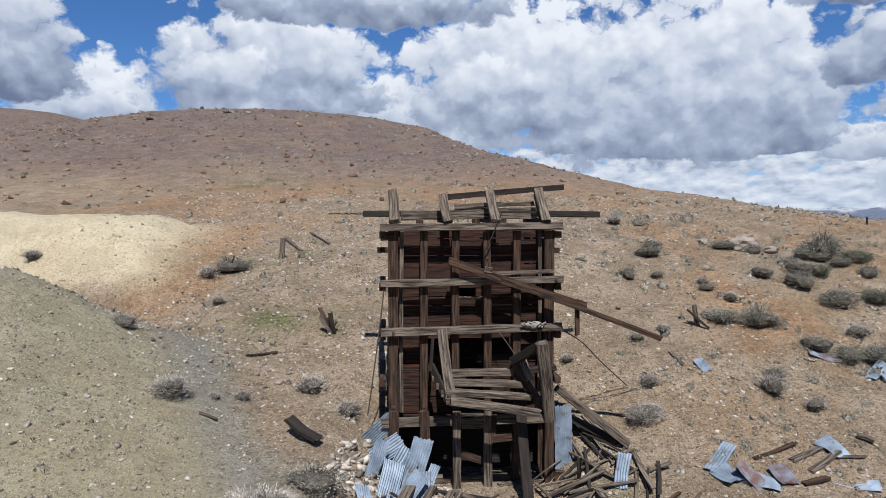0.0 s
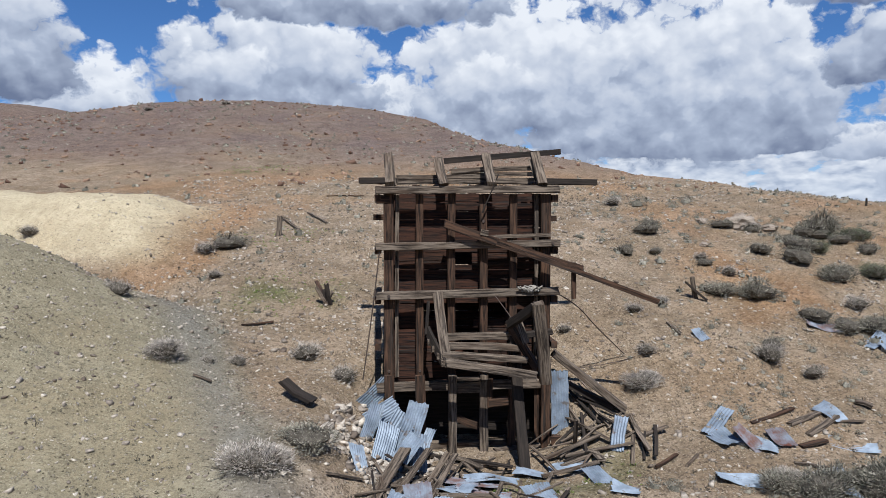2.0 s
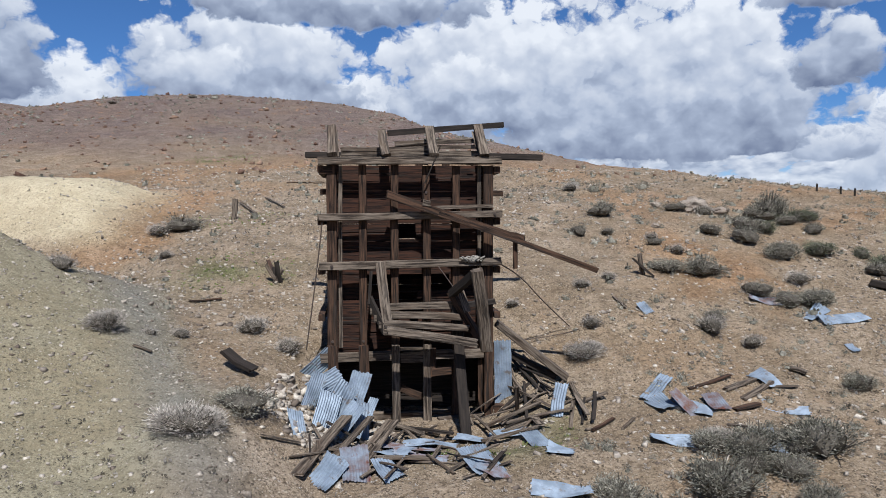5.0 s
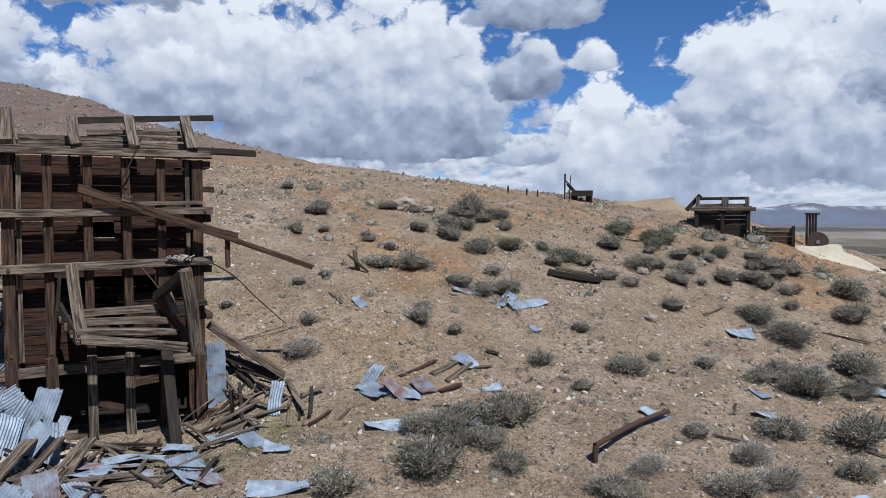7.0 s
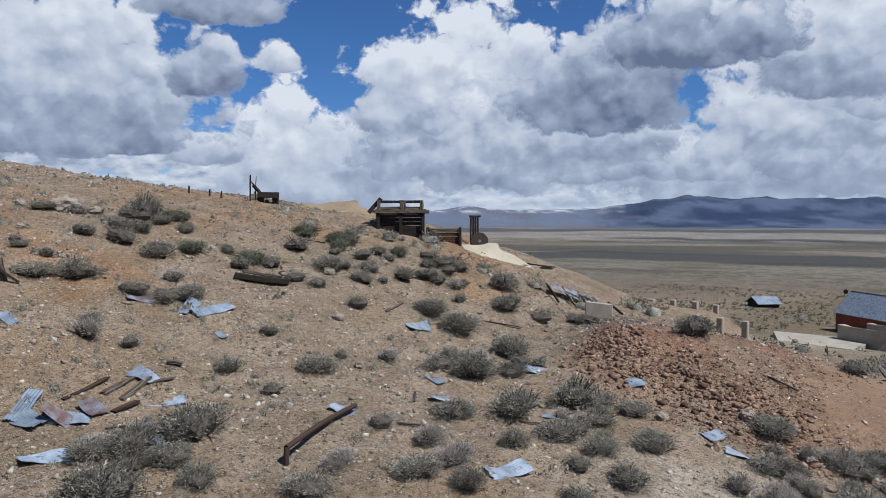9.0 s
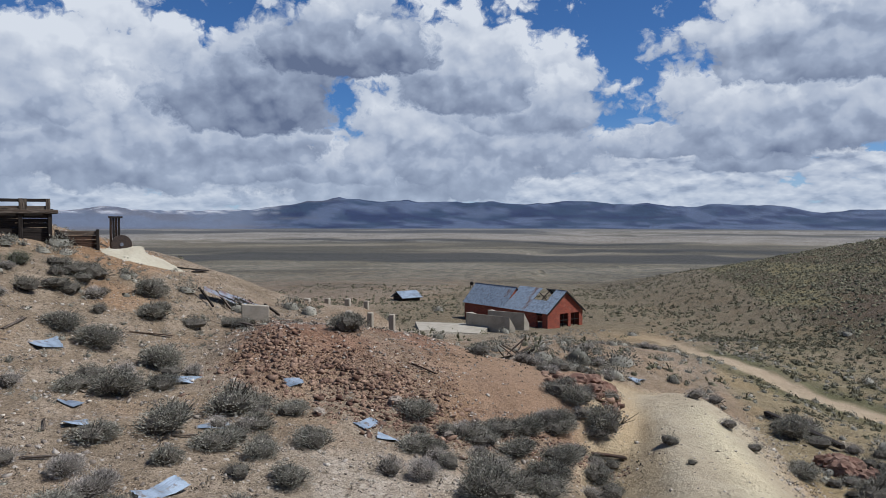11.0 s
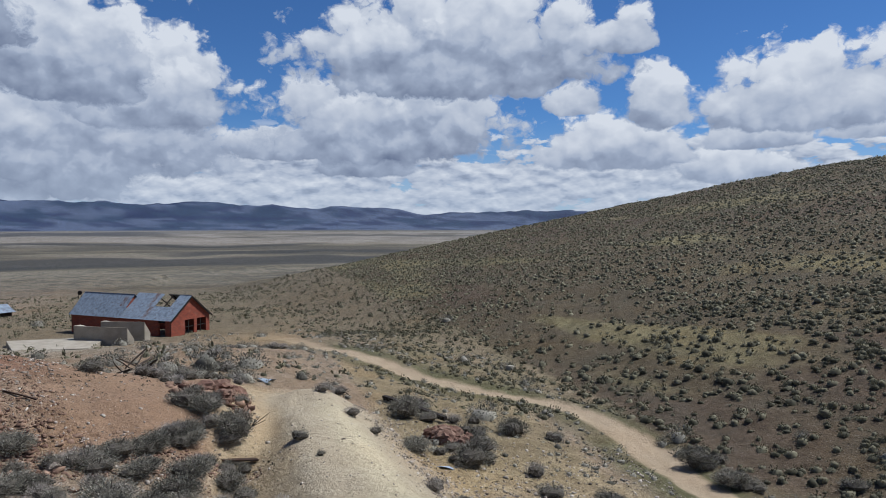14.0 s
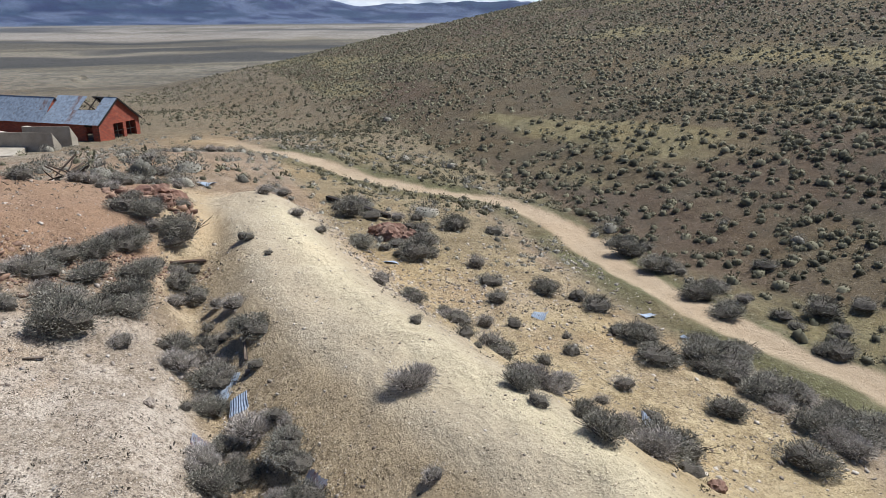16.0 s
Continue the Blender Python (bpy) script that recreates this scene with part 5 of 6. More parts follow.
clumps("dark_tufts", dark_tufts, M_STEM, 14, "small dark brown weed tufts on the stony ground", 9, "grass", slim=0.6)
dry_tufts = scatter(16000, 9, -22, 50, -24, 48, lambda x, y, r: (r.uniform(0, 1, len(x)) < 0.3 + 0.5 * fbm(x * 0.11, y * 0.11, 3, 37)) & off_road(x, y) & (along(x, y, RIDGE)[0] > 3.2) & ~((np.abs(x - 1.2) < 3.6) & (y > 23) & (y < 28)), 0.05, 0.34)
clumps("dry_tufts", dry_tufts, M_DRY, 4, "small dry grass tufts and twigs on the stony ground", 10, "grass")
seed_grass = scatter(7000, 12, -20, 9, 19, 68, lambda x, y, r: np.minimum.reduce([np.hypot(x - gx, (y - gy) * 1.3) / gw for gx, gy, gw in ((-9, 40.5, 3.0), (5.2, 21.4, 1.6), (2.8, 20.4, 1.2), (-17, 66, 4), (-7, 32, 3))]) < 1, 0.08, 0.26)
M_GRASS = leaf_material("spring_grass", (0.10, 0.16, 0.03), (0.22, 0.27, 0.08))
clumps("spring_grass", seed_grass, M_GRASS, 6, "thin patches of fresh green grass", 12, "grass", slim=0.6, long=1.5)


# ---------------------------------------------------------------- stones
def stones(name, places, mat, seed, label, rugged=0.28):
    """Angular stones lying half sunk, all in one mesh."""
    rng = np.random.default_rng(seed)
    base = np.array([(x, y, z) for x in (-0.42, 0.42) for y in (-0.42, 0.42) for z in (-0.42, 0.42)])
    tris = np.array([(0, 1, 3), (0, 3, 2), (4, 6, 7), (4, 7, 5), (0, 4, 5), (0, 5, 1), (2, 3, 7), (2, 7, 6), (0, 2, 6), (0, 6, 4), (1, 5, 7), (1, 7, 3)])
    n, k = len(places), len(base)
    co = base[None] * (1 + rng.uniform(-rugged, rugged, (n, k, 1))) + rng.uniform(-0.16, 0.16, (n, k, 3))
    spin = rng.uniform(-0.7, 0.7, (n, 1))
    co = np.stack([co[..., 0], co[..., 1] * np.cos(spin) - co[..., 2] * np.sin(spin), co[..., 1] * np.sin(spin) + co[..., 2] * np.cos(spin)], -1)
    co *= np.stack([rng.uniform(0.7, 1.35, n), rng.uniform(0.6, 1.1, n), rng.uniform(0.4, 0.85, n)], -1)[:, None]
    a = rng.uniform(0, 6.28, n)
    c, s = np.cos(a)[:, None], np.sin(a)[:, None]
    tilt = rng.uniform(-0.5, 0.5, n)[:, None]
    x, y, z = co[..., 0] * c - co[..., 1] * s, co[..., 0] * s + co[..., 1] * c, co[..., 2] + co[..., 0] * tilt
    out = np.stack([x, y, z], -1) * places[:, 3][:, None, None] + places[:, None, :3]
    faces = (tris[None] + (np.arange(n) * k)[:, None, None]).reshape(-1)
    me = bpy.data.meshes.new(name)
    me.vertices.add(n * k)
    me.vertices.foreach_set("co", out.ravel())
    me.loops.add(len(faces))
    me.loops.foreach_set("vertex_index", faces.astype(np.int32))
    me.polygons.add(len(faces) // 3)
    me.polygons.foreach_set("loop_start", np.arange(0, len(faces), 3))
    me.update(calc_edges=True)
    me.materials.append(mat)
    return tagged(new(name, me), label, "stones", "", "stuff")


def stone_material(name, dark, pale):
    mat, k, b = material(name, 0.95)
    isl = k.node("ShaderNodeNewGeometry").outputs["Random Per Island"]
    pos = k.node("ShaderNodeNewGeometry").outputs["Position"]
    col = k.mix(k.ramp(isl, 0.0, 1.0, False), dark, pale)
    col = k.mix(k.math("MULTIPLY", k.ramp(k.noise(pos, 9.0, 4.0), 0.6, 0.4), 0.4), col, tuple(0.55 * c for c in dark))
    k.put(b.inputs["Base Color"], col)
    return mat


M_PEBBLE = stone_material("mixed_stones", (0.13, 0.10, 0.078), (0.56, 0.50, 0.42))
M_RUBBLE = stone_material("red_rubble", (0.085, 0.045, 0.032), (0.34, 0.225, 0.155))
slope_st = scatter(60000, 41, -20, 48, -24, 60, lambda x, y, r: (r.uniform(0, 1, len(x)) < 0.45 + 0.5 * fbm(x * 0.09, y * 0.09, 3, 47)) & off_road(x, y) & (r.uniform(0, 1, len(x)) > 0.92 * calm_ground(x, y)), 0.025, 0.24)
stones("field_stones", slope_st, M_PEBBLE, 1, "loose pale and brown stones strewn over the ground")
hill_st = scatter(2600, 42, -70, 45, 55, 132, lambda x, y, r: r.uniform(0, 1, len(x)) < 0.6, 0.12, 0.7)
stones("hill_stones", hill_st, M_RUBBLE, 2, "brown rubble stones over the hill")


def polar(n, seed, h0, h1, r0, r1, low, high):
    rng = np.random.default_rng(seed)
    h, r = np.radians(rng.uniform(h0, h1, n)), rng.uniform(r0, r1, n)
    x, y = 1.5 + r * np.sin(h), -0.4 + r * np.cos(h)
    return np.stack([x, y, height(x, y), low + (high - low) * rng.beta(1.2, 3.5, n)], -1)


def patchy(places):
    return places[fbm(places[:, 0] * 0.35, places[:, 1] * 0.35, 3, 141) > -0.05]


def spill(n, seed):
    """Coarse broken rock run down the face of the terrace."""
    rng = np.random.default_rng(seed)
    u = rng.uniform(0, 1, n)
    x = np.interp(u, [0, 0.4, 1], [33.6, 33.4, 31.6]) + rng.normal(0, 0.9, n) - rng.exponential(1.0, n)
    y = np.interp(u, [0, 0.4, 1], [16.8, 12.5, 6.0]) + rng.normal(0, 0.7, n)
    return np.stack([x, y, height(x, y), 0.05 + 0.42 * rng.beta(1.0, 4.6, n)], -1)


stones("red_rubble", np.concatenate([patchy(polar(2600, 43, 60, 78, 29.0, 36.5, 0.03, 0.20)), spill(2600, 48), patchy(polar(1100, 44, 78, 92, 28.5, 32, 0.04, 0.26)), polar(300, 45, 85, 91, 37, 42, 0.1, 0.8)]), M_RUBBLE, 3, "broken red and tan waste rock below the terrace", 0.5)
dump_st = scatter(2500, 46, -24, -3, 10, 30, lambda x, y, r: r.uniform(0, 1, len(x)) < 0.9, 0.03, 0.16)
stones("dump_gravel", dump_st, M_PEBBLE, 4, "grey gravel on the flank of the waste dump")
ridge_st = scatter(3000, 47, 6, 46, -10.5, -0.5, lambda x, y, r: r.uniform(0, 1, len(x)) > 0.8 * calm_ground(x, y), 0.02, 0.13)
stones("ridge_gravel", ridge_st, M_PEBBLE, 5, "small stones on the long dump ridge")


def boulder(seed, x, y, size, mat, name, label, flat=0.7):
    rng = random.Random(seed)
    bm = bmesh.new()
    bmesh.ops.create_icosphere(bm, subdivisions=3, radius=0.5)
    off = Vector((rng.uniform(0, 50), rng.uniform(0, 50), rng.uniform(0, 50)))
    for v in bm.verts:
        n = noise.cell(v.co * 4.5 + off) * 0.16 + noise.cell(v.co * 8 + off) * 0.07 + noise.noise(v.co * 3 + off) * 0.2
        v.co = v.co * (1 + n)
        v.co.z *= flat
    ob = link_mesh(name, bm, mat)
    ob.matrix_basis = pose(x, y, ground_at(x, y) + size * flat * 0.22, rng.uniform(-12, 12), rng.uniform(-12, 12), rng.uniform(0, 360)) @ Matrix.Diagonal((size, size * rng.uniform(0.7, 1), size, 1))
    return tagged(ob, label, "rock", "loose boulders")


for i, (x, y, s) in enumerate([(17.9, 42.3, 1.7), (19.4, 41.6, 0.8), (16.0, 43.2, 0.6), (14.2, 38.0, 0.5), (28.8, 11.3, 0.55), (26.4, 12.6, 0.4), (22.0, 22.0, 0.5), (24.3, 26.0, 0.6), (31.5, 8.8, 0.6), (30.2, 6.1, 0.5), (12.5, -11.8, 0.5), (20.6, 1.0, 0.4), (27.5, 30.5, 0.7)]):
    boulder(i, x, y, s, M_STONE if i != 10 else M_REDROCK, "boulder", "pale weathered boulder half sunk in the slope" if i != 10 else "dark red-brown boulder on the dump flank")
for i, (x, y, s) in enumerate([(40.3, -12.0, 1.3), (41.2, -12.8, 1.4), (39.7, -13.0, 1.0), (41.6, -11.6, 1.1), (42.4, -12.4, 1.0), (40.7, -13.6, 0.9), (41.0, -12.2, 1.6), (40.0, -12.6, 0.8)]):
    boulder(60 + i, x, y, s, M_REDROCK, "outcrop_rock", "jagged red rock outcrop among sagebrush by the track", 0.85)
for i, (x, y, s) in enumerate([(41, 1.2, 1.6), (42.3, 0.6, 1.8), (43.4, -0.4, 1.5), (40.0, 0.2, 1.2), (44.2, 0.8, 1.2)]):
    boulder(80 + i, x, y, s, M_REDROCK, "bank_rock", "reddish bank rock below the terrace", 0.5)


# ---------------------------------------------------------------- scrap iron and loose timber
def corrugated(wide, length, seed, bend=0.15, mat=None, name="iron_sheet"):
    """A battered corrugated sheet: ribs along its length, bent and dented."""
    rng = random.Random(seed)
    ribs = max(5, int(wide / 0.085))
    nx, ny = ribs * 4, max(4, int(length / 0.22))
    off = Vector((rng.uniform(0, 90), rng.uniform(0, 90), 0))
    curl, twist = rng.uniform(-1, 1) * bend, rng.uniform(-1, 1) * bend
    bm = bmesh.new()
    grid = []
    for j in range(ny + 1):
        row = []
        for i in range(nx + 1):
            u, v = i / nx - 0.5, j / ny - 0.5
            z = 0.014 * math.sin(i * math.pi / 2) + curl * (4 * v * v - 0.4) * length * 0.25 + twist * u * v * wide * 2
            q = Vector((u * wide * 1.3, v * length * 1.3, 0)) + off
            z += bend * 0.30 * noise.noise(q)
            x = u * wide + 0.03 * noise.noise(q * 2.0)
            y = v * length * (1 + 0.03 * noise.noise(Vector((u * 7, off.x, 0))))
            if j in (0, ny):
                y += 0.07 * noise.noise(Vector((u * 9, off.y + j, 0)))
            row.append(bm.verts.new((x, y, z)))
        grid.append(row)
    for j in range(ny):
        for i in range(nx):
            bm.faces.new((grid[j][i], grid[j][i + 1], grid[j + 1][i + 1], grid[j + 1][i]))
    ext = bmesh.ops.extrude_face_region(bm, geom=bm.faces[:])
    for g in ext["geom"]:
        if isinstance(g, bmesh.types.BMVert):
            g.co.z += 0.004
    ob = link_mesh(name, bm, mat or (M_RUST if rng.random() < 0.28 else M_ZINC))
    return ob


def lay_sheet(x, y, wide, length, seed, turn=None, tip=None, lift=0.05, bend=0.15, mat=None, label="bent sheet of corrugated galvanised iron lying on the ground", roll=0.0):
    rng = random.Random(seed * 7 + 1)
    ob = corrugated(wide, length, seed, bend, mat)
    turn = rng.uniform(0, 180) if turn is None else turn
    e = 0.4
    sx, sy = (ground_at(x + e, y) - ground_at(x - e, y)) / (2 * e), (ground_at(x, y + e) - ground_at(x, y - e)) / (2 * e)
    n = Vector((-sx, -sy, 1)).normalized()
    lie = Vector((0, 0, 1)).rotation_difference(n).to_matrix().to_4x4()
    tip = rng.uniform(-8, 8) if tip is None else tip
    ob.matrix_basis = Matrix.Translation((x, y, ground_at(x, y) + lift)) @ lie @ pose(0, 0, 0, tip, roll, turn)
    return tagged(ob, label, "iron sheet", "scrap iron sheets")


SLOPE_SHEETS = [(9.42, 23.57, 0.55, 1.9, -42), (9.3, 22.7, 0.8, 1.0, 20), (10.3, 22.5, 0.75, 1.4, 60), (11.1, 22.6, 0.7, 1.0, 10), (9.1, 20.5, 0.7, 1.9, 80), (11.5, 20.2, 1.1, 2.3, -14),
                (13.5, 24.1, 0.8, 1.1, 30), (13.4, 22.5, 0.7, 1.6, 70), (16.1, 29.4, 0.6, 1.5, 75), (17.7, 28.4, 0.7, 1.5, -60), (10.6, 28.5, 0.5, 0.8, 20), (17.9, 26.1, 0.4, 0.6, 10),
                (18.6, 27.9, 0.7, 2.4, 100), (28.3, 24.3, 0.8, 1.6, 80), (18.2, 18.7, 0.8, 1.1, 30), (29.2, 18.2, 0.95, 2.3, 35)]
EAST_SHEETS = [(22.0, 17.4, 0.6, 0.9, 50), (23.9, 19.3, 0.6, 1.0, 0), (25.1, 14.0, 0.75, 1.3, 30), (19.0, 12.0, 0.8, 1.7, 70), (29.1, 9.3, 0.7, 1.5, 75), (28.2, 8.1, 0.5, 1.0, 20),
               (30.8, 13.4, 0.6, 0.9, 40), (36.1, -10.8, 0.6, 1.0, 15), (51.4, -2.5, 0.8, 1.6, 60), (22.3, -1.0, 0.75, 2.0, 60), (21.1, -1.4, 0.7, 0.9, 80), (19.1, -0.2, 0.7, 1.0, 85),
               (15.7, -2.4, 0.7, 1.2, 20), (28.6, -15.9, 0.7, 1.5, 50), (27.8, -21.6, 0.5, 0.9, 10), (24.9, -21.5, 0.45, 0.6, 30), (5.4, 20.0, 0.7, 0.9, 70), (5.0, 17.9, 0.9, 1.8, 80)]
for i, (x, y, w, l, a) in enumerate(SLOPE_SHEETS + EAST_SHEETS):
    lay_sheet(x, y, w * 0.9, l * 0.88, 100 + i, a, lift=0.07, bend=0.18 + 0.05 * (i % 5))
lay_sheet(10.0, 22.45, 0.6, 1.1, 190, 48, 28, 0.25, 0.2, M_RUST, "rust-red corrugated sheet propped on other scrap")
drum = corrugated(0.9, 1.5, 200, 1.1)
drum.matrix_basis = pose(15.74, -12.8, ground_at(15.74, -12.8) + 0.25, 0, 0, 70)
tagged(drum, "curled pale iron sheet half hidden in brush", "iron sheet", "scrap iron sheets")
gz = ground_at(-4.5, 22.5)
tagged(beam("timber", (-5.05, 22.9, gz + 0.62), (-3.95, 22.2, gz + 0.12), 0.42, 0.12, M_OLD, wear=0.04), "dark splintered slab of timber lying on the bank", "timber", "fallen timbers")

# heap of iron at the foot of the bin: (x, y, width, length, turn, tip, lift)
HEAP = [(-2.2, 24.1, 0.6, 1.3, 5, 75, 0.75), (-1.5, 23.1, 0.75, 1.7, 8, 68, 0.75), (-0.95, 23.2, 0.7, 2.2, -14, 66, 0.9), (-1.7, 22.3, 0.8, 1.3, 25, 48, 0.55), (-1.15, 22.2, 0.6, 1.6, -28, 55, 0.5),
        (-0.6, 22.6, 0.5, 1.3, 20, 60, 0.5), (-2.2, 22.7, 0.6, 1.4, 35, 52, 0.6), (-1.3, 22.8, 0.45, 1.5, -5, 70, 0.7), (-0.45, 23.3, 0.45, 1.1, -40, 58, 0.6), (-1.9, 23.5, 0.65, 1.2, -20, 58, 0.8)]
for i, (x, y, w, l, a, tip, lift) in enumerate(HEAP):
    lay_sheet(x, y, w, l, 300 + i, a, tip, lift, 0.12, M_ZINC, "torn pale blue corrugated sheet standing in the scrap heap")
FRONT = [(0.9, 20.9, 0.8, 2.0, 80, 8, 0.15), (0.4, 20.1, 0.7, 1.3, 60, -6, 0.15), (1.7, 21.3, 0.7, 1.8, 100, 10, 0.16), (1.3, 20.0, 0.7, 1.6, 85, 5, 0.12), (-0.5, 19.1, 0.8, 1.3, 12, 22, 0.25), (-1.2, 18.5, 0.7, 1.2, -20, 15, 0.2),
         (0.4, 19.0, 0.6, 1.0, 30, 10, 0.15), (3.0, 19.3, 0.95, 1.3, 25, 14, 0.2), (4.3, 22.4, 0.8, 1.5, 80, 5, 0.12), (4.9, 21.4, 0.6, 0.9, 20, 15, 0.15), (2.9, 22.0, 0.6, 1.0, 70, 8, 0.12), (5.9, 22.8, 0.45, 1.2, -28, 25, 0.35), (3.2, 18.9, 0.7, 1.1, 40, 6, 0.1), (-2.3, 20.4, 0.6, 1.0, 40, 20, 0.2)]
for i, (x, y, w, l, a, tip, lift) in enumerate(FRONT):
    lay_sheet(x, y, w, l, 340 + i, a, tip, lift, 0.22, M_RUST if i in (4,) else None, "crumpled corrugated sheet among broken boards")
lean = corrugated(0.62, 2.35, 390, 0.04, M_ZINC)
lean.matrix_basis = Matrix.Translation((4.22, 24.35, 1.52)) @ pose(0, 0, 0, 84, 0, 4)
tagged(lean, "upright corrugated iron sheet leaning on the corner of the bin", "iron sheet", "scrap iron sheets")


def lay_board(x1, y1, x2, y2, wide, thick=0.06, z1=0.05, z2=0.05, mat=None, name="board", label="weathered grey board lying on the ground", group="loose boards"):
    a = (x1, y1, ground_at(x1, y1) + z1)
    b = (x2, y2, ground_at(x2, y2) + z2)
    ob = beam(name, a, b, wide, thick, mat or M_GREY, wear=0.02)
    return tagged(ob, label, "board" if name == "board" else "timber", group)


BIN_BOARDS = [(-1.9, 17.9, -1.05, 22.3, 0.36), (-1.18, 19.6, -0.31, 22.6, 0.22), (-0.52, 19.6, 0.29, 22.4, 0.22), (-0.23, 19.4, 0.54, 22.0, 0.18), (-0.23, 23.6, 2.35, 22.3, 0.18), (0.46, 23.4, 1.36, 22.2, 0.2),
              (-1.38, 20.0, -0.74, 20.15, 0.14), (3.48, 23.0, 5.36, 23.2, 0.18), (3.96, 22.5, 7.58, 23.17, 0.16), (6.53, 23.8, 6.64, 21.9, 0.16), (4.2, 23.0, 6.25, 22.4, 0.16), (5.06, 22.75, 5.16, 22.0, 0.27), (3.24, 21.6, 5.04, 21.9, 0.17), (1.69, 19.7, 0.08, 19.5, 0.2)]
for i, (x1, y1, x2, y2, w) in enumerate(BIN_BOARDS):
    lay_board(x1, y1, x2, y2, w, 0.07, 0.12, 0.75 if i < 4 else 0.25, M_GREY if i != 4 else M_OLD, label="long weathered plank leaning out of the scrap heap" if i < 4 else "weathered plank on the scrap heap")
SLOPE_BOARDS = [(10.56, 23.56, 12.3, 24.3, 0.22), (11.75, 23.4, 13.1, 24.1, 0.26), (12.14, 22.9, 13.6, 23.9, 0.3), (11.6, 22.3, 12.5, 22.5, 0.3), (11.0, 21.5, 11.8, 21.1, 0.15), (9.5, 29.3, 9.8, 28.5, 0.15), (-8.1, 28.7, -6.9, 29.1, 0.2),
                (-8.0, 22.8, -7.4, 22.8, 0.14), (7.6, 21.3, 8.1, 21.8, 0.12), (6.65, 21.3, 7.5, 21.9, 0.15), (14.8, 24.8, 15.2, 24.5, 0.4), (13.5, 23.7, 14.5, 23.8, 0.15), (-8.3, 51.2, -5.6, 51.4, 0.22), (-8.6, 45.7, -7, 43.3, 0.18), (-10, 44.4, -8.4, 42, 0.18), (-5.8, 33, -5, 31, 0.22)]
EAST_BOARDS = [(19.1, 16.9, 19.7, 15.8, 0.12), (27.6, 26, 29.4, 26.5, 0.2), (29.2, 35.5, 30.4, 34.3, 0.22), (21.1, 17.9, 21.9, 18.6, 0.11), (27.1, 18.9, 28.7, 18.4, 0.16), (32.6, 29.6, 33.8, 29.1, 0.18), (26.6, 18.6, 28.7, 18.5, 0.2),
               (40.9, 22.4, 37.8, 19.1, 0.25), (35, 9, 34.8, 7.7, 0.14), (23.2, 14.5, 23.8, 13.9, 0.11), (39.9, 22, 39, 20.1, 0.25), (34, 0.2, 34.6, -1.3, 0.38), (24.7, -2, 23.2, -1.9, 0.13), (23, 4.3, 23.1, 3.8, 0.1), (33.6, 24, 35.2, 22.6, 0.2), (24.5, 33, 26, 32.2, 0.16)]
for i, (x1, y1, x2, y2, w) in enumerate(SLOPE_BOARDS + EAST_BOARDS):
    lay_board(x1, y1, x2, y2, w * 0.8, 0.05 if w < 0.25 else 0.09, 0.05, 0.09, M_GREY if i % 3 else M_BROWN)
RIGHT = [(4.4, 26.2, 5.5, 23.9, 0.2), (4.5, 25.0, 5.1, 23.7, 0.15), (4.9, 25.9, 5.8, 23.5, 0.17), (5.5, 24.0, 6.6, 22.8, 0.18), (4.4, 24.4, 5.9, 22.6, 0.2), (4.6, 25.4, 4.7, 24.0, 0.17), (5.0, 24.9, 6.2, 24.0, 0.14), (4.8, 25.5, 6.3, 24.6, 0.16), (5.2, 26.0, 5.9, 24.6, 0.12)]
for i, (x1, y1, x2, y2, w) in enumerate(RIGHT):
    lay_board(x1, y1, x2, y2, w * 0.62, 0.04, 0.30, 0.08, M_GREY if i % 3 else M_OLD, label="broken plank in the pile beside the bin")
tagged(beam("timber", (4.05, 24.9, 3.25), (6.5, 24.35, ground_at(6.5, 24.35) + 0.12), 0.36, 0.24, M_GREY, wear=0.02), "heavy bleached timber sloping down from the bin", "timber", "fallen timbers")
tagged(beam("timber", (4.1, 25.3, 2.3), (6.15, 24.6, ground_at(6.15, 24.6) + 0.1), 0.34, 0.2, M_OLD, wear=0.02), "dark timber sloping beneath a bleached one", "timber", "fallen timbers")
tagged(beam("timber", (3.9, 24.2, 0.35), (5.1, 24.15, 0.4), 0.36, 0.34, M_BROWN, wear=0.03), "short squared log lying beside the bin", "timber", "fallen timbers")
tagged(beam("timber", (21.6, 30.8, ground_at(21.6, 30.8) + 0.2), (24.0, 29.5, ground_at(24, 29.5) + 0.2), 0.36, 0.3, M_OLD, wear=0.03), "dark heavy timber lying on the slope", "timber", "fallen timbers")
tagged(beam("timber", (22.3, 31.1, ground_at(22.3, 31.1) + 0.3), (23.8, 29.9, ground_at(23.8, 29.9) + 0.35), 0.24, 0.16, M_GREY, wear=0.03), "grey timber resting beside a dark one", "timber", "fallen timbers")
tagged(beam("stake", (4.62, 23.7, 0.2), (4.5, 22.9, 1.4), 0.13, 0.06, M_GREY, up=(0, 1, 0)), "thin grey stake standing in the planks", "stake", "stakes")
tagged(beam("stake", (11.5, 31.6, ground_at(11.5, 31.6) - 0.1), (11.3, 31.5, ground_at(11.5, 31.6) + 0.95), 0.2, 0.1, M_GREY, up=(0, 1, 0)), "pale broken stake standing in the slope", "stake", "stakes")
tagged(beam("stake", (11.0, 31.5, ground_at(11, 31.5) + 0.7), (11.9, 31.3, ground_at(11.9, 31.3) + 0.05), 0.14, 0.1, M_OLD), "dark stick crossing a pale stake", "stake", "stakes")
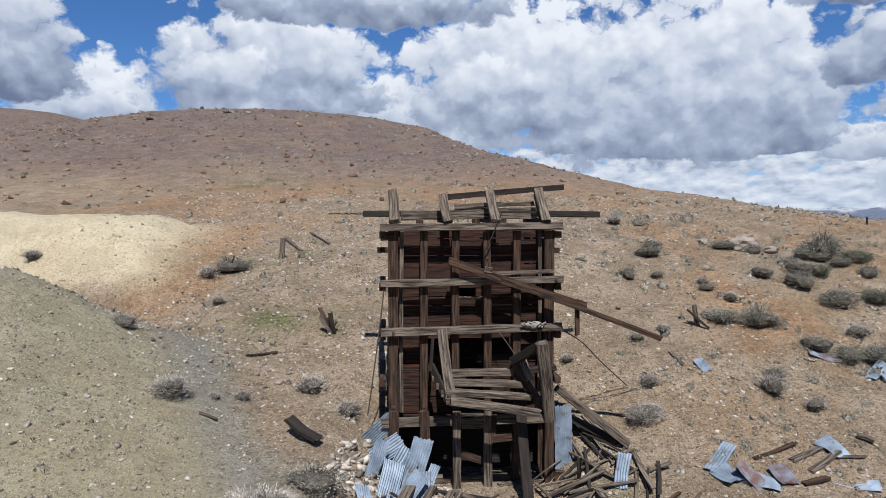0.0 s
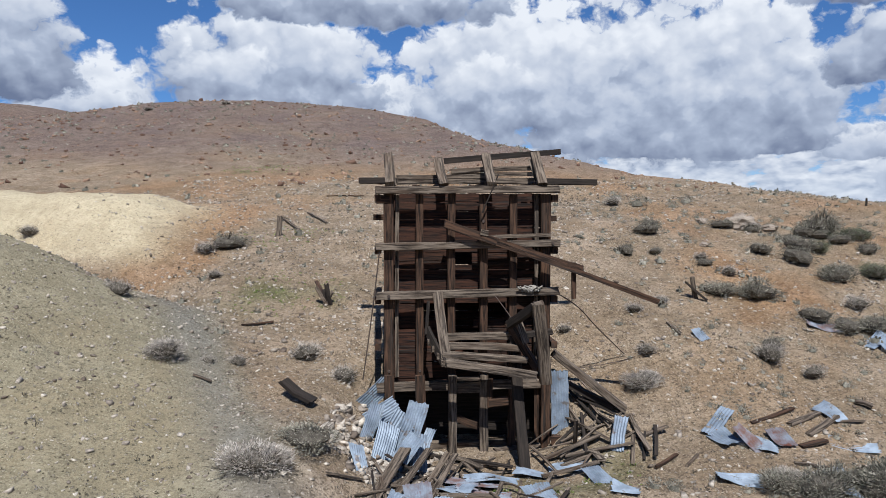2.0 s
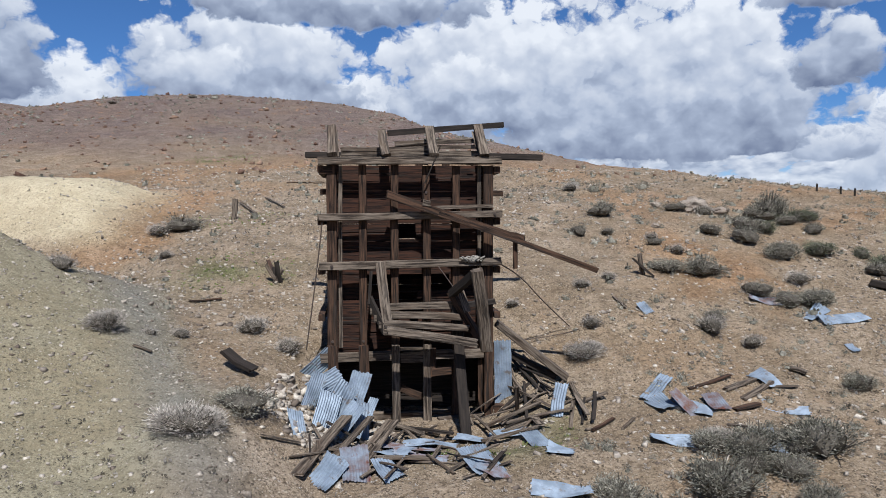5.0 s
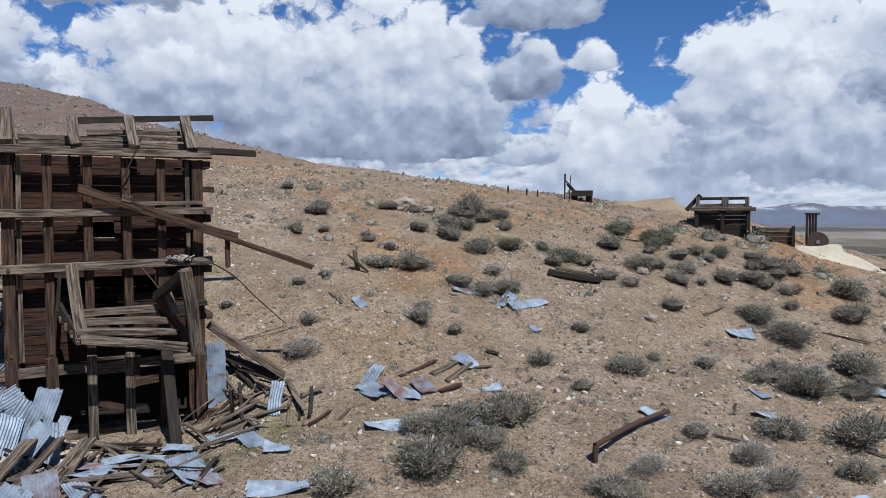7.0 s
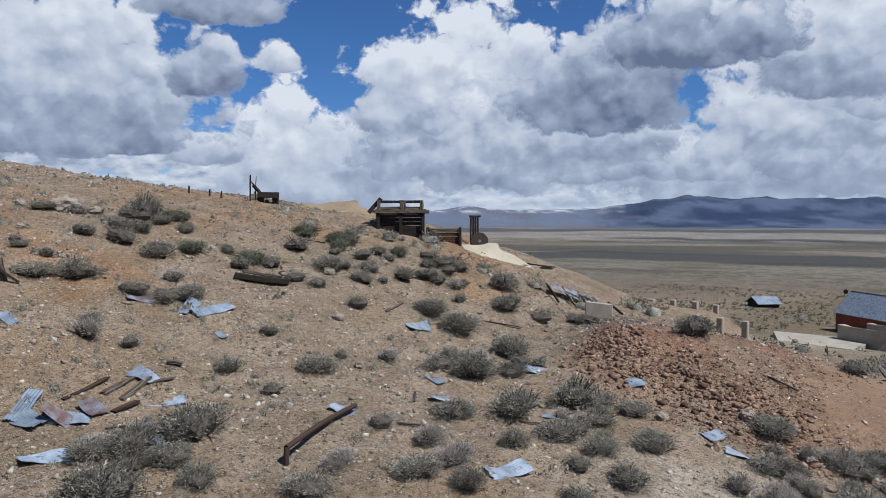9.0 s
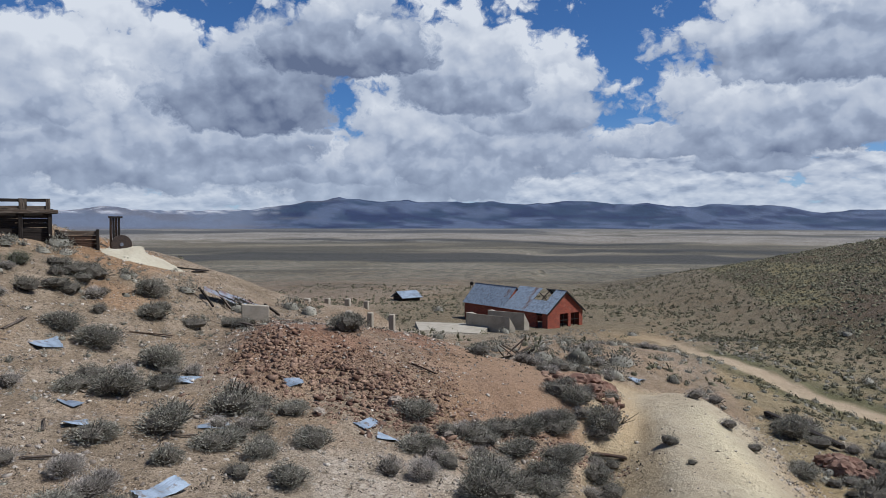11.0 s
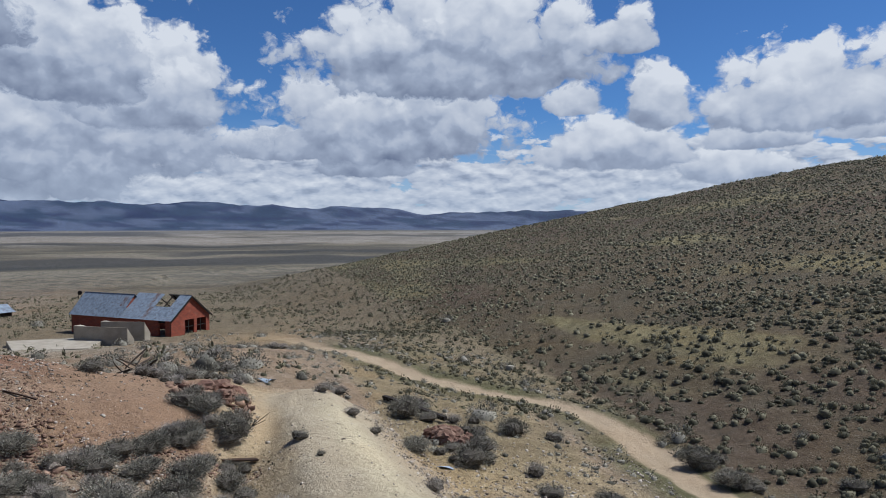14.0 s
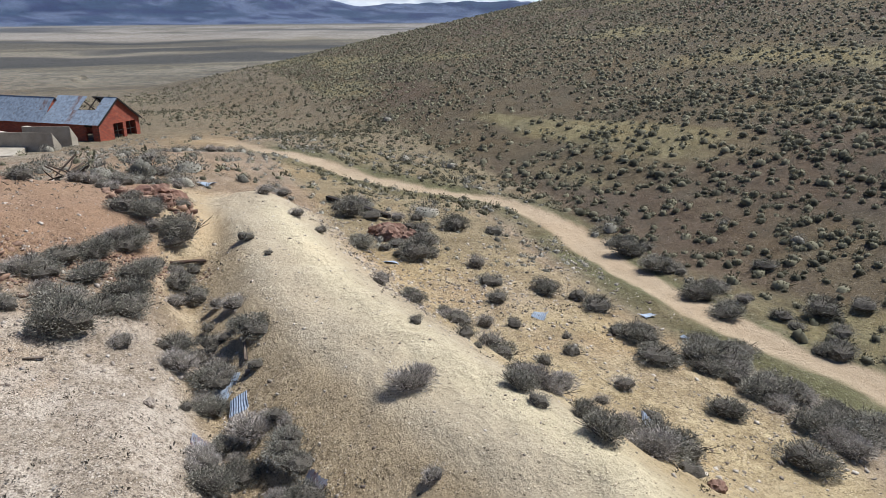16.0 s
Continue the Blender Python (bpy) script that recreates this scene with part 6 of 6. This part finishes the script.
tagged(beam("stake", (-9.35, 40.5, ground_at(-9.35, 40.5) - 0.1), (-9.25, 40.6, ground_at(-9.35, 40.5) + 1.15), 0.3, 0.16, M_GREY, up=(0, 1, 0), wear=0.03), "bleached grey stump post on the hillside", "stake", "stakes")
for i in range(4):
    a = i * 1.7
    tagged(beam("stump", (-5.05 + 0.1 * i, 30.7, ground_at(-5.05, 30.7) - 0.05), (-5.05 + 0.35 * math.cos(a), 30.7 + 0.2 * math.sin(a), ground_at(-5.05, 30.7) + 0.55 + 0.12 * i), 0.16, 0.12, M_OLD if i % 2 else M_GREY, up=(0, 1, 0), wear=0.04), "splintered dark stump on the bank", "stump", "stumps")
gz = ground_at(14.2, 16.7)
pole = empty("bent_pole", 14.2, 16.7, gz, 0, "rusty brown pole with a bent foot lying across the slope", "pole")
dz = ground_at(18.6, 18.5) - gz
tube("shaft", [(0.0, 0.0, 0.5), (1.5, 0.62, 0.5 + dz * 0.33), (3.0, 1.25, 0.42 + dz * 0.66), (4.4, 1.8, 0.25 + dz)], 0.085, M_BROWN, pole)
tube("foot", [(0.0, 0.0, -0.15), (-0.02, -0.02, 0.2), (0.03, 0.02, 0.52)], 0.085, M_BROWN, pole)
wire = tube("wire", [(7.6, 27.3, ground_at(7.6, 27.3) + 0.05), (6.6, 26.8, ground_at(6.6, 26.8) + 0.12), (5.2, 26.6, ground_at(5.2, 26.6) + 0.3)], 0.015, M_CABLE)
tagged(wire, "thin rusty wire lying on the slope", "wire")

# splinters and broken laths strewn through the heap
rng = random.Random(9)
for i in range(64):
    x, y = rng.uniform(-2.6, 3.6), rng.uniform(18.8, 22.9)
    if i > 45:
        x, y = rng.uniform(3.0, 7.0), rng.uniform(22.2, 24.2)
    a, l = rng.uniform(0, 3.14), rng.uniform(0.6, 2.0)
    lay_board(x - l / 2 * math.cos(a), y - l / 2 * math.sin(a), x + l / 2 * math.cos(a), y + l / 2 * math.sin(a), rng.uniform(0.05, 0.13), rng.uniform(0.02, 0.04), rng.uniform(0.05, 0.25), rng.uniform(0.05, 0.35), rng.choice((M_GREY, M_GREY, M_GREY, M_OLD)), label="broken lath in the scrap at the foot of the bin")
heap_st = scatter(1100, 77, -3.6, 1.5, 18.6, 24.4, lambda x, y, r: np.hypot((x + 1.4) / 2.2, (y - 22) / 2.6) < 1, 0.08, 0.4)
stones("heap_stones", heap_st, M_PEBBLE, 9, "pale broken stones under the scrap heap", 0.4)


# ---------------------------------------------------------------- brick house
def brick_material():
    mat, k, b = material("red_brick", 0.9)
    g = k.node("ShaderNodeAttribute")
    g.attribute_name = "grain"
    br = k.node("ShaderNodeTexBrick")
    k.put(br.inputs["Vector"], g.outputs["Vector"])
    br.inputs["Scale"].default_value = 1.0
    br.inputs["Brick Width"].default_value, br.inputs["Row Height"].default_value = 0.42, 0.19
    br.inputs["Mortar Size"].default_value = 0.016
    br.inputs["Color1"].default_value = (0.30, 0.075, 0.042, 1)
    br.inputs["Color2"].default_value = (0.20, 0.052, 0.034, 1)
    br.inputs["Mortar"].default_value = (0.13, 0.06, 0.045, 1)
    n = k.noise(g.outputs["Vector"], 0.9, 4.0)
    col = k.mix(k.math("MULTIPLY", k.ramp(n, 0.5, 0.75), 0.5), br.outputs["Color"], (0.34, 0.15, 0.10))
    k.put(b.inputs["Base Color"], col)
    bump(k, b, br.outputs["Fac"], 0.4, -0.02)
    return mat


M_BRICK = brick_material()


def prism(poly, place, thick):
    """A slab of given outline; place(u, w, d) gives the point at outline (u, w) and depth d."""
    bm = bmesh.new()
    lay = bm.loops.layers.float_vector.new("grain")
    front = [bm.verts.new(place(u, w, 0.0)) for u, w in poly]
    back = [bm.verts.new(place(u, w, thick)) for u, w in poly]
    flat = {v: p for v, p in zip(front + back, list(poly) * 2)}
    faces = [bm.faces.new(front), bm.faces.new(back[::-1])]
    n = len(poly)
    for i in range(n):
        j = (i + 1) % n
        faces.append(bm.faces.new((front[j], front[i], back[i], back[j])))
    for f in faces:
        for lp in f.loops:
            lp[lay] = (flat[lp.vert][0], flat[lp.vert][1], 0)
    bmesh.ops.recalc_face_normals(bm, faces=bm.faces)
    return bm


HX, HY, HW, HE, HT = 116.1, 8.9, 8.4, 2.6, 6.0
hz = -10.75
house = empty("house", HX, HY, hz, -39.6, "derelict red brick building with a patched iron roof on the flat", "house")
on_gable = lambda v: (lambda u, w, d: (u, v + d, w))
on_side = lambda u0: (lambda v, w, d: (u0 + d, v, w))
part("wall", prism([(0, -0.6), (2.9, -0.6), (2.9, 2.3), (0, 2.3)], on_gable(0), 0.35), M_BRICK, house)
part("wall", prism([(4.9, -0.6), (5.5, -0.6), (5.5, 2.3), (4.9, 2.3)], on_gable(0), 0.35), M_BRICK, house)
part("wall", prism([(7.6, -0.6), (HW, -0.6), (HW, 2.3), (7.6, 2.3)], on_gable(0), 0.35), M_BRICK, house)
part("gable", prism([(0, 2.3), (HW, 2.3), (HW, HE), (HW / 2, HT - 0.1), (0, HE)], on_gable(0.003), 0.35), M_BRICK, house)
part("wall", prism([(0.36, -0.6), (1.2, -0.6), (1.2, HE - 0.1), (0.36, HE - 0.1)], on_side(0.003), 0.35), M_BRICK, house)
part("wall", prism([(2.6, -0.6), (21.4, -0.6), (21.4, HE - 0.1), (2.6, HE - 0.1)], on_side(0.003), 0.35), M_BRICK, house)
part("lintel", prism([(1.2, 2.1), (2.6, 2.1), (2.6, HE - 0.1), (1.2, HE - 0.1)], on_side(0.01), 0.3), M_OLD, house)
part("wall", prism([(0.36, -0.6), (12, -0.6), (12, 1.9), (5, 2.4), (0.36, HE - 0.1)], on_side(HW - 0.35), 0.35), M_BRICK, house)
part("gable", prism([(0.4, HE), (5.6, HE), (2.9, 5.75)], on_gable(10.6), 0.3), M_BRICK, house)
part("wall", prism([(0, -0.6), (5.6, -0.6), (5.6, HE), (2.9, 5.7), (0, HE)], on_gable(21.1), 0.3), M_BRICK, house)
part("mullion", prism([(3.7, 0), (3.82, 0), (3.82, 2.3), (3.7, 2.3)], on_gable(0.1), 0.1), M_OLD, house)
part("mullion", prism([(6.4, 0), (6.5, 0), (6.5, 2.3), (6.4, 2.3)], on_gable(0.1), 0.1), M_OLD, house)
part("mullion", prism([(2.9, 1.1), (7.6, 1.1), (7.6, 1.2), (2.9, 1.2)], on_gable(0.16), 0.08), M_OLD, house)
for v in (0.2, 3.5, 7.0, 10.3):
    for u0, u1, z0, z1 in ((-0.2, HW / 2, HE - 0.15, HT - 0.12), (HW + 0.2, HW / 2, HE - 0.15, HT - 0.12)):
        beam("rafter", (u0, v, z0), (u1, v, z1), 0.1, 0.16, M_OLD, house)


def roof_plane(v0, v1, u0, z0, u1, z1, rows, seed, gaps=()):
    """Roof laid in overlapping iron sheets, with gaps where sheets are gone."""
    rng = random.Random(seed)
    n = round((v1 - v0) / 0.8)
    slope = math.hypot(u1 - u0, z1 - z0)
    for i in range(n):
        for j in range(rows):
            if (i, j) in gaps:
                continue
            l = slope / rows + 0.15
            bm = bmesh.new()
            lay = []
            for b in (0, 1):
                lay.append([bm.verts.new(((a / 20 - 0.5) * 0.86, (b - 0.5) * l, 0.018 * math.sin(a * math.pi / 2))) for a in range(21)])
            for a in range(20):
                bm.faces.new((lay[0][a], lay[0][a + 1], lay[1][a + 1], lay[1][a]))
            ob = part("roof_sheet", bm, M_RUST if rng.random() < 0.06 else M_ZINC, house)
            f = (j + 0.5) / rows
            # sheet x runs along v, sheet y runs up the slope
            cu, sz = (u1 - u0) / slope, (z1 - z0) / slope
            base = Matrix(((0, cu, sz, 0), (1, 0, 0, 0), (0, sz, -cu, 0), (0, 0, 0, 1)))
            ob.matrix_basis = Matrix.Translation((u0 + (u1 - u0) * f, v0 + 0.8 * (i + 0.5), z0 + (z1 - z0) * f + 0.03 + 0.012 * j + rng.uniform(0, 0.01))) @ base


roof_plane(-0.3, 10.6, -0.3, HE - 0.1, HW / 2, HT, 2, 1, {(3, 1), (4, 1), (5, 1), (6, 1)})
roof_plane(-0.3, 6.2, HW + 0.3, HE - 0.1, HW / 2, HT, 2, 2, {(4, 0), (6, 1), (7, 1)})
roof_plane(10.4, 21.6, -0.3, HE - 0.1, 2.9, 5.85, 2, 3)
roof_plane(10.4, 21.6, 6.1, HE - 0.1, 2.9, 5.85, 2, 4)
for u0, u1 in ((-0.35, HW / 2), (HW + 0.35, HW / 2)):
    beam("barge_board", (u0, -0.32, HE - 0.2), (u1, -0.32, HT - 0.1), 0.06, 0.24, M_OLD, house)


def slab(name, corners, top, depth, mat, label, category, group=""):
    """A block with the given plan corners, its top at given heights, reaching down by depth."""
    bm = bmesh.new()
    up = [bm.verts.new((x, y, z)) for (x, y), z in zip(corners, top)]
    dn = [bm.verts.new((x, y, z - depth)) for (x, y), z in zip(corners, top)]
    bm.faces.new(up)
    bm.faces.new(dn[::-1])
    n = len(up)
    for i in range(n):
        j = (i + 1) % n
        bm.faces.new((up[j], up[i], dn[i], dn[j]))
    bmesh.ops.recalc_face_normals(bm, faces=bm.faces)
    bmesh.ops.bevel(bm, geom=bm.edges[:], offset=0.05, segments=1, affect="EDGES")
    return tagged(link_mesh(name, bm, mat), label, category, group)


slab("concrete_wall", [(109.4, 21.1), (105.6, 13.7), (106.5, 12.9), (110.6, 20.4)], [-7.5, -7.5, -9.3, -7.5], 4.5, M_CONCRETE, "low tan concrete retaining wall with a sloping end", "wall", "retaining walls")
slab("concrete_wall", [(113.9, 18.4), (111.8, 12.2), (112.9, 11.5), (115.0, 17.8)], [-7.6, -7.6, -9.4, -7.6], 4.5, M_CONCRETE, "low tan concrete retaining wall with a sloping end", "wall", "retaining walls")
pad = [(100.7, 17.6), (111.0, 16.9), (111.0, 29.8), (100.9, 26.4)]
slab("concrete_slab", pad, [-9.3, -9.45, -9.45, -9.2], 1.6, M_CONCRETE, "pale cracked concrete floor slab of a vanished building", "slab")
for x, y, top, w in ((48.25, 17.4, 0.55, 0.4), (48.8, 15.95, 0.4, 0.4), (49.3, 14.5, 0.25, 0.4), (54.5, 23.3, 0.6, 0.45), (55.1, 21.8, 0.6, 0.4), (57.6, 21.0, 0.3, 0.45), (58.1, 19.5, 0.1, 0.4)):
    c = [(x - w / 2, y - w / 2), (x + w / 2, y - w / 2), (x + w / 2, y + w / 2), (x - w / 2, y + w / 2)]
    slab("pillar", c, [top] * 4, top - ground_at(x, y) + 0.4, M_CONCRETE, "square tan concrete footing pillar", "pillar", "footing pillars")
slab("concrete_wall", [(41.6, 22.0), (42.4, 20.5), (42.65, 20.65), (41.85, 22.15)], [1.65, 1.5, 1.5, 1.65], 1.6, M_CONCRETE, "short broken concrete wall among sagebrush", "wall")


# collapsed roof beside the terrace edge
rx, ry = 44.2, 24.7
for i in range(5):
    a, b = (rx - 1.6 + 0.9 * i, ry + 0.9 - 0.7 * i), (rx - 2.4 + 0.9 * i, ry - 0.6 - 0.7 * i)
    tagged(beam("rafter", (*a, ground_at(*a) + 0.55), (*b, ground_at(*b) + 0.2), 0.1, 0.14, M_GREY if i % 2 else M_OLD), "bare rafter of a collapsed roof", "rafter", "collapsed roof")
for i in range(3):
    lay_sheet(rx - 0.9 + 0.8 * i, ry - 0.2 - 0.6 * i, 0.8, 2.2, 500 + i, 35, 6, 0.5, 0.06, M_RUST, "iron sheet on a collapsed roof frame")

# ---------------------------------------------------------------- the second bin on the shoulder of the hill
bx, by = 37.6, 37.05
bz = 4.7
second = empty("small_ore_bin", bx, by, bz, -46.5, "dark squat timber ore bin on the shoulder of the hill", "ore bin")
for u in (0.1, 1.75, 3.4):
    beam("post", (u, 0.1, -0.8), (u, 0.1, 2.72), 0.24, 0.24, M_OLD, second, up=(0, 1, 0))
    beam("post", (u, 2.6, -0.5), (u, 2.6, 2.72), 0.24, 0.24, M_OLD, second, up=(0, 1, 0))
beam("cap_beam", (-0.3, 0.0, 2.78), (3.85, 0.0, 2.78), 0.26, 0.24, M_GREY, second)
beam("cap_beam", (-0.3, 2.7, 2.78), (3.85, 2.7, 2.78), 0.26, 0.24, M_OLD, second)
for i in range(10):
    beam("board", (0.0, 0.3, -0.2 + 0.3 * i), (3.5, 0.3, -0.2 + 0.3 * i), 0.05, 0.28, M_OLD if i != 3 else M_BROWN, second)
    beam("side_board", (0.05, 0.3, -0.2 + 0.3 * i), (0.05, 2.6, -0.2 + 0.3 * i), 0.05, 0.28, M_OLD, second)
    beam("side_board", (3.45, 0.3, -0.2 + 0.3 * i), (3.45, 2.6, -0.2 + 0.3 * i), 0.05, 0.28, M_OLD, second)
for i, z in enumerate((3.02, 3.5)):
    beam("deck_rail", (0.0, 0.25, z), (3.4, 0.25, z + 0.02), 0.08, 0.2, M_OLD if i else M_GREY, second)
for u in (0.15, 1.8, 2.0, 3.3):
    beam("rail_stub", (u, 0.18, 2.9), (u, 0.2, 3.6), 0.26, 0.12, M_GREY, second, up=(0, 1, 0))
for i in range(9):
    beam("deck_plank", (-0.1, 0.3 + 0.28 * i, 2.93), (3.6, 0.3 + 0.28 * i, 2.93), 0.26, 0.06, M_GREY, second)
beam("lean_board", (-0.6, 0.3, 2.7), (0.3, 0.4, 3.75), 0.12, 0.3, M_OLD, second)

box = empty("ore_box", 40.95, 35.04, 4.8, -50, "low open timber box beside the small ore bin", "box")
for u in (0.0, 2.45):
    beam("post", (u, 0, -0.6), (u, 0, 1.5), 0.2, 0.2, M_OLD, box, up=(0, 1, 0))
    beam("post", (u, 1.5, -0.6), (u, 1.5, 1.45), 0.2, 0.2, M_OLD, box, up=(0, 1, 0))
for i in range(5):
    beam("board", (0, 0.12, 0.1 + 0.29 * i), (2.45, 0.12, 0.1 + 0.29 * i), 0.05, 0.27, M_BROWN if i < 4 else M_GREY, box)
    beam("board", (2.4, 0.15, 0.1 + 0.29 * i), (2.4, 1.4, 0.1 + 0.29 * i), 0.05, 0.27, M_OLD, box)
    beam("board", (0.05, 0.15, 0.1 + 0.29 * i), (0.05, 1.4, 0.1 + 0.29 * i), 0.05, 0.27, M_OLD, box)
beam("brace", (0.1, 0.04, 1.3), (1.2, 0.04, 0.4), 0.06, 0.2, M_OLD, box)

gate = empty("post_frame", 44.2, 33.45, 4.85, -52, "pair of tall dark planks standing behind an iron wheel", "frame")
for i in range(4):
    beam("plank", (0.17 * i, 0, -0.5), (0.17 * i, 0, 2.25), 0.15, 0.06, M_OLD if i % 2 else M_BROWN, gate, up=(0, 1, 0))
beam("head", (-0.15, 0, 2.3), (0.75, 0, 2.3), 0.2, 0.12, M_OLD, gate)
flywheel = empty("flywheel", 44.2, 32.6, 5.25, -52, "big dark iron wheel half buried in pale tailings", "wheel")
bm = bmesh.new()
bmesh.ops.create_cone(bm, cap_ends=True, segments=36, radius1=0.66, radius2=0.66, depth=0.24, matrix=Matrix.Rotation(radians(90), 4, "X"))
bmesh.ops.bevel(bm, geom=[e for e in bm.edges if e.calc_face_angle(0) > 1], offset=0.04, segments=2, affect="EDGES")
part("rim", bm, M_CABLE, flywheel)
bm = bmesh.new()
bmesh.ops.create_cone(bm, cap_ends=True, segments=16, radius1=0.14, radius2=0.12, depth=0.34, matrix=Matrix.Rotation(radians(90), 4, "X"))
part("hub", bm, M_RUST, flywheel)


def mound(name, x, y, rx, ry, turn, high, mat, label):
    bm = bmesh.new()
    n, m = 40, 14
    rows = []
    for j in range(m + 1):
        f = j / m
        row = []
        for i in range(n):
            a = 6.2832 * i / n
            u, v = rx * f * math.cos(a), ry * f * math.sin(a)
            c, s = math.cos(radians(turn)), math.sin(radians(turn))
            px, py = x + u * c - v * s, y + u * s + v * c
            bulge = high * (1 - f) ** 1.2 * (1 - 0.35 * math.cos(a)) - 0.12 * f
            row.append(bm.verts.new((px, py, ground_at(px, py) + bulge + 0.05 * noise.noise(Vector((px, py, 0)) * 1.5))))
        rows.append(row)
    for j in range(m):
        for i in range(n):
            k = (i + 1) % n
            if j == 0:
                bm.faces.new((rows[0][i], rows[1][i], rows[1][k]))
            else:
                bm.faces.new((rows[j][i], rows[j + 1][i], rows[j + 1][k], rows[j][k]))
    bmesh.ops.remove_doubles(bm, verts=rows[0], dist=2.0 * 0.0001)
    ob = link_mesh(name, bm, mat, smooth=True)
    return tagged(ob, label, "mound", "", "structure")


mound("tailings_mound", 44.9, 31.3, 3.6, 1.5, -35, 0.75, M_PALE, "pale cream heap of fine tailings")
for x1, y1, x2, y2 in ((46.9, 30.0, 48.8, 29.0), (47.4, 29.2, 49.0, 28.9)):
    lay_board(x1, y1, x2, y2, 0.2, 0.08, 0.1, 0.15, M_OLD, label="dark plank lying at the foot of the tailings")
mound("tan_mound", 41.0, 42.8, 6.5, 2.5, -40, 0.8, M_TAN, "low tan heap behind the ridge")

# windlass wreck on the skyline
wreck = empty("windlass", 33.0, 44.9, ground_at(33.0, 44.9), -35, "broken wooden windlass and tub on the skyline", "windlass")
beam("post", (-0.75, 0, -0.2), (-0.72, 0, 2.0), 0.12, 0.12, M_OLD, wreck, up=(0, 1, 0))
beam("post", (-0.4, 0.3, -0.2), (-0.3, 0.3, 1.9), 0.06, 0.06, M_OLD, wreck, up=(0, 1, 0))
beam("strut", (-0.7, 0.05, 1.5), (0.25, 0.0, 0.45), 0.24, 0.12, M_GREY, wreck)
beam("strut", (-0.55, 0.15, 1.2), (-0.1, 0.1, 0.7), 0.3, 0.16, M_OLD, wreck)
beam("tub_board", (-0.2, -0.3, 0.52), (1.35, -0.3, 0.50), 0.08, 0.42, M_OLD, wreck)
beam("tub_board", (-0.2, 0.35, 0.52), (1.35, 0.35, 0.50), 0.08, 0.42, M_OLD, wreck)
beam("tub_floor", (-0.15, 0.02, 0.36), (1.2, 0.02, 0.34), 0.6, 0.08, M_OLD, wreck)
beam("tub_leg", (0.0, 0.0, -0.2), (0.0, 0.0, 0.35), 0.5, 0.2, M_OLD, wreck, up=(0, 1, 0))
beam("tub_leg", (1.1, 0.0, -0.2), (1.1, 0.0, 0.35), 0.5, 0.2, M_OLD, wreck, up=(0, 1, 0))
for x, y in ((30.0, 47.0), (30.6, 46.4), (28.9, 48.0)):
    tagged(beam("stake", (x, y, ground_at(x, y) - 0.1), (x + 0.02, y, ground_at(x, y) + 0.5), 0.1, 0.1, M_OLD, up=(0, 1, 0)), "short dark stake on the skyline", "stake", "stakes")

# little shed and a far tank on the flat
shed = empty("small_shed", 184, 54, ground_at(184, 54), -45, "small low shed with a bright iron roof", "shed")
beam("roof", (-0.2, 0.0, 1.0), (3.6, 0.2, 1.0), 2.2, 0.06, M_ZINC, shed, up=(0, -0.5, 1))
beam("roof", (-0.2, 1.9, 1.0), (3.6, 2.1, 1.0), 2.2, 0.06, M_ZINC, shed, up=(0, 0.5, 1))
beam("wall", (0, 1.0, 0.3), (3.4, 1.1, 0.3), 2.6, 0.9, M_OLD, shed)
shed.scale = (1.7, 1.7, 1.7)
tank = empty("water_tank", 247, 46.4, ground_at(247, 46.4), 10, "small dark tank on legs far out on the flat", "tank")
bm = bmesh.new()
bmesh.ops.create_cone(bm, cap_ends=True, segments=20, radius1=1.2, radius2=1.2, depth=2.4, matrix=Matrix.Translation((0, 0, 3.2)) @ Matrix.Rotation(radians(90), 4, "Y"))
part("drum", bm, M_OLD, tank)
for u, v in ((-1, -0.8), (1, -0.8), (-1, 0.8), (1, 0.8)):
    beam("leg", (u, v, -0.3), (u * 0.8, v * 0.8, 2.6), 0.2, 0.2, M_OLD, tank, up=(0, 1, 0))

tank.scale = (0.55, 0.55, 0.55)
# heap of dead roots and boards below the house
rng = random.Random(31)
for i in range(16):
    x, y = 54.5 + rng.uniform(-2.2, 2.2), 6.3 + rng.uniform(-1.2, 1.2)
    a, e, l = rng.uniform(0, 6.28), rng.uniform(-0.1, 0.7), rng.uniform(0.8, 2.0)
    g = ground_at(x, y)
    tagged(beam("dead_branch", (x, y, g + 0.05), (x + l * math.cos(a) * math.cos(e), y + l * math.sin(a) * math.cos(e), g + 0.25 + l * abs(math.sin(e))), rng.uniform(0.07, 0.2), rng.uniform(0.05, 0.14), rng.choice((M_OLD, M_GREY, M_GREY)), wear=0.03), "dead branch in a heap of roots and boards", "branch", "heap of dead wood")
tagged(beam("timber", (50, -10.5, ground_at(50, -10.5) + 0.3), (45, -13.5, ground_at(45, -13.5) + 0.3), 0.35, 0.3, M_OLD, wear=0.04), "dark fallen timber behind the outcrop", "timber", "fallen timbers")
